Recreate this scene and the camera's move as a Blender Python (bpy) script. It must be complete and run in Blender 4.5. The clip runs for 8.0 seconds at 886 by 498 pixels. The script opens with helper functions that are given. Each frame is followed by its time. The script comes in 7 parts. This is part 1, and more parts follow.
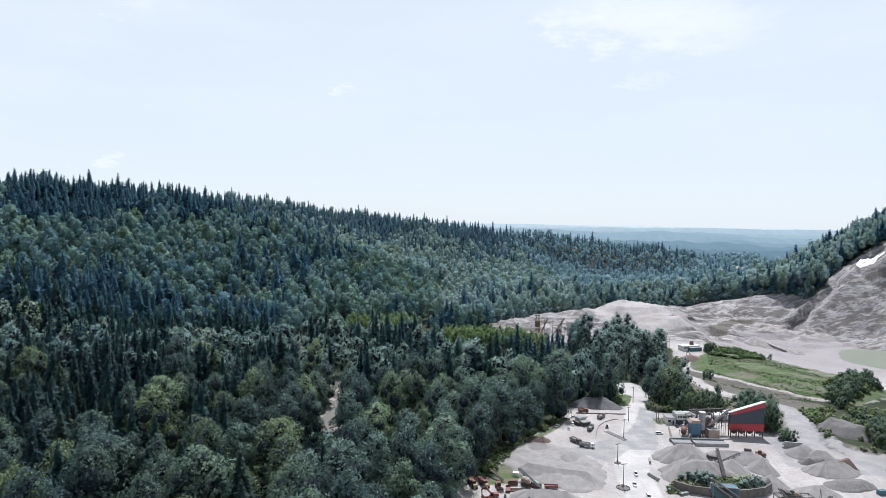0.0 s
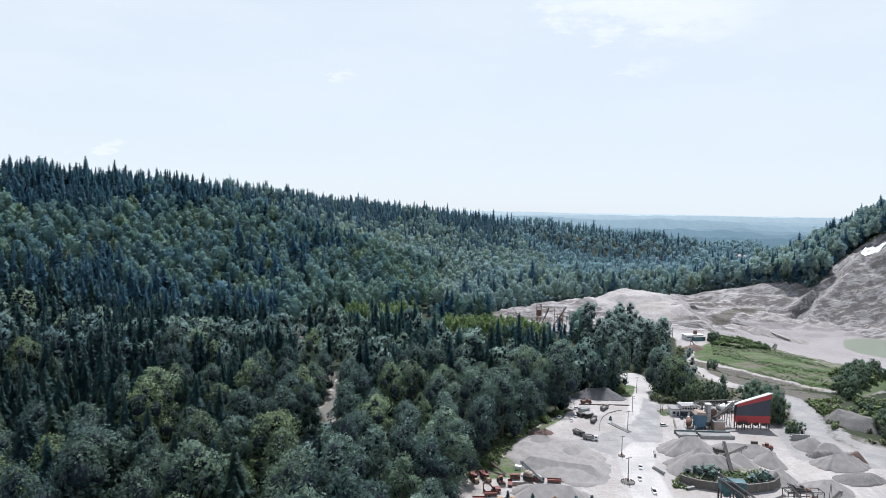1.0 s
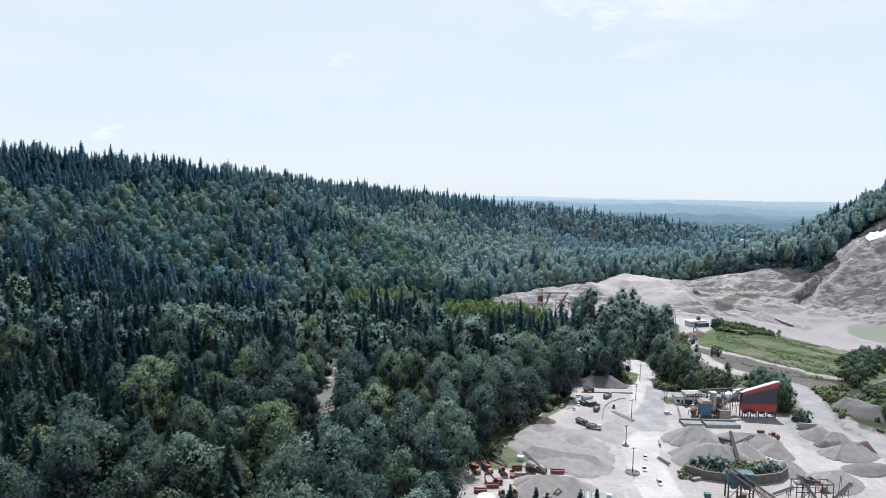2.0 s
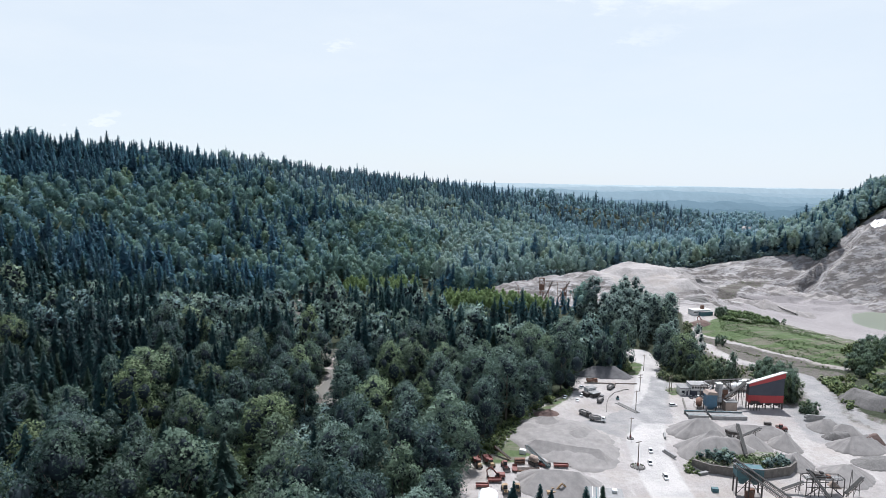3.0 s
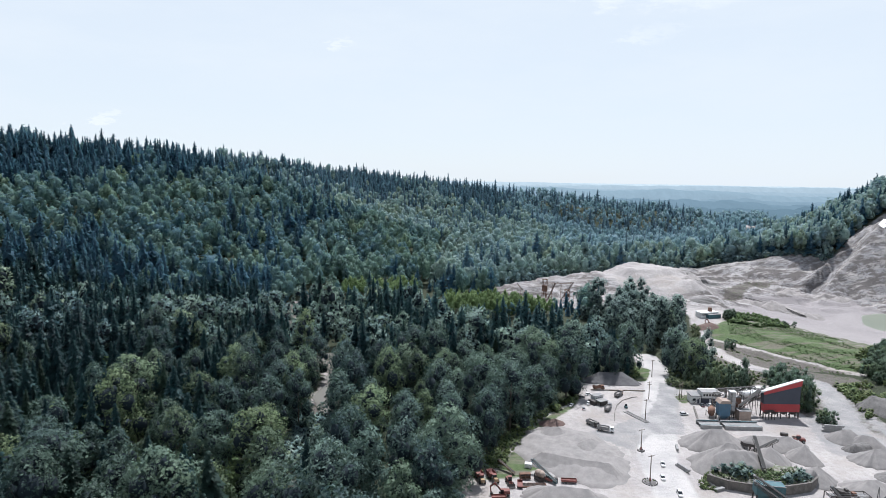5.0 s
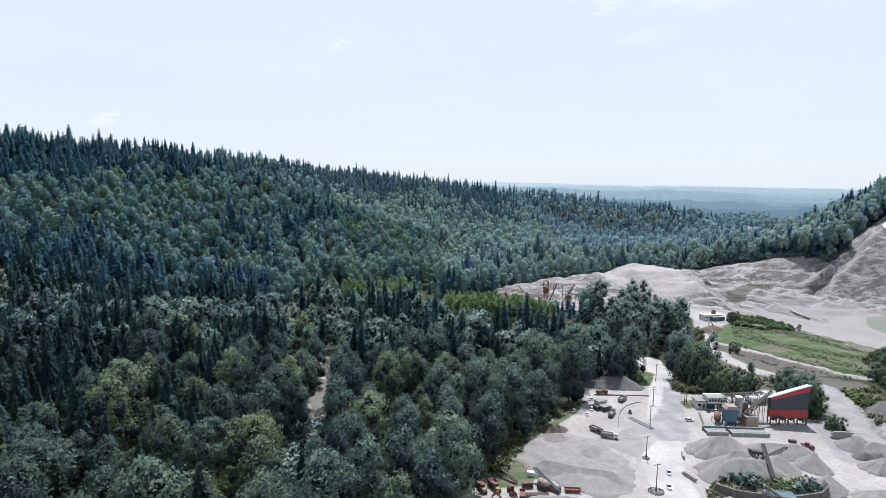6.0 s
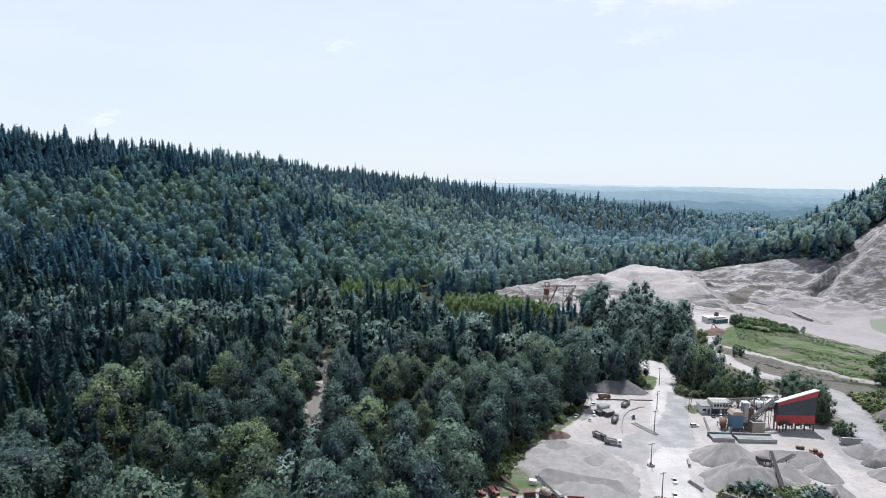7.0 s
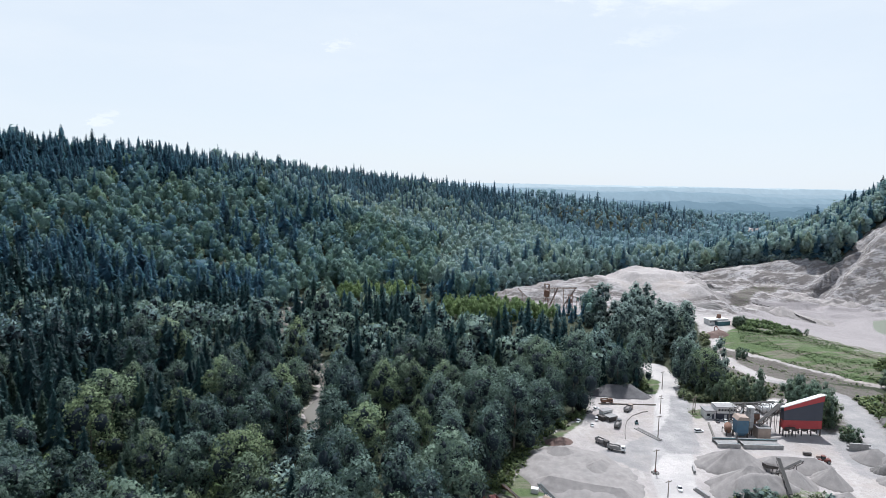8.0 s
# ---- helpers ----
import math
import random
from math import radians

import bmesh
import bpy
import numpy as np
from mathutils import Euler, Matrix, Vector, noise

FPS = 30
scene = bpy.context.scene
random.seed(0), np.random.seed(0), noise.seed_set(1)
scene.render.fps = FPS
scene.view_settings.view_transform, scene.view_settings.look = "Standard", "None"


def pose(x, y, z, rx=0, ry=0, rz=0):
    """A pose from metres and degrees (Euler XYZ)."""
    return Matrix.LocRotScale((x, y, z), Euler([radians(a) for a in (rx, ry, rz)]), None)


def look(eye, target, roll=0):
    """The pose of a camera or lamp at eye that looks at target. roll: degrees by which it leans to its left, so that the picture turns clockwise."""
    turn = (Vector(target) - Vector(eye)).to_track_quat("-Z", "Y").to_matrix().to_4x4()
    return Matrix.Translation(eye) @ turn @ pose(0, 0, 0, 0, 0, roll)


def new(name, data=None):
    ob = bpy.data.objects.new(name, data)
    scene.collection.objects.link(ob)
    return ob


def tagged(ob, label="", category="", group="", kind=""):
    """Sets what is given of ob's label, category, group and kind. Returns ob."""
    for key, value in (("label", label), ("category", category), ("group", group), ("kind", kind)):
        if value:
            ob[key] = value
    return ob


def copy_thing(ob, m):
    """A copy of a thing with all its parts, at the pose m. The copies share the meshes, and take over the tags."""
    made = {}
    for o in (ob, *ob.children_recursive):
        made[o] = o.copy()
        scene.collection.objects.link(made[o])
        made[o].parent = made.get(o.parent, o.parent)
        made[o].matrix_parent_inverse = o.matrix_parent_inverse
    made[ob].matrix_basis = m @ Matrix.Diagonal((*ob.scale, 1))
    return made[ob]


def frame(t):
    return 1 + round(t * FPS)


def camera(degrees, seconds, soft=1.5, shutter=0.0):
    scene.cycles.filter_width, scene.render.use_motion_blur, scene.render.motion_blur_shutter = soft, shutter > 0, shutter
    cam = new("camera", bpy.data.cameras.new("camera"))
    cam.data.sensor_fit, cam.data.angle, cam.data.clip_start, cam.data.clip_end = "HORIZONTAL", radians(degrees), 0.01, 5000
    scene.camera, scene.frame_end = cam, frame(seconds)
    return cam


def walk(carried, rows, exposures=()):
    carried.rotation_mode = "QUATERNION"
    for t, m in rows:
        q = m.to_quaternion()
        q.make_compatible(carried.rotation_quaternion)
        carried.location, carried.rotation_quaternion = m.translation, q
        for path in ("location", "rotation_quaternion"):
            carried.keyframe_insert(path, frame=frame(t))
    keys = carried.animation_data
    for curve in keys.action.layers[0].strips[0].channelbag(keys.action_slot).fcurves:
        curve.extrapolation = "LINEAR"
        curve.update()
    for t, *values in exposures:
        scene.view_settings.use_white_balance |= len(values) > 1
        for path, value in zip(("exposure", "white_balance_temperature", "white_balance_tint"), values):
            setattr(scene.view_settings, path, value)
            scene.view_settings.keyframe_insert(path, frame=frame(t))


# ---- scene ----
SIZE = 1.3
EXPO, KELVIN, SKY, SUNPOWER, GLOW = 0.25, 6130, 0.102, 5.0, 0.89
cam = camera(72.0, 8.0, 0.75)
# seconds, metres aside, metres ahead, degrees of pitch, yaw and roll
ROWS = [
    (0.0, 0.75, -3.40, -2.735, 0.00, 1.04), (0.5, 0.68, -0.05, -3.170, 0.01, 1.05), (1.0, 0.61, 3.45, -3.890, 0.01, 1.05),
    (1.5, 0.55, 6.85, -4.595, 0.00, 1.03), (3.0, 0.24, 16.75, -6.530, -0.01, 0.95), (3.5, 0.17, 19.80, -6.695, -0.01, 0.91),
    (4.0, 0.08, 22.80, -6.695, 0.00, 0.91), (4.5, 0.00, 25.80, -6.680, 0.00, 0.94), (6.0, -0.20, 34.40, -6.605, 0.00, 1.01),
    (6.5, -0.27, 37.20, -6.588, -0.02, 1.03), (7.0, -0.33, 39.87, -6.565, -0.06, 1.03), (7.5, -0.45, 42.40, -6.535, -0.11, 1.03),
    (8.0, -0.55, 44.85, -6.510, -0.16, 1.02),
]


def gaze(x, y, p, w, r):
    way = Euler((radians(p), 0, radians(w))).to_matrix() @ Vector((0, 1, 0))
    eye = Vector((x, y, 100.0)) * SIZE
    return look(eye, eye + way, r)


walk(cam, [(t, gaze(x, y, p, w, r)) for t, x, y, p, w, r in ROWS], [(0.0, EXPO, KELVIN, 10), (8.0, EXPO, KELVIN, 10)])

# ---- light ----
SUN_EL, SUN_AZ = radians(65), radians(8)
world = bpy.data.worlds.new("sky")
scene.world = world
world.use_nodes = True
wn, wl = world.node_tree.nodes, world.node_tree.links
wn.clear()
sky = wn.new("ShaderNodeTexSky")
sky.sky_type, sky.sun_disc = "NISHITA", False
sky.sun_elevation, sky.sun_rotation = SUN_EL, SUN_AZ
sky.altitude, sky.air_density, sky.dust_density, sky.ozone_density = 200, 1.0, 0.5, 1.4
# thin high cloud, thicker in drifting streaks
tc = wn.new("ShaderNodeTexCoord")
mp = wn.new("ShaderNodeMapping")
mp.inputs["Scale"].default_value = (1.6, 1.6, 6.0)
cn = wn.new("ShaderNodeTexNoise")
cn.inputs["Scale"].default_value, cn.inputs["Detail"].default_value, cn.inputs["Roughness"].default_value = 2.2, 7, 0.6
cr = wn.new("ShaderNodeMapRange")
cr.inputs["From Min"].default_value, cr.inputs["From Max"].default_value = 0.42, 0.78
cr.inputs["To Min"].default_value, cr.inputs["To Max"].default_value = 0.86, 0.97
axes = wn.new("ShaderNodeSeparateXYZ")
wl.new(tc.outputs["Generated"], axes.inputs["Vector"])
over = wn.new("ShaderNodeMapRange")
over.inputs["From Min"].default_value, over.inputs["From Max"].default_value = 0.36, 0.80
over.inputs["To Min"].default_value, over.inputs["To Max"].default_value = 1.0, 0.35
veil = wn.new("ShaderNodeMath")
veil.operation = "MULTIPLY"
mx = wn.new("ShaderNodeMix")
mx.data_type = "RGBA"
mx.inputs["B"].default_value = (7.0, 7.45, 7.8, 1)
# a few white clouds: direction aside, direction up, half width, half height, strength
CLOUDS = [(0.34, 0.325, 0.24, 0.07, 0.62), (0.33, 0.235, 0.06, 0.022, 0.34), (-0.50, 0.36, 0.10, 0.05, 0.4), (-0.155, 0.214, 0.026, 0.012, 0.45), (-0.567, 0.080, 0.034, 0.013, 0.7)]


def sky_math(op, *values):
    n = wn.new("ShaderNodeMath")
    n.operation = op
    for i, v in enumerate(values):
        if isinstance(v, (int, float)):
            n.inputs[i].default_value = v
        else:
            wl.new(v, n.inputs[i])
    return n.outputs["Value"]


ahead = sky_math("MAXIMUM", axes.outputs["Y"], 0.01)
aside, upward = sky_math("DIVIDE", axes.outputs["X"], ahead), sky_math("DIVIDE", axes.outputs["Z"], ahead)
puff = wn.new("ShaderNodeTexNoise")
puff.inputs["Scale"].default_value, puff.inputs["Detail"].default_value, puff.inputs["Roughness"].default_value = 16.0, 8, 0.66
pm = wn.new("ShaderNodeMapping")
pm.inputs["Scale"].default_value = (1.0, 1.0, 2.6)
wl.new(tc.outputs["Generated"], pm.inputs["Vector"])
wl.new(pm.outputs["Vector"], puff.inputs["Vector"])
stir = sky_math("SUBTRACT", puff.outputs["Fac"], 0.5)
aside, upward = sky_math("ADD", aside, sky_math("MULTIPLY", stir, 0.34)), sky_math("ADD", upward, sky_math("MULTIPLY", stir, 0.11))
thick = 0.0
for cu, cv, hw, hh, full in CLOUDS:
    across = sky_math("POWER", sky_math("DIVIDE", sky_math("SUBTRACT", aside, cu), hw), 2.0)
    high = sky_math("POWER", sky_math("DIVIDE", sky_math("SUBTRACT", upward, cv), hh), 2.0)
    body = sky_math("MULTIPLY", sky_math("MAXIMUM", sky_math("SUBTRACT", 1.0, sky_math("ADD", across, high)), 0.0), full)
    thick = sky_math("MAXIMUM", body, thick)
puffs = wn.new("ShaderNodeMapRange")
puffs.interpolation_type = "SMOOTHSTEP"
puffs.inputs["From Min"].default_value, puffs.inputs["From Max"].default_value, puffs.inputs["To Max"].default_value = 0.10, 0.80, 0.62
wl.new(sky_math("MULTIPLY", puff.outputs["Fac"], sky_math("MINIMUM", sky_math("MULTIPLY", thick, 2.2), 1.2)), puffs.inputs["Value"])
white = wn.new("ShaderNodeMix")
white.data_type = "RGBA"
white.inputs["B"].default_value = (8.4, 8.6, 8.7, 1)
wl.new(puffs.outputs["Result"], white.inputs["Factor"])
bg = wn.new("ShaderNodeBackground")
bg.inputs["Strength"].default_value = SKY
wo = wn.new("ShaderNodeOutputWorld")
wl.new(tc.outputs["Generated"], mp.inputs["Vector"])
wl.new(mp.outputs["Vector"], cn.inputs["Vector"])
wl.new(cn.outputs["Fac"], cr.inputs["Value"])
wl.new(axes.outputs["Z"], over.inputs["Value"])
wl.new(cr.outputs["Result"], veil.inputs[0])
wl.new(over.outputs["Result"], veil.inputs[1])
wl.new(veil.outputs["Value"], mx.inputs["Factor"])
wl.new(sky.outputs["Color"], mx.inputs["A"])
wl.new(mx.outputs["Result"], white.inputs["A"])
wl.new(white.outputs["Result"], bg.inputs["Color"])
wl.new(bg.outputs["Background"], wo.inputs["Surface"])

sun = new("sun", bpy.data.lights.new("sun", "SUN"))
sun.data.energy, sun.data.angle, sun.data.color = SUNPOWER, radians(0.6), (1.0, 0.98, 0.965)
to_sun = Vector((math.cos(SUN_EL) * math.sin(SUN_AZ), math.cos(SUN_EL) * math.cos(SUN_AZ), math.sin(SUN_EL)))
sun.matrix_world = look((0, 0, 900), Vector((0, 0, 900)) - to_sun)


# ---- materials ----
def nodes_of(name):
    m = bpy.data.materials.new(name)
    m.use_nodes = True
    return m, m.node_tree.nodes, m.node_tree.links, m.node_tree.nodes["Principled BSDF"]


def noise_node(nt, lk, scale, detail=5, rough=0.6, coord=None, squash=None):
    n = nt.new("ShaderNodeTexNoise")
    n.inputs["Scale"].default_value, n.inputs["Detail"].default_value, n.inputs["Roughness"].default_value = scale, detail, rough
    if coord is None:
        coord = nt.new("ShaderNodeNewGeometry").outputs["Position"]
    if squash:
        mp = nt.new("ShaderNodeMapping")
        mp.inputs["Scale"].default_value = squash
        lk.new(coord, mp.inputs["Vector"])
        coord = mp.outputs["Vector"]
    lk.new(coord, n.inputs["Vector"])
    return n.outputs["Fac"]


def ranged(nt, lk, value, a, b, c=0.0, d=1.0):
    n = nt.new("ShaderNodeMapRange")
    for key, v in (("From Min", a), ("From Max", b), ("To Min", c), ("To Max", d)):
        n.inputs[key].default_value = v
    lk.new(value, n.inputs["Value"])
    return n.outputs["Result"]


def mixed(nt, lk, fac, a, b, mode="MIX"):
    n = nt.new("ShaderNodeMix")
    n.data_type, n.blend_type = "RGBA", mode
    for key, v in (("Factor", fac), ("A", a), ("B", b)):
        if isinstance(v, (int, float)):
            n.inputs[key].default_value = v
        elif isinstance(v, tuple):
            n.inputs[key].default_value = (*v, 1)
        else:
            lk.new(v, n.inputs[key])
    return n.outputs["Result"]


def calc(nt, lk, op, a, b):
    n = nt.new("ShaderNodeMath")
    n.operation = op
    for i, v in enumerate((a, b)):
        if isinstance(v, (int, float)):
            n.inputs[i].default_value = v
        else:
            lk.new(v, n.inputs[i])
    return n.outputs["Value"]


def bumped(nt, lk, bsdf, height, strength, distance):
    b = nt.new("ShaderNodeBump")
    b.inputs["Strength"].default_value, b.inputs["Distance"].default_value = strength, distance
    lk.new(height, b.inputs["Height"])
    lk.new(b.outputs["Normal"], bsdf.inputs["Normal"])


def surface(name, c1, c2, scale=0.5, rough=0.8, metal=0.0, bump=0.15, dirt=None, dirt_scale=0.15, spread=0.0, squash=None):
    """Two tones at one scale, grime at a larger one, fine relief."""
    m, nt, lk, bsdf = nodes_of(name)
    big = noise_node(nt, lk, scale, 4, 0.6, squash=squash)
    fine = noise_node(nt, lk, scale * 9, 3, 0.7)
    col = mixed(nt, lk, ranged(nt, lk, big, 0.32, 0.68), c1, c2)
    if dirt:
        d = noise_node(nt, lk, dirt_scale * 4, 6, 0.7)
        col = mixed(nt, lk, ranged(nt, lk, d, 0.5, 0.75, 0, 0.75), col, dirt)
    col = mixed(nt, lk, ranged(nt, lk, fine, 0.3, 0.7, 0, 0.35), col, tuple(0.55 * a for a in c1))
    if spread:
        r = nt.new("ShaderNodeObjectInfo").outputs["Random"]
        col = mixed(nt, lk, 1.0, col, mixed(nt, lk, r, (1 - spread,) * 3, (1.0, 1.0, 1.0)), "MULTIPLY")
    lk.new(col, bsdf.inputs["Base Color"])
    bsdf.inputs["Roughness"].default_value, bsdf.inputs["Metallic"].default_value = rough, metal
    if bump:
        bumped(nt, lk, bsdf, fine, bump, 0.1)
    return m


def leafage(name, dark, light, joined, warm=(0.12, 0.13, 0.05), through_light=0.35, grain=2.2, gaps=0.42, sheen=0.22):
    """Leaves: tone by tree, by leaf and by a slow drift over the land."""
    m, nt, lk, bsdf = nodes_of(name)
    geo = nt.new("ShaderNodeNewGeometry")
    if joined:
        a = nt.new("ShaderNodeAttribute")
        a.attribute_name = "tone"
        tree = a.outputs["Fac"]
    else:
        tree = nt.new("ShaderNodeObjectInfo").outputs["Random"]
    leaf = geo.outputs["Random Per Island"]
    f = calc(nt, lk, "ADD", calc(nt, lk, "MULTIPLY", calc(nt, lk, "POWER", tree, 1.35), 0.52), calc(nt, lk, "MULTIPLY", calc(nt, lk, "POWER", leaf, 1.8), 0.58))
    col = mixed(nt, lk, f, dark, light)
    odd = calc(nt, lk, "FRACT", calc(nt, lk, "MULTIPLY", tree, 7.31), 0.0)
    col = mixed(nt, lk, ranged(nt, lk, odd, 0.74, 0.95, 0, 0.8), col, mixed(nt, lk, f, tuple(0.5 * c for c in warm), tuple(1.55 * c for c in warm)))
    drift = noise_node(nt, lk, 0.013, 2, 0.5)
    col = mixed(nt, lk, ranged(nt, lk, drift, 0.5, 0.75, 0, 0.45), col, warm)
    t = nt.new("ShaderNodeBsdfTranslucent")
    lk.new(mixed(nt, lk, 0.5, col, (light[0] * 1.15, light[1] * 1.4, light[2] * 1.1)), t.inputs["Color"])
    lk.new(col, bsdf.inputs["Base Color"])
    bsdf.inputs["Roughness"].default_value = 0.55
    bsdf.inputs["Specular IOR Level"].default_value = sheen
    mixn = nt.new("ShaderNodeMixShader")
    mixn.inputs["Fac"].default_value = through_light
    lk.new(bsdf.outputs["BSDF"], mixn.inputs[1])
    lk.new(t.outputs["BSDF"], mixn.inputs[2])
    # gaps between single leaves and sprays
    hole = nt.new("ShaderNodeMixShader")
    lk.new(ranged(nt, lk, noise_node(nt, lk, grain, 2, 0.6), gaps, gaps + 0.03), hole.inputs["Fac"])
    lk.new(nt.new("ShaderNodeBsdfTransparent").outputs["BSDF"], hole.inputs[1])
    lk.new(mixn.outputs["Shader"], hole.inputs[2])
    lk.new(hole.outputs["Shader"], nt["Material Output"].inputs["Surface"])
    return m


# dark ends lean blue, standing in for bluish shade among the leaves
BROAD = ((0.009, 0.024, 0.036), (0.120, 0.178, 0.146))
GREY_GREEN = ((0.016, 0.036, 0.046), (0.182, 0.252, 0.205))
NEEDLE = ((0.005, 0.017, 0.023), (0.038, 0.088, 0.086))
SHRUB = ((0.095, 0.135, 0.054), (0.200, 0.245, 0.108))
# hill and pit palettes have distance haze mixed in, creek ones a little
HILL_HAZE_BROAD = ((0.050, 0.114, 0.172), (0.178, 0.258, 0.214))
HILL_HAZE_NEEDLE = ((0.035, 0.090, 0.140), (0.077, 0.155, 0.208))
RIDGE_HAZE_BROAD = ((0.142, 0.220, 0.272), (0.272, 0.352, 0.320))
RIDGE_HAZE_NEEDLE = ((0.055, 0.118, 0.170), (0.112, 0.195, 0.250))
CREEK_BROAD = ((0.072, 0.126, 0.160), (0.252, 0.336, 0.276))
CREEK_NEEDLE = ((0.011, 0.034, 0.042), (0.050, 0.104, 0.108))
FAR_HAZE_BROAD = ((0.160, 0.250, 0.312), (0.225, 0.322, 0.366))
FAR_HAZE_NEEDLE = ((0.105, 0.185, 0.248), (0.148, 0.236, 0.300))
M_BROAD = leafage("broad_leaves", *BROAD, False, (0.150, 0.195, 0.090), 0.20, 1.5, 0.46, 0.12)
M_GREY_GREEN = leafage("grey_green_leaves", *GREY_GREEN, False, (0.160, 0.210, 0.100), 0.22, 1.5, 0.46, 0.10)
M_NEEDLE = leafage("needles", *NEEDLE, False, (0.03, 0.05, 0.03), 0.2, 1.6, 0.40, 0.12)
M_BROAD_M = leafage("broad_leaves_of_valley", BROAD[0], (0.138, 0.200, 0.160), True, (0.150, 0.190, 0.100), 0.20, 1.2, 0.45, 0.10)
M_NEEDLE_M = leafage("needles_of_valley", *NEEDLE, True, (0.03, 0.05, 0.03), 0.2, 1.2, 0.40, 0.12)
# haze painted into the leaves: bluer on the hills, paler behind the pit
M_BROAD_W = leafage("hazed_broad_leaves_of_hills", *HILL_HAZE_BROAD, True, (0.130, 0.178, 0.105), 0.40, 0.65, 0.42, 0.06)
M_NEEDLE_W = leafage("hazed_needles_of_hills", *HILL_HAZE_NEEDLE, True, (0.05, 0.08, 0.08), 0.40, 0.7, 0.38, 0.05)
M_BROAD_F = leafage("hazed_leaves_at_hill_foot", *RIDGE_HAZE_BROAD, True, (0.18, 0.215, 0.15), 0.42, 0.6, 0.42, 0.1)
M_NEEDLE_F = leafage("hazed_needles_at_hill_foot", *RIDGE_HAZE_NEEDLE, True, (0.05, 0.08, 0.08), 0.40, 0.7, 0.38, 0.05)
M_BROAD_P = leafage("hazed_leaves_behind_pit", *FAR_HAZE_BROAD, True, (0.18, 0.25, 0.25), 0.45, 0.5, 0.42, 0.1)
M_NEEDLE_P = leafage("hazed_needles_behind_pit", *FAR_HAZE_NEEDLE, True, (0.11, 0.17, 0.18), 0.45, 0.5, 0.38, 0.05)
BELT = ((0.105, 0.158, 0.160), (0.246, 0.314, 0.290))
YOUNG = ((0.064, 0.102, 0.088), (0.190, 0.250, 0.196))
M_YOUNG = leafage("young_leaves", *YOUNG, False, (0.16, 0.20, 0.09), 0.5, 3.4, 0.46)
M_BROAD_K = leafage("broad_leaves_by_creek", *CREEK_BROAD, True, (0.175, 0.215, 0.115), 0.24, 0.9, 0.45, 0.10)
M_NEEDLE_K = leafage("needles_by_creek", *CREEK_NEEDLE, True, (0.03, 0.06, 0.05), 0.25, 1.0, 0.40, 0.1)
WEED = ((0.085, 0.112, 0.066), (0.235, 0.268, 0.160))
M_WEED = leafage("leaves_of_weeds", *WEED, True, (0.20, 0.20, 0.11), 0.42, 3.0, 0.45, 0.10)
M_BELT = leafage("leaves_of_tree_belt", *BELT, True, (0.17, 0.21, 0.13), 0.34, 1.4, 0.42, 0.08)
M_FRESH = leafage("fresh_leaves", (0.085, 0.128, 0.058), (0.205, 0.270, 0.130), True, (0.15, 0.20, 0.085), 0.45, 0.9, 0.42, 0.08)
M_SHRUB_W = leafage("shrub_leaves", *SHRUB, True, grain=1.3)
# cores darker than the leaves paint the shade inside crowns, lifted for far haze
M_INNER = surface("inner_crown_shade", (0.004, 0.013, 0.020), (0.008, 0.020, 0.028), 0.9, 0.9, 0, 0.4)
M_INNER_N = surface("inner_needle_shade", (0.005, 0.014, 0.020), (0.010, 0.022, 0.028), 0.9, 0.9, 0, 0.4)
M_INNER_P = surface("inner_shade_far_haze", (0.085, 0.140, 0.180), (0.105, 0.160, 0.200), 0.9, 0.9, 0, 0.4)
M_INNER_W = surface("inner_shade_hill_haze", (0.030, 0.066, 0.100), (0.042, 0.082, 0.115), 0.9, 0.9, 0, 0.4)
M_INNER_B = surface("inner_belt_shade", (0.026, 0.046, 0.050), (0.036, 0.058, 0.060), 0.9, 0.9, 0, 0.4)
M_INNER_F = surface("inner_shade_ridge_haze", (0.066, 0.108, 0.140), (0.082, 0.126, 0.158), 0.9, 0.9, 0, 0.4)
M_INNER_Y = surface("inner_shade_lighter", (0.050, 0.078, 0.052), (0.070, 0.100, 0.064), 0.9, 0.9, 0, 0.4)
INNER = {M_FRESH: M_INNER_Y, M_WEED: M_INNER_Y, M_BELT: M_INNER_B, M_BROAD_F: M_INNER_F, M_NEEDLE_F: M_INNER_F, M_YOUNG: M_INNER_Y, M_BROAD_K: M_INNER, M_NEEDLE_K: M_INNER_N, M_BROAD: M_INNER, M_GREY_GREEN: M_INNER, M_BROAD_M: M_INNER, M_BROAD_W: M_INNER_W, M_SHRUB_W: M_INNER_Y, M_NEEDLE: M_INNER_N, M_NEEDLE_M: M_INNER_N, M_NEEDLE_W: M_INNER_W, M_BROAD_P: M_INNER_P, M_NEEDLE_P: M_INNER_P}
M_BARK = surface("bark", (0.16, 0.14, 0.12), (0.09, 0.075, 0.06), 1.5, 0.9)
M_GRAVEL = surface("grey_gravel", (0.224, 0.207, 0.197), (0.292, 0.271, 0.258), 0.35, 0.95, 0, 0.5, (0.18, 0.172, 0.166), 0.05)
M_SAND = surface("pale_pit_sand", (0.364, 0.335, 0.316), (0.274, 0.248, 0.234), 0.25, 0.95, 0, 0.6, (0.20, 0.18, 0.17), 0.06)
M_GRAVEL_D = surface("dark_crushed_rock", (0.105, 0.10, 0.105), (0.145, 0.14, 0.14), 0.5, 0.95, 0, 0.6)
M_SOIL = surface("red_brown_soil", (0.11, 0.070, 0.060), (0.17, 0.118, 0.10), 0.6, 0.95, 0, 0.6)
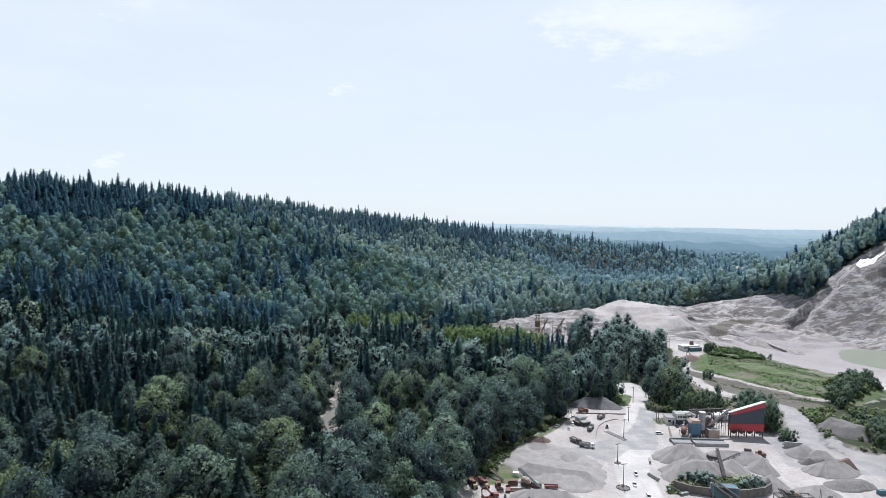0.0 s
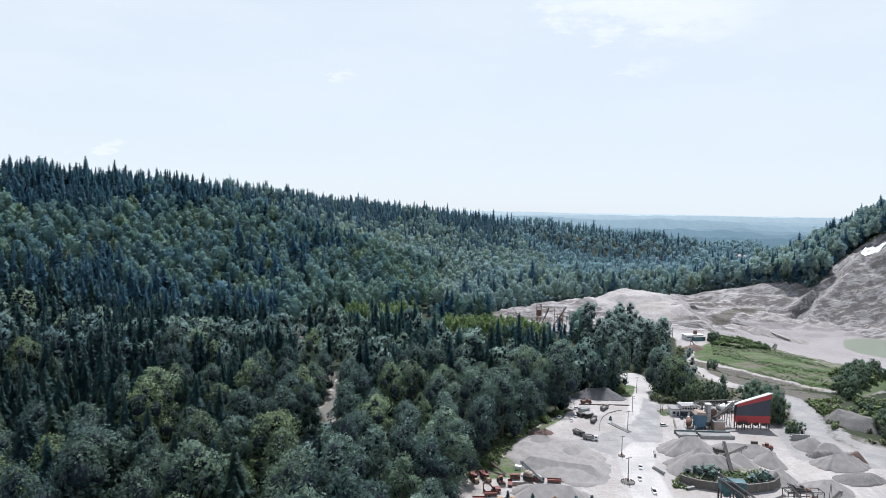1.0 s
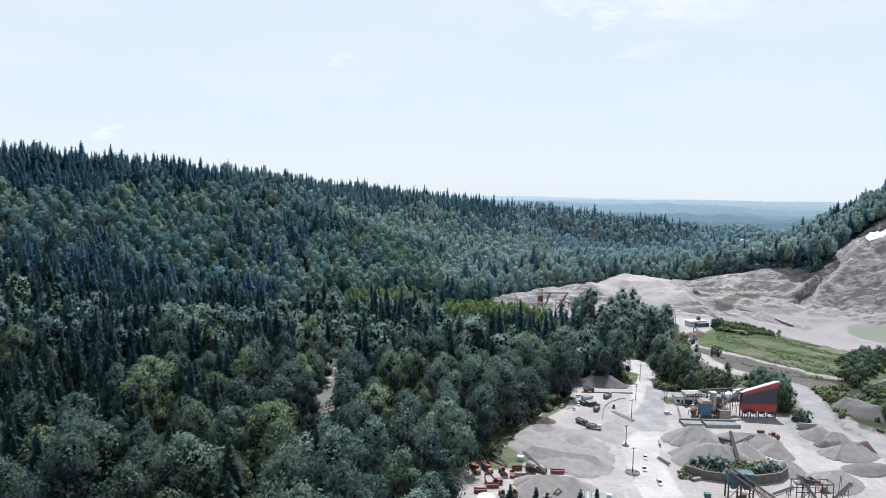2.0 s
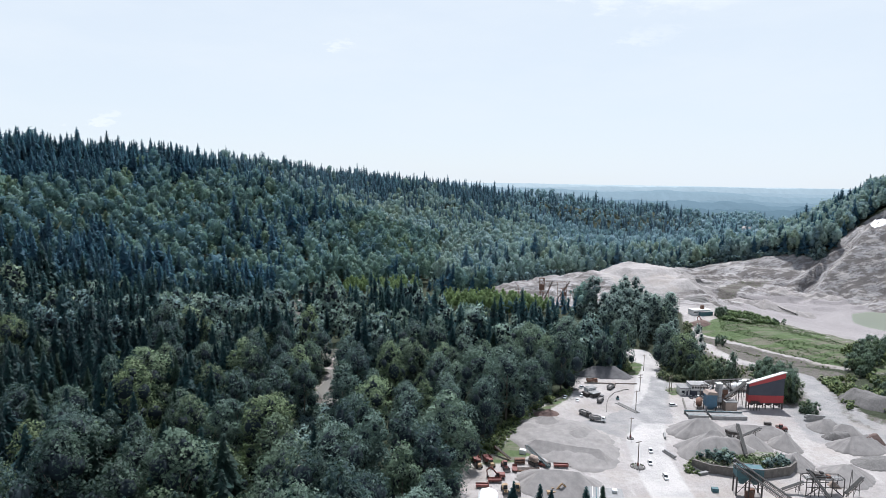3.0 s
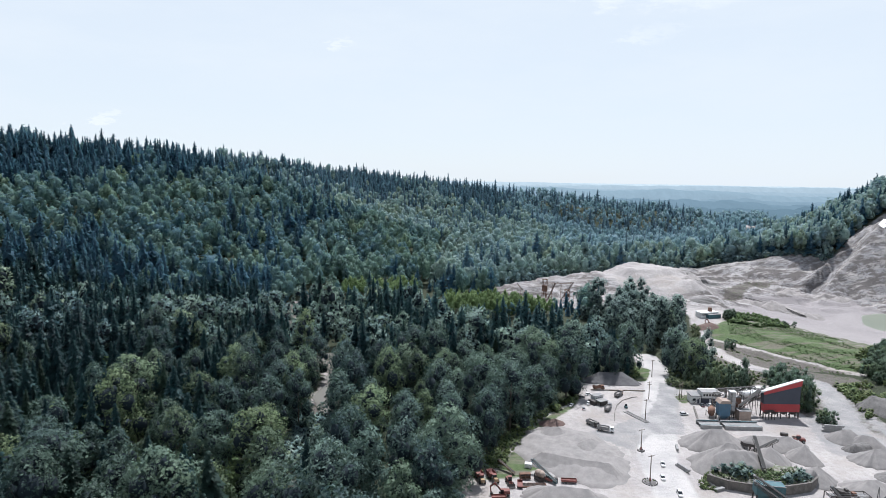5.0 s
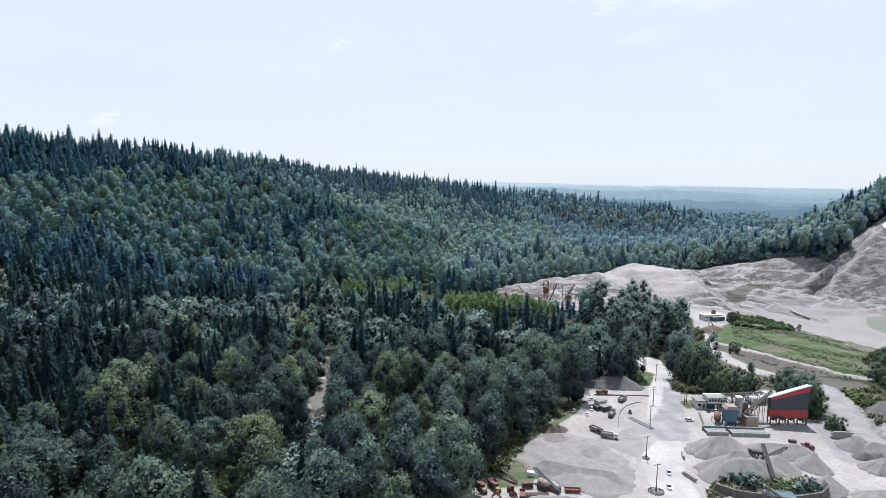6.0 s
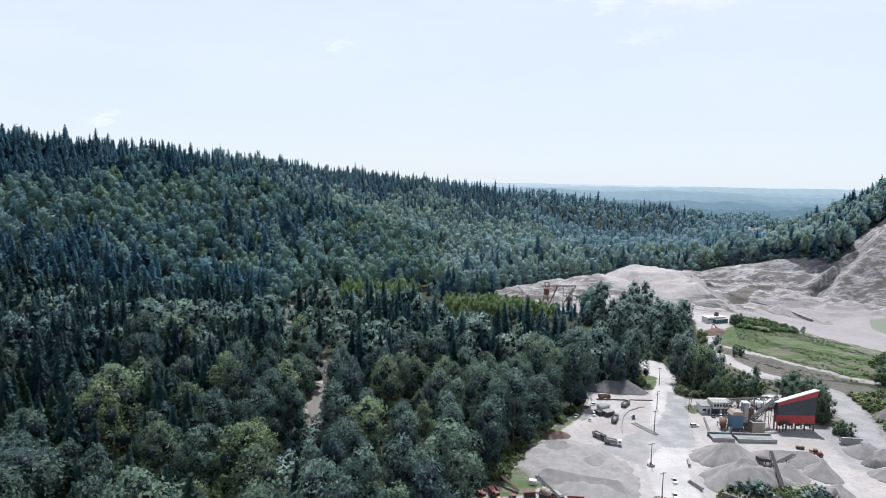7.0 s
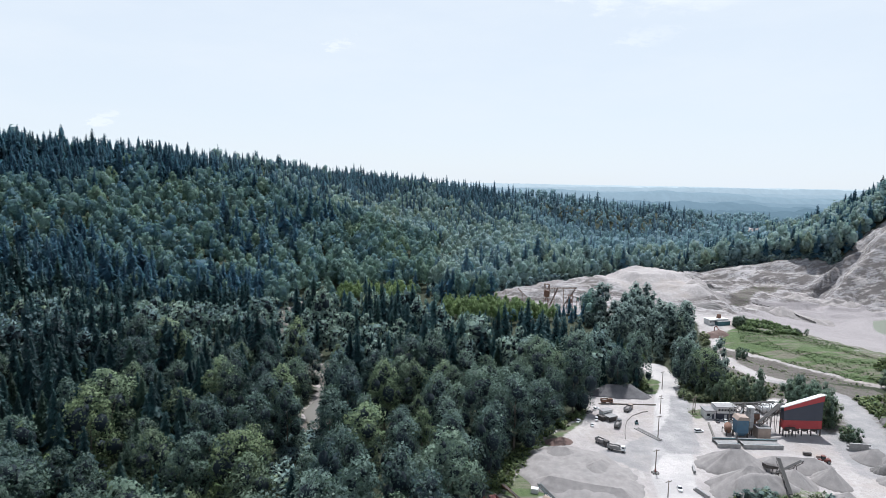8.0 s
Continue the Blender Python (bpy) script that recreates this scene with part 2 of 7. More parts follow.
M_ROCK = surface("broken_dark_rock", (0.13, 0.12, 0.115), (0.20, 0.19, 0.18), 0.9, 0.95, 0, 0.7)
M_CONC = surface("weathered_concrete", (0.34, 0.335, 0.325), (0.24, 0.235, 0.23), 0.5, 0.9, 0, 0.25, (0.16, 0.155, 0.15), 0.2)
M_CONC_D = surface("dark_damp_concrete", (0.175, 0.158, 0.142), (0.105, 0.096, 0.088), 0.45, 0.9, 0, 0.5, (0.30, 0.27, 0.235), 0.16)
M_RED = surface("red_painted_sheet_steel", (0.46, 0.055, 0.06), (0.40, 0.05, 0.055), 0.3, 0.5, 0, 0.05, (0.33, 0.07, 0.06), 0.2)
M_NAVY = surface("dark_blue_grey_sheet_steel", (0.055, 0.062, 0.085), (0.045, 0.05, 0.07), 0.3, 0.5, 0, 0.05)
M_WHITE = surface("white_painted_metal", (0.74, 0.74, 0.73), (0.66, 0.66, 0.65), 0.6, 0.45, 0, 0.05, (0.45, 0.43, 0.40), 0.2)
M_CARS = surface("car_paint_white", (0.78, 0.78, 0.78), (0.74, 0.74, 0.74), 0.6, 0.25, 0, 0.0)
M_CARG = surface("car_paint_grey", (0.10, 0.105, 0.115), (0.08, 0.085, 0.09), 0.6, 0.3, 0, 0.0)
M_STEEL = surface("dull_grey_steel", (0.27, 0.27, 0.27), (0.19, 0.19, 0.19), 0.8, 0.6, 0.4, 0.1, (0.16, 0.11, 0.08), 0.3)
M_GALV = surface("dusty_galvanised_sheet", (0.44, 0.44, 0.44), (0.36, 0.36, 0.355), 0.5, 0.55, 0.2, 0.1, (0.33, 0.30, 0.27), 0.25)
M_DARK = surface("dark_machine_steel", (0.055, 0.052, 0.05), (0.09, 0.08, 0.075), 0.8, 0.65, 0.2, 0.1, (0.12, 0.075, 0.05), 0.4)
M_RUST = surface("rusty_steel", (0.20, 0.10, 0.065), (0.13, 0.075, 0.055), 0.8, 0.85, 0, 0.3, (0.26, 0.17, 0.13), 0.3)
M_TEAL = surface("faded_teal_paint", (0.055, 0.150, 0.170), (0.045, 0.105, 0.125), 0.5, 0.6, 0, 0.1, (0.16, 0.16, 0.15), 0.3)
M_BLUE = surface("blue_painted_steel", (0.08, 0.17, 0.25), (0.06, 0.13, 0.20), 0.5, 0.6, 0, 0.1, (0.18, 0.16, 0.14), 0.3)
M_TAN = surface("tan_dusty_sheet", (0.36, 0.28, 0.23), (0.28, 0.215, 0.18), 0.5, 0.75, 0, 0.1, (0.42, 0.37, 0.33), 0.3)
M_ORANGE = surface("faded_red_machine_paint", (0.21, 0.058, 0.046), (0.14, 0.046, 0.038), 0.6, 0.6, 0, 0.1, (0.22, 0.14, 0.11), 0.3)
M_YELLOW = surface("yellow_machine_paint", (0.36, 0.23, 0.11), (0.28, 0.18, 0.10), 0.6, 0.55, 0, 0.1, (0.34, 0.26, 0.18), 0.3)
M_RUBBER = surface("black_rubber", (0.028, 0.027, 0.026), (0.045, 0.043, 0.04), 1.5, 0.85, 0, 0.2)
M_POLE = surface("grey_weathered_wood", (0.20, 0.165, 0.135), (0.14, 0.115, 0.095), 1.2, 0.9, 0, 0.2)
M_GLASS = surface("dark_window_glass", (0.02, 0.025, 0.03), (0.03, 0.035, 0.04), 0.5, 0.08, 0, 0.0)
M_TARP = surface("white_plastic_sheet", (0.86, 0.86, 0.86), (0.80, 0.80, 0.80), 0.3, 0.5, 0, 0.2)


def water(name, colour, rough):
    m, nt, lk, bsdf = nodes_of(name)
    n = noise_node(nt, lk, 0.04, 3)
    lk.new(mixed(nt, lk, n, colour, tuple(0.8 * c for c in colour)), bsdf.inputs["Base Color"])
    bsdf.inputs["Roughness"].default_value = rough
    bumped(nt, lk, bsdf, noise_node(nt, lk, 1.2, 3), 0.15, 0.05)
    return m


M_POND = water("silty_green_water", (0.195, 0.215, 0.165), 0.35)
M_CREEK = water("shallow_creek_water", (0.20, 0.19, 0.17), 0.25)


# ---- land ----
def vnoise(x, y, seed=0):
    """Smooth value noise on a unit lattice, -1 to 1."""
    xi, yi = np.floor(x).astype(np.int64), np.floor(y).astype(np.int64)
    fx, fy = x - xi, y - yi
    fx, fy = fx * fx * (3 - 2 * fx), fy * fy * (3 - 2 * fy)

    def at(i, j):
        h = (i * 374761393 + j * 668265263 + seed * 974634777) & 0xFFFFFFFF
        h = ((h ^ (h >> 13)) * 1274126177) & 0xFFFFFFFF
        return ((h ^ (h >> 16)) & 0xFFFF) / 32767.5 - 1

    a, b, c, d = at(xi, yi), at(xi + 1, yi), at(xi, yi + 1), at(xi + 1, yi + 1)
    return (a + (b - a) * fx) * (1 - fy) + (c + (d - c) * fx) * fy


def fbm(x, y, size, octaves=4, seed=0):
    out, amp = 0, 1.0
    for k in range(octaves):
        out = out + amp * vnoise(x / size + 17.3 * k, y / size - 9.1 * k, seed + k)
        size, amp = size * 0.5, amp * 0.5
    return out


def smooth(t):
    t = np.clip(t, 0, 1)
    return t * t * (3 - 2 * t)


def inside(x, y, poly, soft=2.0):
    """1 well inside the outline, 0 outside, soft metres wide at its edge."""
    x, y = np.asarray(x, float), np.asarray(y, float)
    odd = np.zeros(x.shape, bool)
    near = np.full(x.shape, 1e9)
    for (ax, ay), (bx, by) in zip(poly, poly[1:] + poly[:1]):
        dx, dy = bx - ax, by - ay
        t = np.clip(((x - ax) * dx + (y - ay) * dy) / (dx * dx + dy * dy), 0, 1)
        near = np.minimum(near, np.hypot(x - ax - t * dx, y - ay - t * dy))
        if dy:
            odd ^= ((ay > y) != (by > y)) & (x < ax + dx * (y - ay) / dy)
    return smooth(0.5 + np.where(odd, near, -near) / (2 * soft))


def along(x, y, line, half, soft=1.5):
    """1 on a strip that follows the line."""
    near = np.full(np.shape(x), 1e9)
    for (ax, ay), (bx, by) in zip(line, line[1:]):
        dx, dy = bx - ax, by - ay
        t = np.clip(((x - ax) * dx + (y - ay) * dy) / (dx * dx + dy * dy), 0, 1)
        near = np.minimum(near, np.hypot(x - ax - t * dx, y - ay - t * dy))
    return smooth(0.5 + (half - near) / (2 * soft))


YARD = [(-8, 110), (6, 214), (10, 228), (20, 232), (28, 250), (40, 274), (56, 292), (65, 308), (70, 327), (100, 330), (103, 345), (111, 376),
        (121, 376), (122, 350), (110, 316), (148, 313), (160, 328), (156, 350), (154, 370), (158, 388), (173, 388), (187, 350), (214, 334),
        (216, 322), (202, 312), (192, 294), (186, 276), (200, 255), (216, 240), (216, 110)]
PIT = [(44, 535), (70, 512), (120, 495), (165, 486), (176, 456), (168, 432), (176, 428), (197, 440), (215, 482), (236, 474), (262, 402),
       (270, 350), (420, 380), (560, 560), (640, 690), (486, 716), (410, 672), (345, 716), (318, 742), (262, 735), (180, 690), (100, 640), (45, 575)]
BERM = [(165, 398), (178, 424), (196, 442), (214, 484), (236, 474), (263, 402), (266, 345), (232, 330), (190, 352), (170, 386)]
MEADOW_A = [(-84, 530), (-60, 526), (-24, 532), (-22, 556), (-48, 562), (-82, 556)]
MEADOW_B = [(2, 478), (40, 472), (80, 468), (84, 500), (44, 516), (4, 516)]
CREEK = [(-44, 215), (-46, 262), (-50, 284), (-57, 302), (-53, 320), (-62, 350), (-85, 390), (-105, 440), (-115, 485), (-112, 520), (-95, 560)]
ROAD = [(72, 150), (76, 215), (79, 240), (90, 270), (100, 298), (112, 332), (116, 352), (118, 374)]
DIRT = [(186, 456), (175, 432), (167, 402), (163, 378), (168, 354), (185, 337), (191, 327), (188, 314), (180, 294), (172, 276), (170, 264), (176, 250), (190, 236), (204, 224)]
TRACK = [(170, 402), (182, 390), (214, 344), (224, 336)]


ISLAND = [(90.5, 222.5), (95, 219.6), (108, 216.2), (121, 219.4), (126.5, 223.5), (123, 231), (108, 233), (95, 231)]


POND = [(349, 520), (356, 534), (372, 556), (392, 566), (430, 560), (450, 520), (420, 486), (380, 478), (358, 490), (350, 505)]


TAR = [(72, 246), (84, 262), (98, 262), (104, 284), (112, 306), (118, 322), (110, 326), (102, 306), (92, 286), (70, 268), (58, 262)]


def mound(x, y, cx, cy, top, reach, slope, seed):
    """A tipped sand mound: steep flanks and a nearly flat top."""
    d = np.hypot(x - cx, y - cy) * (1 + 0.14 * vnoise(x / 23, y / 23, seed) + 0.05 * vnoise(x / 8, y / 8, seed + 1))
    h = np.clip(slope * (reach - d), 0, top)
    return h + np.where(h >= top, 0.05 * np.clip(reach - top / slope - d, 0, None), 0)


def rim(x, y):
    """Metres behind the foot of the quarry face."""
    return (x - 364) + np.where(y > 627, -0.12 * (y - 627) - 0.33 * np.clip(y - 720, 0, None), 0.5 * (y - 627))


def ledges(x, y):
    """Steep little scarps between nearly level strips, as diggers leave them."""
    h = 4.2 * vnoise(x / 46 + 0.7 * vnoise(x / 25, y / 25, 42), y / 19, 41) + 2.0 * vnoise(x / 17, y / 9, 45)
    k = h / 2.2
    return 2.2 * (np.floor(k) + smooth((k - np.floor(k)) * 6 - 2.5))


def ground(x, y):
    x, y = np.asarray(x, float), np.asarray(y, float)
    z = -26 * smooth((y - 720) / 420) - 30 * smooth((y - 1500) / 1500) + 2.5 * fbm(x, y, 90, 3, 3)
    # wooded hill
    s = (x + 30) * 0.634 + (y - 700) * 0.775
    d = -(x + 30) * 0.775 + (y - 700) * 0.634 + 14 * vnoise(x / 130, y / 130, 5)
    top = np.clip(110 - 0.10 * np.clip(s, 0, None) - 0.008 * np.clip(-s, 0, None) + 8 * np.exp(-((s - 370) / 180) ** 2) - 0.12 * np.clip(s - 560, 0, None), 8, 200) + 9 * fbm(x, y, 150, 3, 8)
    rise = np.clip(d / 330, 0, 1)
    hill = top * (rise ** 1.2 * (1 - 0.12 * rise) / 0.88) - 0.09 * np.clip(d - 420, 0, None)
    z = np.where(d > 0, np.maximum(z, z * (1 - rise) + hill), z)
    # wooded spur in the valley beyond
    f = np.clip(((x - 130) * 430 + (y - 1330) * 260) / (430 ** 2 + 260 ** 2), -0.3, 1.4)
    off = np.hypot(x - 130 - 430 * f, (y - 1330 - 260 * f))
    z = np.maximum(z, (92 - 46 * f + 6 * fbm(x, y, 90, 3, 13)) * np.exp(-(off / 105) ** 2) * smooth((y - 1120) / 160) - 30)
    # hill behind the pit
    e = rim(x, y) + 8 * vnoise(x / 60, y / 60, 11)
    e = e - 45 * smooth((652 - y) / 26) * smooth((y - 520) / 40)
    hr = 0.60 * np.clip(e, 0, 165) * (1 - 0.38 * smooth((y - 800) / 350)) * (1 - 0.75 * smooth((y - 1180) / 500))
    # pit floor, mounds and terraces
    pit = inside(x, y, PIT, 10)
    lie = y + 0.45 * x
    ribs = 1 - np.abs(vnoise(lie / 40 + 0.45 * vnoise(x / 30, y / 30, 23), e / 130, 21))
    ribs = ribs ** 2 * 9 + (1 - np.abs(vnoise(lie / 13 + 0.3 * vnoise(x / 9, y / 9, 26), e / 50, 22))) * 4.5 + (1 - np.abs(vnoise(lie / 6.5 + 0.25 * vnoise(x / 6, y / 6, 27), e / 24, 28))) * 2.4 + 1.4 * fbm(x, y, 10, 3, 24)
    steps = smooth((e - 2) / 28) * (ribs - 8)
    sand = mound(x, y, 200, 632, 15, 58, 0.45, 31)
    sand = np.maximum(sand, mound(x, y, 219, 600, 9.5, 46, 0.40, 32))
    sand = np.maximum(sand, mound(x, y, 150, 612, 9.5, 42, 0.45, 33))
    sand = np.maximum(sand, mound(x, y, 112, 590, 7.5, 38, 0.40, 34))
    sand = np.maximum(sand, mound(x, y, 72, 566, 6.0, 32, 0.35, 36))
    tread = sand / 3.6 + 0.7 * vnoise(x / 20, y / 20, 38)
    cutting = 3.6 * (np.floor(tread) + smooth((tread - np.floor(tread)) * 7 - 3))
    mix = 0.8 * smooth((168 - x) / 22)
    sand = np.maximum((1 - mix) * sand + mix * np.where(sand > 0.4, cutting, sand), 0)
    sand = sand + smooth(sand / 3) * (0.9 * fbm(x, y, 16, 4, 39) + 0.7 * np.abs(vnoise(x / 7, y / 11, 37)))
    bench = -3.6 * smooth((652 + 14 * vnoise(x / 40, y / 200, 43) - y) / 3.0) * smooth((x - 236) / 14) - 2.6 * smooth((608 + 16 * vnoise(x / 33, y / 200, 44) - y) / 3.0) * smooth((x - 226) / 14)
    bowl = -13 * smooth(1 - np.hypot((x - 356) / 150, (y - 520) / 120))
    rough = smooth((y - 500) / 50) * smooth((x - 205) / 40) * (1 - 0.85 * smooth((1.15 - np.hypot((x - 356) / 130, (y - 505) / 62)) / 0.3))
    floor = bowl + sand + bench + 0.5 * fbm(x, y, 14, 4, 40) + rough * (ledges(x, y) + 0.8 * fbm(x, y, 8, 3, 46))
    z = z * (1 - pit) + floor * pit + 6 * np.exp(-(((x - 190) / 30) ** 2 + ((y - 458) / 36) ** 2))
    z = np.where(e > 0, np.maximum(z, z + hr + steps * pit), z)
    # graded bank at the back of the pit
    u, v = (x - 296) * 0.90 - (y - 694) * 0.436, (x - 296) * 0.436 + (y - 694) * 0.90 + 5 * vnoise(x / 31, y / 31, 71)
    rills = 0.9 * np.abs(vnoise(u / 6.5 + 0.4 * vnoise(x / 9, y / 9, 72), v / 30, 73)) + 0.7 * fbm(x, y, 9, 3, 74)
    slope = np.clip(0.62 * v, 0, np.clip(4 + 0.25 * u, 0, 31)) * smooth((170 - v) / 110) - 2.2 * smooth((v - 14) / 3) * smooth((24 - v) / 4)
    z = np.where((v > 0) & (u > -15) & (u < 190) & (e < 60), np.maximum(z, slope + rills * smooth(v / 6)), z)
    # spur of tipped sand, with a gully and a raw cliff beside it
    s2, p2 = (x - 370) * 0.878 + (y - 616) * 0.478, (x - 370) * -0.478 + (y - 616) * 0.878 + 2.5 * vnoise(x / 14, y / 14, 75)
    line = -5 + 54 * np.clip(s2 / 80, 0, 1.2) ** 1.1
    far = np.clip(s2 / 80, 0, 1)
    gully = inside(s2, p2, [(-6, -3), (30, 0), (80, 0), (98, 10), (80, 17), (40, 23), (4, 24), (-8, 14)], 1.2)
    z = z + (np.minimum(z, line - 0.8 * np.clip(p2, 0, 14) - 5 * smooth((p2 - 2) / 5) - 0.6 + 0.5 * fbm(x, y, 7, 3, 76)) - z) * gully
    spur = line - (0.62 + 0.1 * far) * np.abs(p2 + 1) + 3.2 * np.abs(vnoise(s2 / 9 + 0.4 * vnoise(x / 8, y / 8, 77), p2 / 60, 78)) + 0.6 * fbm(x, y, 6, 3, 79)
    z = np.where((s2 > 0) & (s2 < 92) & (p2 < 9), np.maximum(z, spur), z)
    z = np.where(y > 1650, z + (-75 - z) * smooth((y - 1650) / 150), z)
    shore = inside(x, y, [(400 + (a - 400) * 1.45, 522 + (b - 522) * 1.45) for a, b in POND], 10)
    z = z + (np.maximum(z, -13.6 + 0.3 * fbm(x, y, 12, 3, 47)) - z) * shore
    z = z + (-16.5 - z) * inside(x, y, POND, 9)
    # yard, green bank and creek
    flat = np.maximum(inside(x, y, YARD, 9), 0)
    z = z * (1 - flat) + 0.12 * fbm(x, y, 9, 3, 50) * flat
    u = (x - 182) * 0.82 + (y - 391) * 0.56
    bank = inside(x, y, BERM, 6)
    z = z * (1 - bank) + bank * (1.0 + 4.2 * smooth(u / 30) - 3.0 * smooth((u - 50) / 25) - 1.6 * np.exp(-((u + 9) / 5) ** 2) + 0.5 * fbm(x, y, 7, 3, 52))
    z = z + 2.9 * inside(x, y, ISLAND, 0.9)
    z = z - 2.6 * along(x, y, CREEK, 5, 4) * (1 - flat)
    return z


def cover(x, y):
    """Shares of woods floor, grass, road dust, cut rock, pink silt and brown soil dug ground and tarmac with grey dirt.
    """
    yard, pit, bank = inside(x, y, YARD, 3), inside(x, y, PIT, 4), inside(x, y, BERM, 3)
    u = (x - 182) * 0.82 + (y - 391) * 0.56
    track = along(x, y, TRACK, 1.6, 1.2)
    soil = bank * smooth((-u + 1) / 4) * smooth((u + 24) / 5)
    grass = np.maximum(bank * smooth((u - 1) / 4) * (1 - 0.45 * smooth((u - 44) / 8)), np.maximum(inside(x, y, MEADOW_A, 4), inside(x, y, MEADOW_B, 4)))
    grass = np.maximum(grass * (1 - track), inside(x, y, [(14, 222), (20, 229), (30, 250), (42, 274), (57, 291), (66, 306), (60, 291), (44, 269), (38, 252), (36, 232), (26, 224)], 2.5))
    grass = np.maximum(grass, inside(x, y, [(97, 330), (104, 327), (112, 345), (108, 352), (101, 340)], 1.5))
    grass = np.maximum(grass, inside(x, y, [(110, 296), (117, 300), (117, 307), (110, 306)], 1.0))
    grass = np.maximum(grass, 0.55 * inside(x, y, ISLAND, 1.5))
    road = np.maximum(along(x, y, ROAD, 7, 2), along(x, y, DIRT, 4.6, 2.2) * 0.46)
    e = rim(x, y)
    rock = pit * smooth((e + 4) / 14)
    silt = pit * smooth((-5 - ground(x, y)) / 4) * (1 - rock)
    creek = along(x, y, CREEK, 6.5, 1.5)
    soil = np.maximum(soil, 0.62 * bank * smooth((u - 44) / 8))
    soil = np.maximum(soil, 0.86 * creek * (1 - yard))
    verge = inside(x, y, [(150, 322), (153, 352), (150, 368), (156, 392), (176, 392), (190, 358), (216, 338), (218, 318), (204, 308), (188, 326), (176, 322)], 2) * (1 - along(x, y, DIRT, 4.5, 1.5))
    soil = np.maximum(soil, 0.8 * verge)
    soil = np.maximum(soil, 0.40 * track)
    soil = np.maximum(soil, 0.75 * inside(x, y, [(258, 585), (276, 618), (312, 652), (352, 662), (330, 640), (296, 612), (272, 578)], 4))
    edge = along(x, y, DIRT, 10, 2.5) * (1 - along(x, y, DIRT, 4.8, 1.5)) * smooth((y - 252) / 12) * smooth((350 - y) / 20)
    soil = np.maximum(soil, 0.5 * edge)
    for spot in ([(158, 282), (170, 284), (175, 300), (171, 314), (164, 320), (156, 300)], [(184, 268), (187, 284), (194, 304), (208, 300), (204, 262), (192, 258)]):
        soil = np.maximum(soil, 0.7 * inside(x, y, spot, 2.5))
    woods = (1 - yard) * (1 - pit) * (1 - bank) * (1 - creek) * (1 - np.minimum(1, road * 1.5))
    # last outline: greyer dirt beside the shed, given the tarmac tone
    return woods, grass, road, rock, silt, soil, pit * smooth((y - 480) / 60) * (1 - 0.9 * smooth((1 - np.hypot((x - 208) / 62, (y - 616) / 60)) / 0.15)), np.maximum(inside(x, y, TAR, 2.5), 1.0 * inside(x, y, [(146, 246), (186, 236), (214, 240), (200, 262), (188, 276), (196, 300), (206, 316), (190, 348), (168, 350), (172, 320), (158, 290), (150, 262)], 6))


def span(*pieces):
    """Grid lines: start, end and step, piece after piece."""
    out = []
    for a, b, s in pieces:
        out += list(np.linspace(a, b, max(1, round((b - a) / s)), endpoint=False))
    return np.array(out + [pieces[-1][1]])


def sheet(name, xs, ys, height, material):
    gx, gy = np.meshgrid(xs, ys)
    co = np.stack([gx, gy, height(gx, gy)], -1).reshape(-1, 3)
    nx, ny = len(xs), len(ys)
    i = (np.arange(ny - 1)[:, None] * nx + np.arange(nx - 1)).reshape(-1)
    return quad_mesh(name, co, np.stack([i, i + 1, i + nx + 1, i + nx], 1), material), gx.reshape(-1), gy.reshape(-1)


def quad_mesh(name, co, quads, material, shade=True, slots=None, second=None, normals=None):
    me = bpy.data.meshes.new(name)
    me.vertices.add(len(co))
    me.vertices.foreach_set("co", np.ascontiguousarray(co, np.float32).reshape(-1))
    me.loops.add(quads.size)
    me.loops.foreach_set("vertex_index", np.ascontiguousarray(quads, np.int32).reshape(-1))
    me.polygons.add(len(quads))
    me.polygons.foreach_set("loop_start", np.arange(0, quads.size, 4, dtype=np.int32))
    me.polygons.foreach_set("use_smooth", np.full(len(quads), shade))
    me.materials.append(material)
    if second:
        me.materials.append(second)
        me.polygons.foreach_set("material_index", np.ascontiguousarray(slots, np.int32))
    if normals is not None:
        me.polygons.foreach_set("use_smooth", np.ones(len(quads), bool))
        me.attributes.new("custom_normal", "FLOAT_VECTOR", "POINT").data.foreach_set("vector", np.ascontiguousarray(normals, np.float32).reshape(-1))
    me.update(calc_edges=True)
    return me


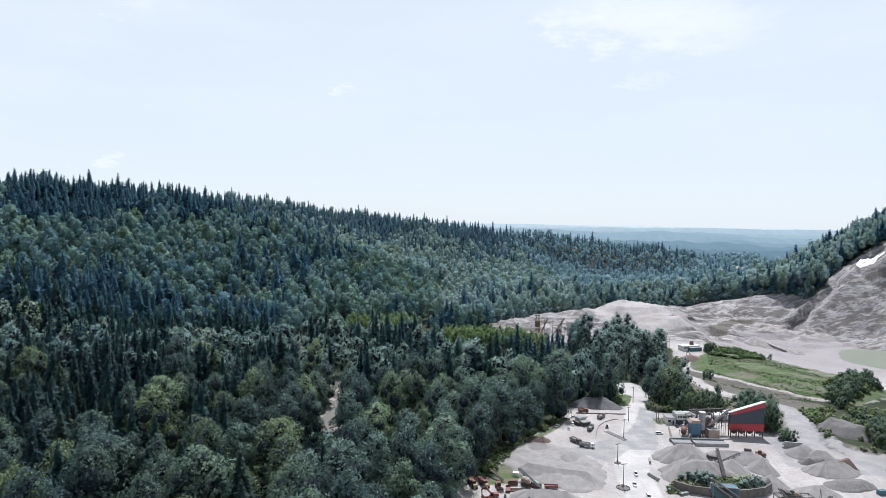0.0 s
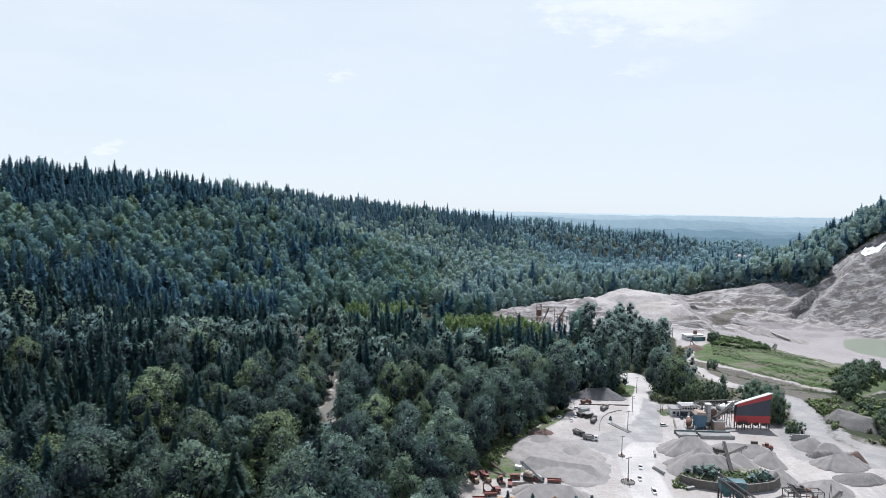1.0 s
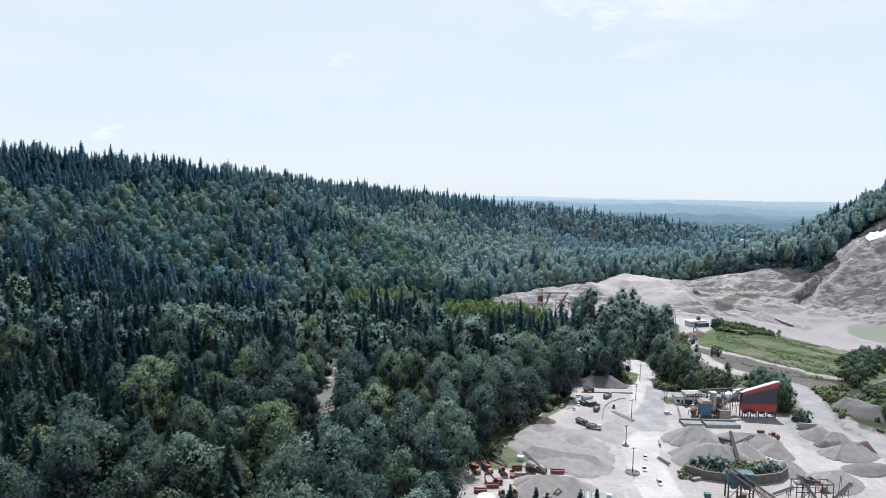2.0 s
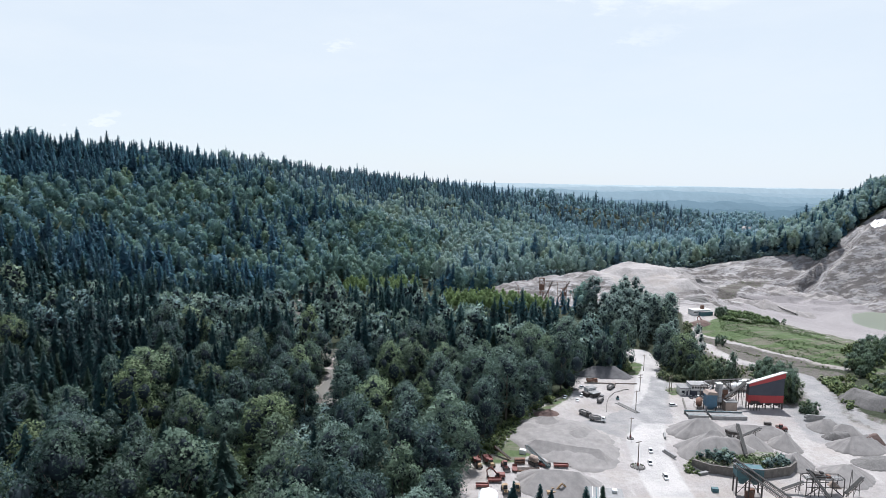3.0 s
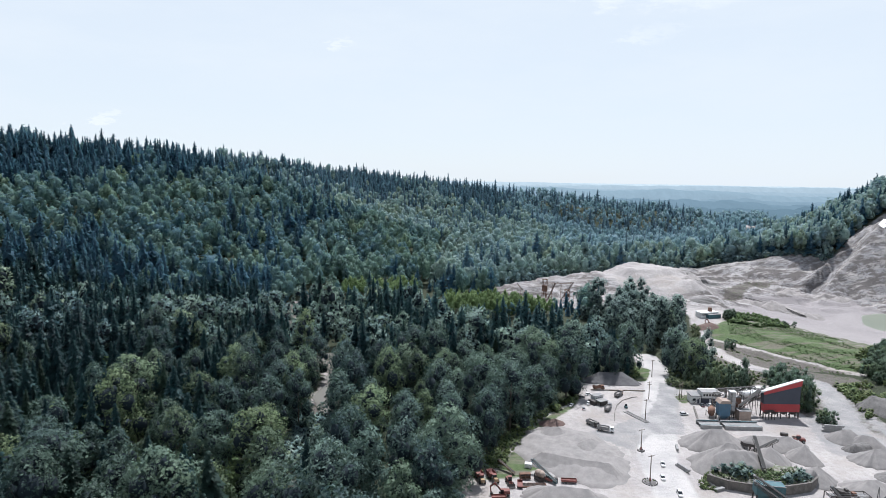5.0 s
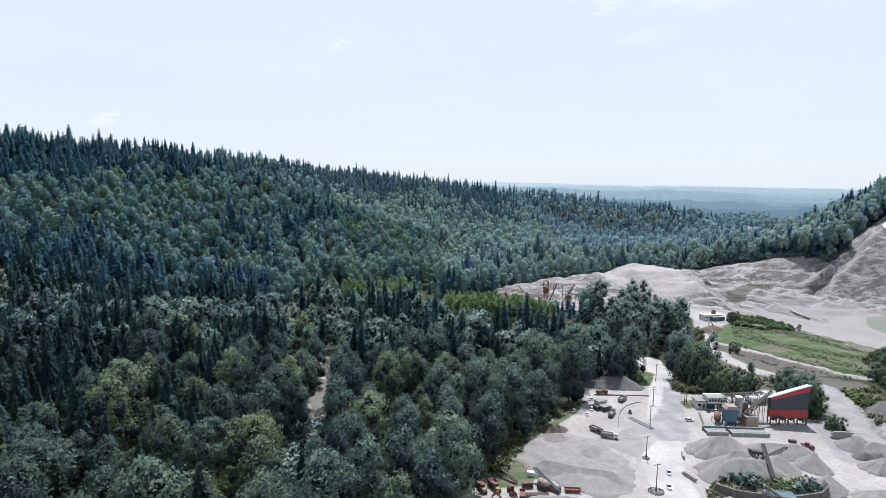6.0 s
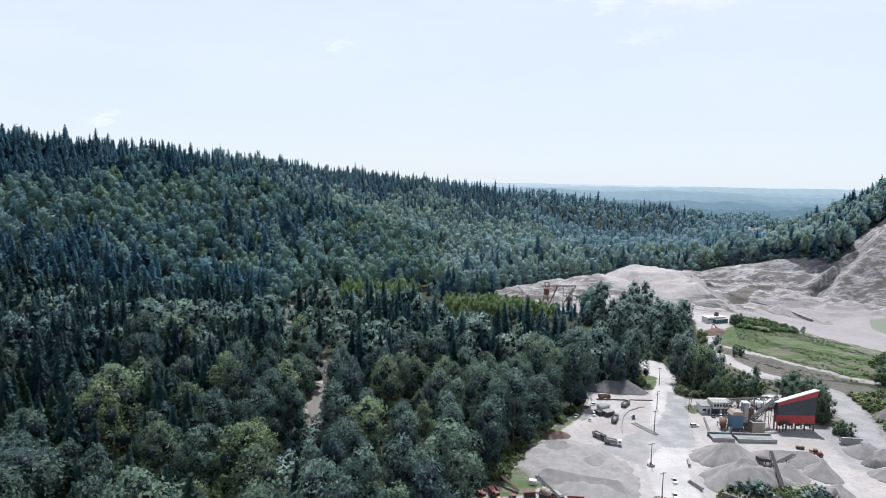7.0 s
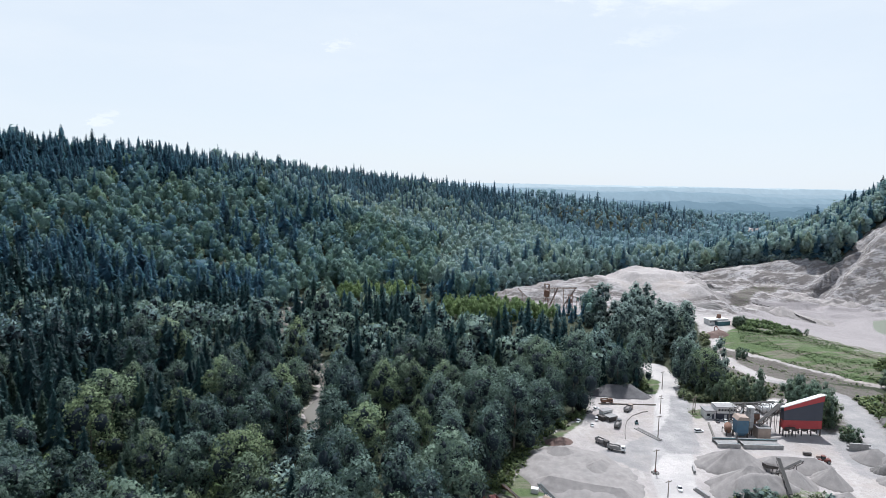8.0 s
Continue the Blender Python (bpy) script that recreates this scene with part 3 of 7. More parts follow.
def land_material():
    m, nt, lk, bsdf = nodes_of("land")

    def share(k):
        a = nt.new("ShaderNodeAttribute")
        a.attribute_name = "cover_" + k
        return a.outputs["Fac"]

    rag = noise_node(nt, lk, 0.22, 6, 0.7)
    edge = ranged(nt, lk, rag, 0.25, 0.75, -0.33, 0.33)

    def ragged(k, lo=0.35, hi=0.65):
        return ranged(nt, lk, calc(nt, lk, "ADD", share(k), edge), lo, hi)

    big, mid, fine = noise_node(nt, lk, 0.035, 5), noise_node(nt, lk, 0.35, 5, 0.65), noise_node(nt, lk, 3.0, 3)
    dust = mixed(nt, lk, ranged(nt, lk, big, 0.35, 0.65), (0.448, 0.414, 0.394), (0.338, 0.312, 0.300))
    dust = mixed(nt, lk, ranged(nt, lk, mid, 0.45, 0.75, 0, 0.6), dust, (0.252, 0.234, 0.224))
    tracks = noise_node(nt, lk, 0.25, 4, 0.6, squash=(1.0, 0.22, 1.0))
    dust = mixed(nt, lk, ranged(nt, lk, tracks, 0.55, 0.7, 0, 0.45), dust, (0.526, 0.492, 0.470))
    dust = mixed(nt, lk, ranged(nt, lk, noise_node(nt, lk, 0.028, 6, 0.62), 0.50, 0.64, 0, 0.65), dust, (0.335, 0.292, 0.258))
    road = mixed(nt, lk, ranged(nt, lk, noise_node(nt, lk, 0.06, 4, 0.6), 0.4, 0.62), (0.506, 0.477, 0.458), (0.404, 0.384, 0.372))
    col = mixed(nt, lk, ranged(nt, lk, share("road"), 0.3, 0.7), dust, road)
    col = mixed(nt, lk, calc(nt, lk, "MULTIPLY", ragged("tar_and_grey"), ranged(nt, lk, noise_node(nt, lk, 0.09, 5, 0.6), 0.35, 0.6, 0.35, 0.95)), col, mixed(nt, lk, mid, (0.225, 0.222, 0.222), (0.28, 0.274, 0.27)))
    strata = noise_node(nt, lk, 0.25, 5, 0.65, squash=(0.3, 0.3, 2.2))
    # pit rock and dug sand keep a cool haze tint in their colours
    rock = mixed(nt, lk, ranged(nt, lk, strata, 0.36, 0.66), (0.320, 0.300, 0.298), (0.205, 0.190, 0.192))
    col = mixed(nt, lk, ragged("rock"), col, rock)
    pale = ranged(nt, lk, noise_node(nt, lk, 0.05, 6, 0.7, squash=(0.6, 1.4, 1.0)), 0.42, 0.58)
    col = mixed(nt, lk, calc(nt, lk, "MULTIPLY", share("dug"), 0.8), col, mixed(nt, lk, pale, (0.240, 0.230, 0.232), (0.370, 0.356, 0.354)))
    dig = ranged(nt, lk, noise_node(nt, lk, 0.055, 9, 0.76, squash=(0.55, 1.5, 1.0)), 0.485, 0.52, 0, 0.9)
    col = mixed(nt, lk, calc(nt, lk, "MULTIPLY", dig, share("dug")), col, mixed(nt, lk, mid, (0.095, 0.083, 0.078), (0.165, 0.146, 0.136)))
    ruts = noise_node(nt, lk, 0.11, 6, 0.7, squash=(0.22, 1.6, 1.0))
    col = mixed(nt, lk, calc(nt, lk, "MULTIPLY", ranged(nt, lk, ruts, 0.52, 0.58, 0, 0.75), share("dug")), col, (0.43, 0.400, 0.375))
    col = mixed(nt, lk, calc(nt, lk, "MULTIPLY", ranged(nt, lk, ruts, 0.45, 0.41, 0, 0.75), share("dug")), col, (0.155, 0.138, 0.130))
    rubble = ranged(nt, lk, noise_node(nt, lk, 0.22, 8, 0.74, squash=(0.45, 1.5, 1.0)), 0.535, 0.565, 0, 0.8)
    col = mixed(nt, lk, calc(nt, lk, "MULTIPLY", rubble, share("dug")), col, (0.135, 0.120, 0.115))
    col = mixed(nt, lk, ragged("silt"), col, mixed(nt, lk, mid, (0.345, 0.315, 0.310), (0.255, 0.234, 0.232)))
    col = mixed(nt, lk, ragged("soil"), col, mixed(nt, lk, ranged(nt, lk, noise_node(nt, lk, 0.3, 6, 0.7), 0.52, 0.58, 0, 0.8), mixed(nt, lk, mid, (0.085, 0.074, 0.066), (0.175, 0.155, 0.142)), (0.075, 0.092, 0.048)))
    green = mixed(nt, lk, ranged(nt, lk, mid, 0.3, 0.7), (0.056, 0.092, 0.036), (0.108, 0.146, 0.060))
    rows = nt.new("ShaderNodeMapping")
    rows.inputs["Rotation"].default_value, rows.inputs["Scale"].default_value = (0, 0, 0.97), (0.10, 1.0, 1.0)
    lk.new(nt.new("ShaderNodeNewGeometry").outputs["Position"], rows.inputs["Vector"])
    green = mixed(nt, lk, ranged(nt, lk, noise_node(nt, lk, 0.16, 5, 0.6, rows.outputs["Vector"]), 0.47, 0.58, 0, 0.85), green, (0.165, 0.148, 0.118))
    col = mixed(nt, lk, ragged("grass"), col, green)
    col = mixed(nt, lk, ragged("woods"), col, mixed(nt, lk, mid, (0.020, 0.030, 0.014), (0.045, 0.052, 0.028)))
    col = mixed(nt, lk, ranged(nt, lk, fine, 0.3, 0.75, 0, 0.22), col, (0.10, 0.095, 0.09))
    lk.new(col, bsdf.inputs["Base Color"])
    bsdf.inputs["Roughness"].default_value = 0.95
    bsdf.inputs["Specular IOR Level"].default_value = 0.2
    bumped(nt, lk, bsdf, calc(nt, lk, "ADD", calc(nt, lk, "MULTIPLY", mid, 3.5), fine), 0.7, 0.35)
    return m


M_LAND = land_material()
XS = span((-2600, -700, 65), (-700, -10, 11), (-10, 222, 1.8), (222, 460, 1.9), (460, 800, 12), (800, 2600, 65))
YS = span((-500, 140, 40), (140, 190, 5), (190, 400, 1.8), (400, 760, 1.8), (760, 1400, 14), (1400, 3820, 80))
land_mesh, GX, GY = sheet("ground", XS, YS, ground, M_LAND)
for key, values in zip(("woods", "grass", "road", "rock", "silt", "soil", "dug", "tar_and_grey"), cover(GX, GY)):
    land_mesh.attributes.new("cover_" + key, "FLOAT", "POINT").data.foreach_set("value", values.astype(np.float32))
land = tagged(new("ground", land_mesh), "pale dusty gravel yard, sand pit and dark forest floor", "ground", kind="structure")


def far_range(name, y0, depth, height, wobble, size, seed, colour, glow, label):
    """A far range of low wooded hills, its summer haze painted as a glowing tint."""
    xs, ys = np.linspace(-3300, 3300, 900), np.linspace(y0, y0 + depth, 8)

    def h(x, y):
        t = (y - y0) / depth
        crest = height + wobble * fbm(x, x * 0 + seed, size, 4, seed) + 0.22 * wobble * fbm(x, x * 0 + seed, 46, 4, seed + 9) + 2.6 * np.abs(vnoise(x / 13, y / 60 + seed, seed + 4))
        return -75 + (crest + 75) * np.sin(np.clip(t * 1.3, 0, 1) * math.pi / 2)

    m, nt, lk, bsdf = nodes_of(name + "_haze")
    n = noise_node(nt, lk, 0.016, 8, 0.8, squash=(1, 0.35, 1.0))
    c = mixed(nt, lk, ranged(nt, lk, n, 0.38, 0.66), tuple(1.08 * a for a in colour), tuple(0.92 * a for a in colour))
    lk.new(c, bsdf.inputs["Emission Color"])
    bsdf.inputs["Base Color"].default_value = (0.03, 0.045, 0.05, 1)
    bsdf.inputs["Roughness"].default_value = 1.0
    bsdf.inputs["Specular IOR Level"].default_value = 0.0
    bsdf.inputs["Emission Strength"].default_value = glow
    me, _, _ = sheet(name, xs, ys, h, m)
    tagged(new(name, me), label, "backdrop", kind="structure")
    return h


HAZE = "hazy blue wooded hills in the far distance"
# glow colours, paler range by range to stand for haze
HAZE_TINTS = ((0.115, 0.180, 0.235), (0.160, 0.238, 0.305), (0.215, 0.300, 0.375), (0.275, 0.368, 0.445), (0.340, 0.432, 0.510), (0.400, 0.492, 0.565), (0.490, 0.585, 0.655), (0.590, 0.685, 0.745))
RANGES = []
for i, tint in enumerate(HAZE_TINTS):
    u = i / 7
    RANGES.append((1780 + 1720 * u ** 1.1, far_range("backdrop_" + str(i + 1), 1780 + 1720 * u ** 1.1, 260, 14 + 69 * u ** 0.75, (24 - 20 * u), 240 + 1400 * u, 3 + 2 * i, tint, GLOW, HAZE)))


# ---- trees ----
def leaves(rng, centres, normals, size, stretch=1.25):
    """One small bent quad per clump of leaves."""
    n = normals / np.linalg.norm(normals, axis=1, keepdims=True)
    a = np.cross(n, rng.normal(size=n.shape))
    a /= np.linalg.norm(a, axis=1, keepdims=True)
    b = np.cross(n, a)
    s = (size * rng.uniform(0.6, 1.35, len(n)))[:, None]
    k = (s * rng.uniform(-0.25, 0.25, (len(n), 1))) * n
    return np.stack([centres + s * stretch * a + k, centres + s * 0.8 * b - k, centres - s * stretch * a + k, centres - s * 0.8 * b - k], 1).reshape(-1, 3)


def rounded_cube(cuts):
    """A quad sphere of radius 1."""
    lin = np.linspace(-1, 1, cuts + 1)
    co, quads = [], []
    for axis in range(3):
        for side in (-1, 1):
            u, v = np.meshgrid(lin, lin)
            p = np.zeros((u.size, 3))
            p[:, axis], p[:, (axis + 1) % 3], p[:, (axis + 2) % 3] = side, u.reshape(-1), v.reshape(-1) * side
            base = sum(len(c) for c in co)
            co.append(p / np.linalg.norm(p, axis=1, keepdims=True))
            for j in range(cuts):
                for i in range(cuts):
                    a = base + j * (cuts + 1) + i
                    quads.append((a, a + 1, a + cuts + 2, a + cuts + 1))
    return np.concatenate(co), np.array(quads)


def tube(points, radii, seg):
    """A tapered limb through the points."""
    co, quads = [], []
    ang = np.arange(seg) * 2 * math.pi / seg
    for (x, y, z), r in zip(points, radii):
        co.append(np.stack([x + r * np.cos(ang), y + r * np.sin(ang), np.full(seg, z)], 1))
    for k in range(len(points) - 1):
        for i in range(seg):
            j = (i + 1) % seg
            quads.append((k * seg + i, k * seg + j, (k + 1) * seg + j, (k + 1) * seg + i))
    return np.concatenate(co), np.array(quads)


def joined(pieces):
    co, quads, base = [], [], 0
    for c, q in pieces:
        co.append(c)
        quads.append(q + base)
        base += len(c)
    return np.concatenate(co), np.concatenate(quads)


def unit(v):
    return v / np.maximum(np.linalg.norm(v, axis=1, keepdims=True), 1e-6)


def broad_crown(seed, count, size, height=23.0, radius=4.6, low=0.22, lobes=9, core=2, lumps=1.0, up=0.3, leafy=False):
    """Leaf clumps on overlapping lobes: points, faces, which faces are inner, and soft normals."""
    rng = np.random.default_rng(seed)
    c, r = [], []
    for i in range(lobes):
        t = low + (0.93 - low) * ((i + 0.5) / lobes)
        env = radius * (math.sin(math.pi * min(1, (t - low + 0.12) / (1.08 - low)) ** 0.8)) ** 0.7
        a = i * 2.4 + rng.uniform(-0.5, 0.5)
        q = env * rng.uniform(0.25, 1.0) * (1 if i < lobes - 1 else 0.2)
        c.append((q * math.cos(a), q * math.sin(a), height * t))
        r.append(lumps * radius * rng.uniform(0.26, 0.64) * (1 if i < lobes - 2 else 0.75))
    c, r = np.array(c), np.array(r)
    pick = rng.choice(lobes, count, p=r ** 2 / (r ** 2).sum())
    d = unit(rng.normal(size=(count, 3)))
    d[:, 2] = np.where(d[:, 2] < -0.35, -d[:, 2], d[:, 2])
    p = c[pick] + d * (r[pick] * rng.uniform(0.72, 1.22, count))[:, None] * np.array([1, 1, 1.45])
    gap = np.linalg.norm((p[:, None] - c[None]) / np.array([1, 1, 1.45]), axis=2) / r[None]
    gap[np.arange(count), pick] = 9
    keep = gap.min(1) > 0.72
    p, d = p[keep], d[keep]
    co = leaves(rng, p, d + rng.normal(scale=0.62, size=d.shape) + np.array([0, 0, up]), size)
    whole = unit((p - np.array([0, 0, height * 0.55])) / np.array([radius, radius, height * 0.45]))
    soft = np.repeat(unit(d + 0.7 * whole + rng.normal(scale=0.25, size=d.shape)), 4, 0)
    out, shown, nor = [(co, np.arange(len(co)).reshape(-1, 4))], len(co) // 4, [soft]
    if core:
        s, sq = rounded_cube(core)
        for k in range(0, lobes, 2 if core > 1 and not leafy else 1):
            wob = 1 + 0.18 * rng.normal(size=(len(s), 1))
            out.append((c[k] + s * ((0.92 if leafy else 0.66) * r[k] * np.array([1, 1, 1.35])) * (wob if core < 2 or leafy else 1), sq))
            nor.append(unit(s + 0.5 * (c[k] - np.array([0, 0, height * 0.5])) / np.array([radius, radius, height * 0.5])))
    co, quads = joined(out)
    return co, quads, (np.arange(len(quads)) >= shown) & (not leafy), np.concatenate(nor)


def needle_crown(seed, whorls, per, height=27.0, radius=3.5, low=0.1, twin=False, taper=0.7, thick=0.30):
    """Drooping boughs all the way up, longest a little above the foot."""
    rng = np.random.default_rng(seed)
    n = whorls * per
    co, nor, lean = [], [], rng.uniform(0, 6.28)
    for i in range(n):
        t = min(0.975, ((i + rng.uniform(0, 1)) / n) ** 0.92)
        a = i * 2.399 + rng.uniform(-0.5, 0.5)
        lop = 1 + 0.22 * math.sin(a - lean + 5 * t) + 0.13 * math.sin(23 * t + lean)
        reach = (radius * (1 - t) ** taper * min(1, 0.72 + 2.2 * t) * lop + 0.35) * rng.uniform(0.62, 1.2)
        z = height * (low + (1 - low) * t)
        for side in ((-0.3, 0.3) if twin else (0,)):
            ln = reach * rng.uniform(0.85, 1.1)
            u = np.array([math.cos(a + side), math.sin(a + side), 0])
            v = np.array([-u[1], u[0], 0])
            wide, drop = ln * (0.26 if twin else 0.42), ln * rng.uniform(0.15, 0.75)
            mid = u * ln * 0.58 + np.array([0, 0, z - drop * 0.32])
            tip = np.array([0, 0, rng.uniform(-0.5, 0.3) * wide])
            co += [u * 0.05 + np.array([0, 0, z + 0.3]), mid - v * wide - tip, u * ln + np.array([0, 0, z - drop]), mid + v * wide + tip]
            facing = 0.7 * u + np.array([0, 0, 1.0]) + rng.normal(scale=0.18, size=3)
            nor += [facing, facing, facing, facing]
    co = np.array(co)
    ring = [(low, 0.8), (low + 0.25, 1.0), (low + 0.6 * (1 - low), 0.62), (0.97, 0.02)]
    cone = tube([(0, 0, height * q) for q, _ in ring], [radius * thick * w for _, w in ring], 6)
    shown = len(co) // 4
    co, quads = joined([(co, np.arange(len(co)).reshape(-1, 4)), cone])
    side_on = cone[0] * np.array([1, 1, 0])
    return co, quads, np.arange(len(quads)) >= shown, unit(np.concatenate([np.array(nor), side_on + np.array([0, 0, 0.2])]))


def trunk_and_limbs(seed, height, limbs=5):
    rng = np.random.default_rng(seed)
    out = [tube([(0, 0, -0.6), (0.1, 0, height * 0.35), (0.25, 0.1, height * 0.85)], [0.38, 0.27, 0.06], 7)]
    for k in range(limbs):
        a, z, ln = k * 2.4 + rng.uniform(-0.4, 0.4), height * (0.28 + 0.09 * k), rng.uniform(2.0, 3.4)
        out.append(tube([(0.05, 0, z), (0.6 * ln * math.cos(a), 0.6 * ln * math.sin(a), z + 0.9 * ln), (ln * math.cos(a), ln * math.sin(a), z + 1.7 * ln)], [0.13, 0.09, 0.03], 5))
    return joined(out)


def scattered(template, places, turns, wide, tall):
    """One big mesh of many turned and scaled copies: points, faces, normals."""
    co, quads, _, nor = template
    n = len(places)
    c, s = np.cos(turns)[:, None], np.sin(turns)[:, None]

    def turned(v):
        return v[None, :, 0] * c - v[None, :, 1] * s, v[None, :, 0] * s + v[None, :, 1] * c

    x, y = turned(co)
    out = np.stack([x * wide[:, None] + places[:, 0:1], y * wide[:, None] + places[:, 1:2], co[None, :, 2] * tall[:, None] + places[:, 2:3]], -1)
    u, v = turned(nor)
    normals = np.stack([u, v, np.broadcast_to(nor[None, :, 2], u.shape)], -1)
    return out.reshape(-1, 3), (quads[None] + (np.arange(n) * len(co))[:, None, None]).reshape(-1, 4), normals.reshape(-1, 3)


def woods(name, templates, places, wide, tall, tones, material, label, category="trees"):
    if not len(places):
        return None
    rng = np.random.default_rng(len(places))
    which = rng.integers(0, len(templates), len(places))
    pieces, tone, slots, nor = [], [], [], []
    for k, t in enumerate(templates):
        m = which == k
        if m.any():
            co, quads, n = scattered(t, places[m], rng.uniform(0, 6.28, m.sum()), wide[m], tall[m])
            pieces.append((co, quads))
            nor.append(n)
            tone.append(np.repeat(tones[m], len(t[0])))
            slots.append(np.tile(t[2], m.sum()))
    co, quads = joined(pieces)
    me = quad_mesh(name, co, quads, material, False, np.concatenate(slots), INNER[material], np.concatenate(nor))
    me.attributes.new("tone", "FLOAT", "POINT").data.foreach_set("value", np.concatenate(tone).astype(np.float32))
    return tagged(new(name, me), label, category, kind="stuff")


GLADES = [(-108, 226, 6), (-147, 266, 7), (-66, 219, 4), (-92, 205, 4), (-130, 236, 7), (-20, 380, 7), (-160, 330, 8), (108, 396, 6), (112, 437, 7), (598, 1205, 36), (586, 1150, 32), (574, 1100, 26), (492, 1045, 18)]


def wooded(x, y):
    w = cover(x, y)[0]
    bare = np.maximum.reduce([inside(x, y, YARD, 1.5), inside(x, y + 9 * (y > 560), PIT, 2), inside(x, y, BERM, 1), along(x, y, ROAD, 8, 1), along(x, y, DIRT, 7, 1),
                              along(x, y, CREEK, 0.9 + 2.3 * smooth((y - 282) / 6) * smooth((326 - y) / 8), 1), inside(x, y, MEADOW_A, 1), inside(x, y, MEADOW_B, 1),
                              inside(x, y, [(148, 150), (240, 150), (300, 380), (262, 352), (232, 328), (190, 352), (171, 384), (158, 384), (150, 366), (152, 350), (148, 326), (104, 326), (104, 312)], 1),
                              *(inside(x, y, [(cx - r, cy - r), (cx + r, cy - r), (cx + r, cy + r), (cx - r, cy + r)], 1) for cx, cy, r in GLADES)])
    clump = [(123, 352), (117, 333), (126, 327), (140, 327), (145, 342), (146, 366), (147, 382), (149, 398), (153, 412), (154, 428), (150, 446), (136, 462), (112, 470)]
    return (w > 0.5) & (bare < 0.5) & ((x < 112) | (y > 486) | (inside(x, y, clump, 1) > 0.5))


# stands of conifers (share above 0) and of broadleaf trees (below 0): centre, half widths, share
STANDS = [(-290, 500, 62, 66, 0.75), (-165, 480, 62, 62, 0.70), (-195, 650, 42, 55, 0.35), (-215, 400, 40, 60, 0.7), (-170, 300, 28, 70, 0.34), (-395, 600, 50, 55, -0.7),
          (-285, 635, 60, 50, -0.6), (-60, 690, 70, 70, -0.8), (-70, 480, 34, 40, -0.6), (-30, 420, 30, 26, 0.6), (52, 440, 50, 24, 0.65), (-95, 350, 22, 30, 0.45),
          (-118, 245, 48, 70, 0.25), (-150, 235, 38, 75, 0.30), (-195, 290, 50, 60, 0.2), (-84, 195, 34, 22, 0.35), (-25, 240, 60, 55, -0.5), (0, 349, 50, 14, 0.6), (58, 380, 24, 18, 0.5), (40, 300, 50, 50, -0.5), (-62, 330, 14, 40, -0.4), (30, 780, 60, 60, -0.5), (85, 1170, 85, 130, 0.8)]


def planted(x0, x1, y0, y1, step, seed, room=0.0):
    rng = np.random.default_rng(seed)
    gx, gy = np.meshgrid(np.arange(x0, x1, step), np.arange(y0, y1, step * 0.9))
    gx[1::2] += step / 2
    x = (gx + rng.uniform(-0.36, 0.36, gx.shape) * step).reshape(-1)
    y = (gy + rng.uniform(-0.36, 0.36, gx.shape) * step).reshape(-1)
    seen = (np.abs(x) < np.maximum(0.79 * (y + 6) + 26, 120)) & wooded(x, y)
    x, y = x[seen], y[seen]
    z = ground(x, y)
    d = -(x + 30) * 0.775 + (y - 700) * 0.634
    share = 0.20 - 0.12 * smooth((y - 460) / 60) + 0.40 * fbm(x, y, 55, 2, 61) + 0.85 * smooth((d - 205 + 25 * fbm(x, y, 70, 2, 63)) / 60)
    for cx, cy, rx, ry, more in STANDS:
        share = share + more * smooth(1.6 - 1.2 * np.hypot((x - cx) / rx, (y - cy) / ry) + 0.25 * fbm(x, y, 30, 2, 64))
    share = np.where((x > 150) & (y > 740), 0.16 + 0.35 * smooth((y - 1150) / 120) * smooth((700 - x) / 200), share)
    share = np.where((x > 330) & (y > 560) & (y < 900), 0.42, share)
    share = np.where((x > 104) & (y < 560), share * 0.4, share)
    needle = rng.uniform(size=len(x)) < share
    # tone drops on the valley's left, for darker trees and deep shade painted in
    tone = np.clip(0.50 + 0.14 * smooth((x + 190) / 50) * smooth((y - 380) / 60) - 0.62 * smooth((-x - 22) / 45) * smooth((420 - y) / 60) + 0.16 * smooth((x + 60) / 40) * smooth((400 - y) / 60) + 0.40 * fbm(x, y, 45, 2, 62) + 0.2 * (x > 104) * (y < 470) + 0.22 * smooth((x + 10) / 30) * smooth((y - 300) / 40) * smooth((520 - y) / 40) + rng.normal(scale=0.36, size=len(x)), 0, 1)
    keep = np.ones(len(x), bool)
    if room:
        # wide crowns take the room of their neighbours
        for i in np.argsort(y):
            if keep[i] and not needle[i]:
                keep &= needle | (np.hypot(x - x[i], y - y[i]) > room) | (np.arange(len(x)) == i)
        keep |= needle
    return np.stack([x, y, z - 0.3], 1)[keep], needle[keep], tone[keep], rng


def view_height(p):
    """Lowers trees before the clearings and by the road to fit the camera's view."""
    x, y = p[:, 0], p[:, 1]
    young = np.maximum(inside(x, y, [(-14, 408), (86, 398), (112, 440), (96, 525), (-10, 530)], 10), inside(x, y, [(-105, 470), (0, 470), (0, 570), (-100, 572)], 12))
    lower = inside(x, y, [(60, 325), (104, 325), (112, 400), (108, 475), (86, 470), (68, 400)], 6)
    return (1 - 0.62 * young) * (1 - 0.2 * lower)


def grown(rng, n, lo, hi):
    tall = rng.uniform(lo, hi, n) * (1 + 0.15 * rng.normal(size=n))
    return tall * rng.uniform(0.85, 1.2, n), tall


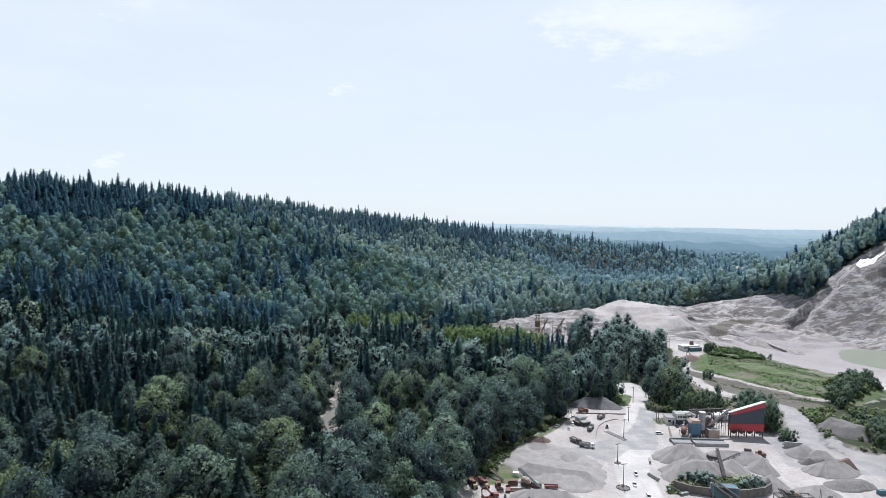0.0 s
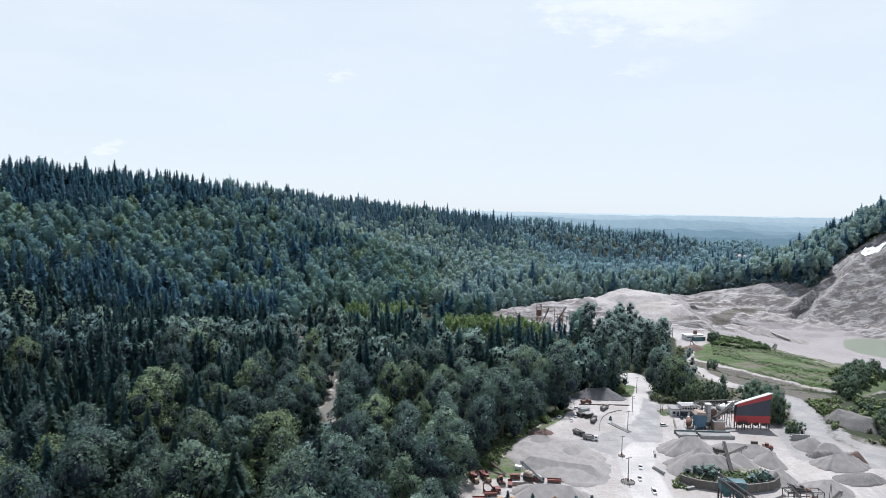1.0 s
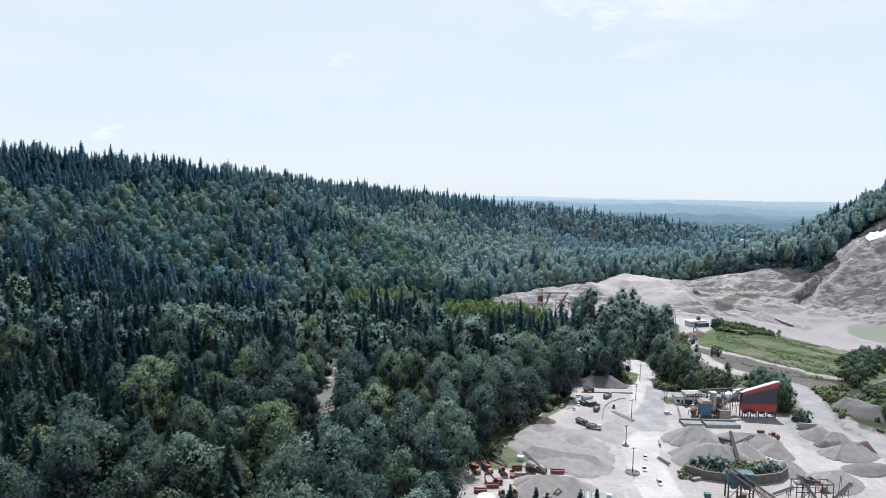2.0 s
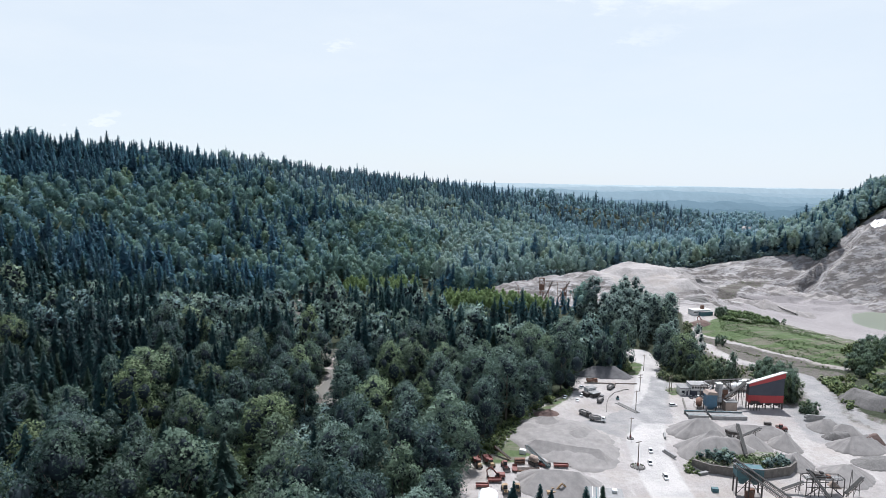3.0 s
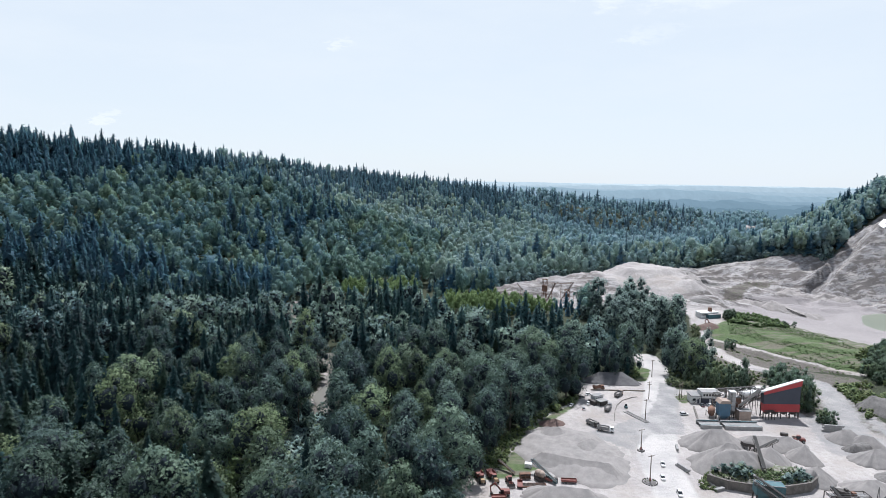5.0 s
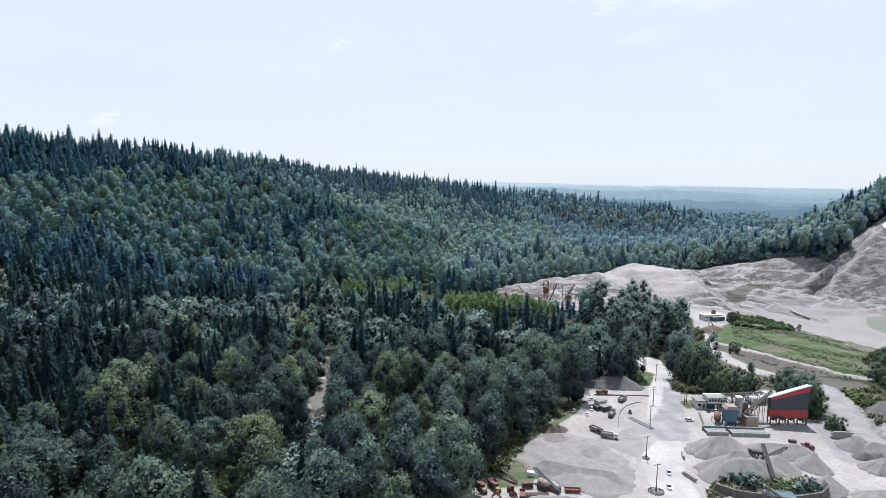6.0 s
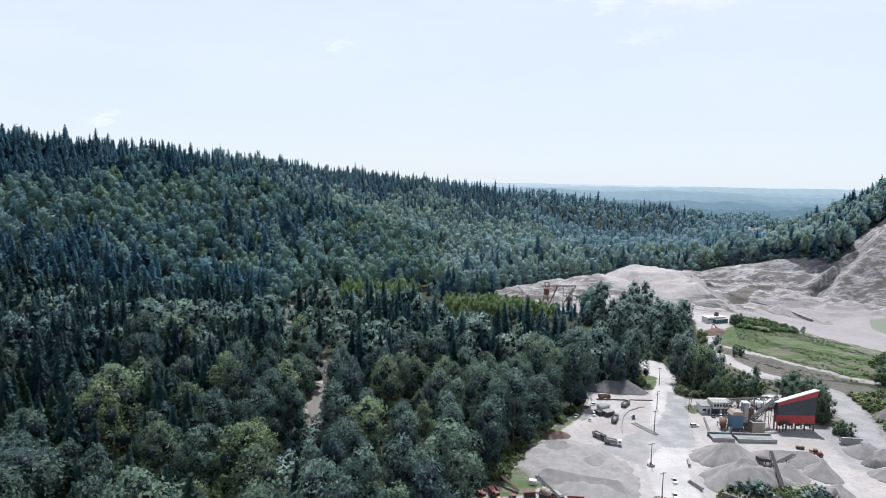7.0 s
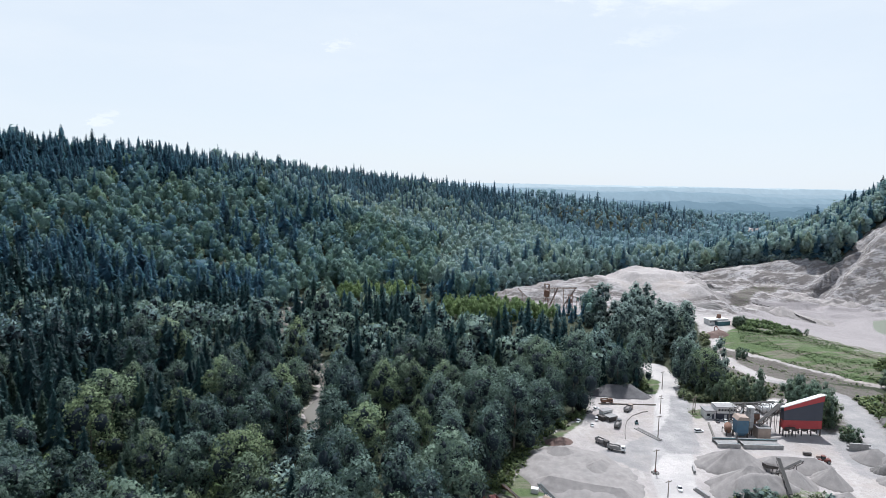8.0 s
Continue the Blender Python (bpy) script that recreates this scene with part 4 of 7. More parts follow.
BROAD_NEAR = [broad_crown(100 + k, 3700, 0.38, 25 + k % 3, 6.0 + 0.6 * (k % 3), 0.10, 24, 2, 0.86) for k in range(6)]
NEEDLE_NEAR = [needle_crown(200 + k, 28, 12, 27, 4.8 + 0.45 * k, 0.05, True, 0.82) for k in range(4)]
BROAD_MID = [broad_crown(300 + k, 420, 0.80, 24, 6.3, 0.14, 14, 1, 0.8) for k in range(5)]
NEEDLE_MID = [needle_crown(400 + k, 18, 10, 27, 4.6 + 0.3 * k, taper=0.78) for k in range(3)]
BROAD_SLIM = [broad_crown(350 + k, 620, 0.54, 25, 3.9, 0.03, 17, 1, 0.95, 0.5) for k in range(4)]
BROAD_BELT = [broad_crown(330 + k, 900, 0.52, 25, 5.0, 0.04, 20, 1, 0.9, 0.5) for k in range(4)]
BROAD_FAR = [broad_crown(500 + k, 75, 1.15, 23, 6.6, 0.3, 6, 2, 1.0, leafy=True) for k in range(5)]
NEEDLE_FAR = [needle_crown(600 + k, 13, 8, 27, 5.2 + 0.5 * k, taper=0.7) for k in range(3)]
BROAD_DIM = [broad_crown(700 + k, 26, 1.6, 22, 5.8, 0.4, 3, 2, 1.15, leafy=True) for k in range(4)]
NEEDLE_DIM = [needle_crown(800 + k, 10, 6, 27, 5.8 + 0.6 * k, taper=0.7) for k in range(3)]
BROAD_SPECK = [broad_crown(850 + k, 12, 2.2, 22, 6.4, 0.5, 2, 2, 1.3, leafy=True) for k in range(4)]
NEEDLE_SPECK = [needle_crown(870 + k, 6, 5, 27, 6.2 + 0.5 * k, taper=0.7) for k in range(3)]

near, near_needle, near_tone, rng = planted(-230, 130, 128, 340, 8.4, 1, 11.2)
order = np.argsort(near[:, 1] + 0.22 * np.abs(near[:, 0] - 10) + np.where(near[:, 1] < 164, 700, 0) + np.where(np.abs(near[:, 0]) > 0.74 * near[:, 1] + 12, 900, 0))
single = {True: 0, False: 0}
rest = []
made_trees = {}


def tree(kind, k, label, category, pale=False):
    """A standing tree: trunk with limbs, and a crown of leaf clumps."""
    root = tagged(new(kind), label, category)
    crown, wood, leaf = (NEEDLE_NEAR[k], tube([(0, 0, -0.6), (0, 0, 12), (0, 0, 26)], [0.36, 0.24, 0.04], 6), M_NEEDLE) if kind == "conifer" else (BROAD_NEAR[k], trunk_and_limbs(k, 21), M_GREY_GREEN if pale else M_BROAD)
    new("trunk", quad_mesh(kind + "_trunk", *wood, M_BARK)).parent = root
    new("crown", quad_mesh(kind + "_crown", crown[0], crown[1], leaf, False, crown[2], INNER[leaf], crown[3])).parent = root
    return root


NAMES = {True: ("conifer", "tall dark green conifer with drooping branches in the forest", "conifer tree"),
         False: ("broadleaf_tree", "leafy dark green broadleaf tree in the valley forest", "broadleaf tree")}
for i in order:
    kind = bool(near_needle[i])
    if single[kind] >= (190 if kind else 250):
        rest.append(i)
        continue
    k = single[kind] % (4 if kind else 6)
    tall = (rng.uniform(0.5, 1.12) if kind else rng.uniform(0.66, 1.22)) * (1.08 if near[i, 1] < 215 else 1.0)
    wide = tall * rng.uniform(0.9, 1.2)
    m = Matrix.LocRotScale(near[i], Euler((0, 0, rng.uniform(0, 6.28))), (wide, wide * rng.uniform(0.78, 1.05), tall))
    # trees to the right take the paler grey-green leaves
    pale = not kind and near[i, 0] + 18 * math.sin(near[i, 1] / 17) + rng.normal(0, 14) > -22
    key = (kind, k + 10 * pale)
    if key not in made_trees:
        name, label, category = NAMES[kind]
        made_trees[key] = tree(name, k, "leafy grey-green broadleaf tree in the valley forest" if pale else label, category, pale)
        made_trees[key]["group"] = "valley forest trees"
        made_trees[key].matrix_basis = m
    else:
        t = copy_thing(made_trees[key], Matrix.Identity(4))
        t.matrix_basis = m
    single[kind] += 1
rest = np.array(rest)


def two_woods(prefix, where, places, needle, tone, rng, broad, pine, heights, leaf=None, spine=None):
    w, t = grown(rng, len(places), *heights)
    w, t = w * view_height(places), t * view_height(places)
    woods(prefix + "_broadleaf_woods", broad, places[~needle], w[~needle], t[~needle], tone[~needle], leaf or M_BROAD_W, "dense grey-green broadleaf woods " + where)
    if needle.any():
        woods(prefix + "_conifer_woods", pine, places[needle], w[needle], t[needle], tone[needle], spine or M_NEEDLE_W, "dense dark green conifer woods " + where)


two_woods("valley", "on the valley floor", near[rest], near_needle[rest], near_tone[rest], rng, BROAD_MID, NEEDLE_MID, (0.66, 1.14), M_BROAD_M, M_NEEDLE_M)
p, nd, tn, rng = planted(-330, 215, 340, 470, 7.8, 2, 10.4)
belt = (p[:, 0] > 104) & (p[:, 1] < 486)
p, nd, tn = p[~belt], nd[~belt], tn[~belt]
two_woods("middle", "beside the creek", p, nd, tn, rng, BROAD_MID, NEEDLE_MID, (0.66, 1.14), M_BROAD_K, M_NEEDLE_K)
p, nd, tn, rng = planted(105, 172, 324, 486, 6.4, 8, 6.8)
low = p[:, 1] < 404
two_woods("belt", "between the road and the dirt track", p[~low], np.zeros((~low).sum(), bool), tn[~low], rng, BROAD_BELT, NEEDLE_MID, (0.88, 1.24), M_BELT)
two_woods("track_side", "along the dirt track", p[low], np.zeros(low.sum(), bool), tn[low], rng, BROAD_SLIM, NEEDLE_MID, (0.5, 0.92), M_BELT)
p, nd, tn, rng = planted(-640, 330, 470, 820, 9.0, 3, 10.8)
beyond = (p[:, 0] > -10) & (p[:, 1] > 560)
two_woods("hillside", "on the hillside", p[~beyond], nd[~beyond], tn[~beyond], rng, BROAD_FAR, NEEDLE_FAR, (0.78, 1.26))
two_woods("hill_foot", "at the foot of the hill by the pit", p[beyond], nd[beyond], tn[beyond], rng, BROAD_FAR, NEEDLE_FAR, (0.74, 1.2), M_BROAD_F, M_NEEDLE_F)
p, nd, tn, rng = planted(-900, 960, 820, 1320, 10.6, 4)
d = -(p[:, 0] + 30) * 0.775 + (p[:, 1] - 700) * 0.634
front = (d < 395) & (d > 10)
spur = front & (p[:, 0] > 160 + 0.25 * (1180 - p[:, 1]))
front = front & ~spur
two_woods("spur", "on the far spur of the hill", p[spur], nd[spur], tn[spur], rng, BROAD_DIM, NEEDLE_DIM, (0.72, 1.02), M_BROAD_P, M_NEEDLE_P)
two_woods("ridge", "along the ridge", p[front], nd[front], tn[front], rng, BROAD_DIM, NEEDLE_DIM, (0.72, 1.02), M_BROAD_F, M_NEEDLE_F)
low = (d <= 10) & (np.arange(len(d)) % 3 > 0)
slope = low & (rim(p[:, 0], p[:, 1]) > 25)
low = low & ~slope
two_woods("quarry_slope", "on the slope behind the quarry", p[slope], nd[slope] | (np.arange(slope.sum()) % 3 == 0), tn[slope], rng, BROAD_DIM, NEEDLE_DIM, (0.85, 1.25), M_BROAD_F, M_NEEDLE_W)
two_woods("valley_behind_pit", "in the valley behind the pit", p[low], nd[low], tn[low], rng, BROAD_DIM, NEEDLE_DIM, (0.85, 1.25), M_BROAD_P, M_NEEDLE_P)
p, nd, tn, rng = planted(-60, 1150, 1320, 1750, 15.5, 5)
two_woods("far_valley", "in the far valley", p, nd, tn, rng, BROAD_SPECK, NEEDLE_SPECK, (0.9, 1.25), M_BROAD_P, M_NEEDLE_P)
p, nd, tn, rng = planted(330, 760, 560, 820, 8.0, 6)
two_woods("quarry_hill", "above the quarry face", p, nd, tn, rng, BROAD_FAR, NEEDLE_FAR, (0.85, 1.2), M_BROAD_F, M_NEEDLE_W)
p, nd, tn, rng = planted(-88, 88, -48, 128, 7.4, 7, 8.2)
two_woods("near_forest", "below the start of the flight", p, nd, tn, rng, BROAD_BELT, NEEDLE_NEAR, (0.75, 1.12), M_BROAD_M, M_NEEDLE_M)


# ---- building blocks ----
def part(name, bm, material, parent, label="", shade=False):
    """Link a bmesh as one mesh object, under a thing or a part."""
    me = bpy.data.meshes.new(name)
    bm.normal_update()
    bm.to_mesh(me)
    bm.free()
    me.materials.append(material)
    if shade:
        for f in me.polygons:
            f.use_smooth = True
    ob = new(name, me)
    ob.parent = parent
    return tagged(ob, label)


def thing(name, x, y, z, turn, label, category, group=""):
    ob = tagged(new(name), label, category, group)
    ob.matrix_basis = pose(x, y, z, 0, 0, turn)
    return ob


def gz(x, y):
    return float(ground(np.array([x]), np.array([y]))[0])


def block(bm, x0, x1, y0, y1, z0, z1, inset=(0, 0, 0, 0), bevel=0.0):
    """A box; inset draws its top in by (left, right, front, back)."""
    l, r, f, b = inset
    v = [bm.verts.new(p) for p in ((x0, y0, z0), (x1, y0, z0), (x1, y1, z0), (x0, y1, z0), (x0 + l, y0 + f, z1), (x1 - r, y0 + f, z1), (x1 - r, y1 - b, z1), (x0 + l, y1 - b, z1))]
    fs = [bm.faces.new([v[i] for i in q]) for q in ((3, 2, 1, 0), (4, 5, 6, 7), (0, 1, 5, 4), (1, 2, 6, 5), (2, 3, 7, 6), (3, 0, 4, 7))]
    if bevel:
        bmesh.ops.bevel(bm, geom=list({e for f in fs for e in f.edges}), offset=bevel, segments=2, affect="EDGES", profile=0.6)
    return bm


def box(x0, x1, y0, y1, z0, z1, inset=(0, 0, 0, 0), bevel=0.0):
    return block(bmesh.new(), x0, x1, y0, y1, z0, z1, inset, bevel)


def rod(bm, a, b, r0, r1=None, seg=8, cap=True):
    a, b = Vector(a), Vector(b)
    turn = (b - a).to_track_quat("Z", "Y").to_matrix().to_4x4()
    m = Matrix.Translation((a + b) / 2) @ turn
    bmesh.ops.create_cone(bm, cap_ends=cap, segments=seg, radius1=r0, radius2=r0 if r1 is None else r1, depth=(b - a).length, matrix=m)
    return bm


def bar(bm, a, b, w, h):
    """A straight beam of w by h from a to b."""
    a, b = Vector(a), Vector(b)
    m = Matrix.Translation((a + b) / 2) @ (b - a).to_track_quat("X", "Z").to_matrix().to_4x4() @ Matrix.Diagonal(((b - a).length, w, h, 1))
    bmesh.ops.create_cube(bm, size=1.0, matrix=m)
    return bm


def rods(pairs, r, seg=6):
    bm = bmesh.new()
    for a, b in pairs:
        rod(bm, a, b, r, None, seg)
    return bm


def prism(points, y0, y1):
    """An outline in x and z, drawn out along y."""
    bm = bmesh.new()
    a = [bm.verts.new((x, y0, z)) for x, z in points]
    b = [bm.verts.new((x, y1, z)) for x, z in points]
    n = len(points)
    bm.faces.new(a)
    bm.faces.new(b[::-1])
    for i in range(n):
        bm.faces.new((a[i], b[i], b[(i + 1) % n], a[(i + 1) % n]))
    bmesh.ops.recalc_face_normals(bm, faces=bm.faces)
    return bm


# ---- heaps ----
def heap(name, x, y, high, reach, label, material, seed, ridge=(0.0, 0.0), flat=1.0, rough=0.35):
    """A tipped pile: straight flanks, a crest line, gullies and a ragged foot. flat below 1 cuts the top off."""
    rng = np.random.default_rng(seed)
    around, rings = 56, 16
    ang = np.linspace(0, 2 * math.pi, around, endpoint=False)
    rx, ry = ridge
    long = math.hypot(rx, ry)
    along_ridge = np.clip(np.cos(ang - math.atan2(ry, rx)) * 1.6, -1, 1) * 0.5 if long else np.zeros(around)
    foot = reach * (1 + 0.10 * np.sin(2 * ang + rng.uniform(0, 6)) + 0.07 * np.sin(3 * ang + rng.uniform(0, 6)) + 0.04 * rng.normal(size=around))
    rho = np.linspace(0, 1, rings)[:, None] ** 0.9
    px = along_ridge[None] * rx + rho * foot[None] * np.cos(ang)[None]
    py = along_ridge[None] * ry + rho * foot[None] * np.sin(ang)[None]
    pz = high * (1 - rho) ** 1.05 * np.ones((1, around))
    pz = pz + 0.06 * high * fbm(px + x, py + y, 5, 3, seed + 5) * (1 - rho)
    if flat < 1:
        pz = np.minimum(pz, high * flat)
        pz = pz + 0.10 * high * fbm(px + x, py + y, 6, 3, seed)
    gully = rough * (fbm(px + x, py + y, 4.5, 3, seed) * 0.5 + 0.55 * np.abs(vnoise(ang[None] * 9 + rho, rho * 2, seed)))
    pz = pz + gully * np.sin(math.pi * np.clip(rho, 0.06, 1)) * min(1.0, high / 4)
    pz[-1] = -0.5
    ground_z = ground(px + x, py + y)
    base = gz(x, y)
    pz = pz + (ground_z - base)
    co = np.stack([px, py, pz], -1).reshape(-1, 3)
    q = []
    for j in range(rings - 1):
        for i in range(around):
            k = (i + 1) % around
            q.append((j * around + i, (j + 1) * around + i, (j + 1) * around + k, j * around + k))
    ob = tagged(new(name, quad_mesh(name, co, np.array(q), material)), label, "gravel pile")
    ob.location = (x, y, base)
    return ob


GREY = "tall conical pile of pale grey gravel in the yard"
heap("gravel_mound", 105, 251, 7.0, 10.6, GREY, M_GRAVEL, 1, (4, 0))
heap("gravel_mound", 102.5, 235, 8.2, 11.6, GREY, M_GRAVEL, 2, (4, 1))
heap("gravel_mound", 126, 252, 4.0, 7.0, "long low ridge of grey gravel behind the conveyor", M_GRAVEL, 3, (15, -1))
heap("gravel_mound", 119.5, 240, 5.0, 8.0, "grey gravel pile below the conveyor screen", M_GRAVEL, 4)
heap("gravel_mound", 133, 241.5, 5.4, 6.6, "grey gravel pile with a wheel loader behind it", M_GRAVEL, 5)
heap("gravel_mound", 159.5, 258.5, 4.6, 5.8, "pale gravel pile by the concrete block wall", M_GRAVEL, 6, (3, 0))
heap("gravel_mound", 164.5, 253.5, 4.2, 5.4, "pale gravel pile by the dirt road", M_GRAVEL, 7, (3, -2))
heap("gravel_mound", 161, 241, 5.2, 7.6, "broad grey gravel pile with dark rubble on its flank", M_GRAVEL, 8, (7, 2))
heap("gravel_mound", 128.7, 226, 5.0, 6.5, "grey gravel cone beside the planted bank", M_GRAVEL, 9)
heap("gravel_mound", 141, 217.5, 4.8, 8.5, "grey gravel pile beside the screening plant", M_GRAVEL, 10, (3, 0))
heap("rubble_mound", 166.5, 242.5, 5.4, 4.2, "dark brown rubble on the flank of a gravel pile", M_SOIL, 11, (5, 2), 0.85, 0.9)
heap("rubble_mound", 159.0, 250.5, 3.0, 3.4, "broken dark concrete and rock behind a gravel pile", M_ROCK, 23, (6, 1), 0.7, 1.6)
heap("rubble_mound", 160, 228, 2.6, 6.0, "heap of broken dark rock by the track", M_ROCK, 12, (8, 2), 0.8, 1.0)
heap("gravel_plateau", 48, 243, 5.4, 19.0, "wide flat-topped spread of grey gravel", M_GRAVEL, 13, (8, -9), 0.42, 0.5)
heap("gravel_mound", 44, 257, 4.0, 7.0, "low rounded grey gravel heap", M_GRAVEL, 14, (5, -1))
heap("gravel_mound", 55, 247, 3.6, 7.0, "low grey gravel heap with tipped lobes", M_GRAVEL, 15, (4, 3), 1.0, 0.8)
heap("gravel_mound", 47, 232, 3.6, 6.0, "long grey gravel ridge with a sharp crest", M_GRAVEL, 16, (22, -8))
heap("gravel_mound", 40, 208, 5.2, 9.5, "broad grey gravel pile beside the parked machines", M_GRAVEL, 17, (12, -2))
heap("dark_gravel_mound", 85, 326, 5.2, 8.5, "long pile of dark crushed rock at the forest edge", M_GRAVEL_D, 18, (11, -1))
heap("soil_pile", 46, 270, 1.9, 4.2, "small pile of red-brown soil by the trees", M_SOIL, 19, (3, 2), 1.0, 0.8)
heap("spoil_mound", 196, 284, 6.5, 6.5, "steep grey spoil heap with bushes by the dirt road", M_ROCK, 20, (6, -14), 0.85, 1.3)
# stands for a flat pale clearing, raised to fit the camera's view
heap("gravel_mound", 598, 1216, 20, 30, "pale gravel raised to stand for a clearing in the far valley", M_SAND, 22, (30, 0), 0.8)
heap("rubble_mound", 176, 428, 3.0, 6.0, "brown rubble beside the pit building", M_SOIL, 21, (8, 3), 0.8, 0.8)


# ---- batching plant ----
def lowered(bm, depth, drop):
    """Tips the rear edge down."""
    for v in bm.verts:
        if v.co.y > depth / 2:
            v.co.z -= drop
    return bm


def batch_shed():
    root = thing("aggregate_bin_building", 138, 280, 0, 0, "red and dark blue bin building on steel legs, sloping roof", "industrial building")
    w, dp = 15.5, 2.9
    part("lower_cladding", box(0, w, 0, dp, 3.0, 6.4), M_RED, root, "red sheet steel band")
    part("upper_cladding", prism([(0.05, 6.4), (w - 0.05, 6.4), (w - 0.05, 14.6), (0.05, 10.5)], 0.05, dp - 0.05), M_NAVY, root, "dark blue-grey sheet steel wall")
    part("fascia", prism([(-0.25, 10.4), (w + 0.2, 14.6), (w + 0.2, 17.2), (-0.25, 11.9)], -0.2, 0.05), M_RED, root, "broad red fascia under the roof edge")
    part("roof", lowered(prism([(-0.6, 11.75), (w + 0.5, 17.1), (w + 0.5, 17.45), (-0.6, 12.1)], -0.5, dp + 0.5), dp, 0.9), M_WHITE, root, "pale sheet metal roof")
    ribs = bmesh.new()
    for i in range(31):
        x = 0.25 + i * 0.5
        block(ribs, x, x + 0.07, -0.045, 0.02, 3.05, 6.35)
    part("ribs", ribs, M_RED, root)
    for i in range(5):
        x = 0.25 + i * (w - 0.5) / 4
        for y in (0.3, dp - 0.3):
            part("leg", box(x - 0.2, x + 0.2, y - 0.2, y + 0.2, -0.1, 3.0), M_DARK, root)
    for i in range(4):
        x = 2.1 + i * 3.75
        bm = box(x - 1.2, x + 1.2, 0.4, 2.5, 1.3, 3.0)
        for v in bm.verts:
            if v.co.z < 2:
                v.co.x, v.co.y = x + (v.co.x - x) * 0.35, 1.8 + (v.co.y - 1.8) * 0.35
        part("discharge_hopper", bm, M_DARK, root)
    brace, rear = bmesh.new(), bmesh.new()
    for i in range(4):
        x = 0.25 + i * (w - 0.5) / 4
        bar(brace, (x, 0.3, 2.6), (x + 3.7, 0.3, 2.6), 0.15, 0.2)
        bar(rear, (x, dp - 0.3, 0.3), (x + 3.7, dp - 0.3, 2.8), 0.12, 0.12)
    part("bracing", brace, M_DARK, root)
    part("bracing", rear, M_DARK, root)
    stand = box(0.3, 4.4, -1.6, -0.1, 3.5, 3.7)
    for x in (0.4, 1.7, 3.0, 4.3):
        bar(stand, (x, -1.5, 3.7), (x, -1.5, 4.8), 0.08, 0.08)
        bar(stand, (x, -1.5, 0), (x, -1.5, 3.5), 0.14, 0.14)
    bar(stand, (0.3, -1.5, 4.8), (4.4, -1.5, 4.8), 0.08, 0.08)
    bar(stand, (0.3, -1.5, 4.3), (4.4, -1.5, 4.3), 0.06, 0.06)
    part("gantry", stand, M_DARK, root, "dark steel walkway")
    return root


batch_shed()


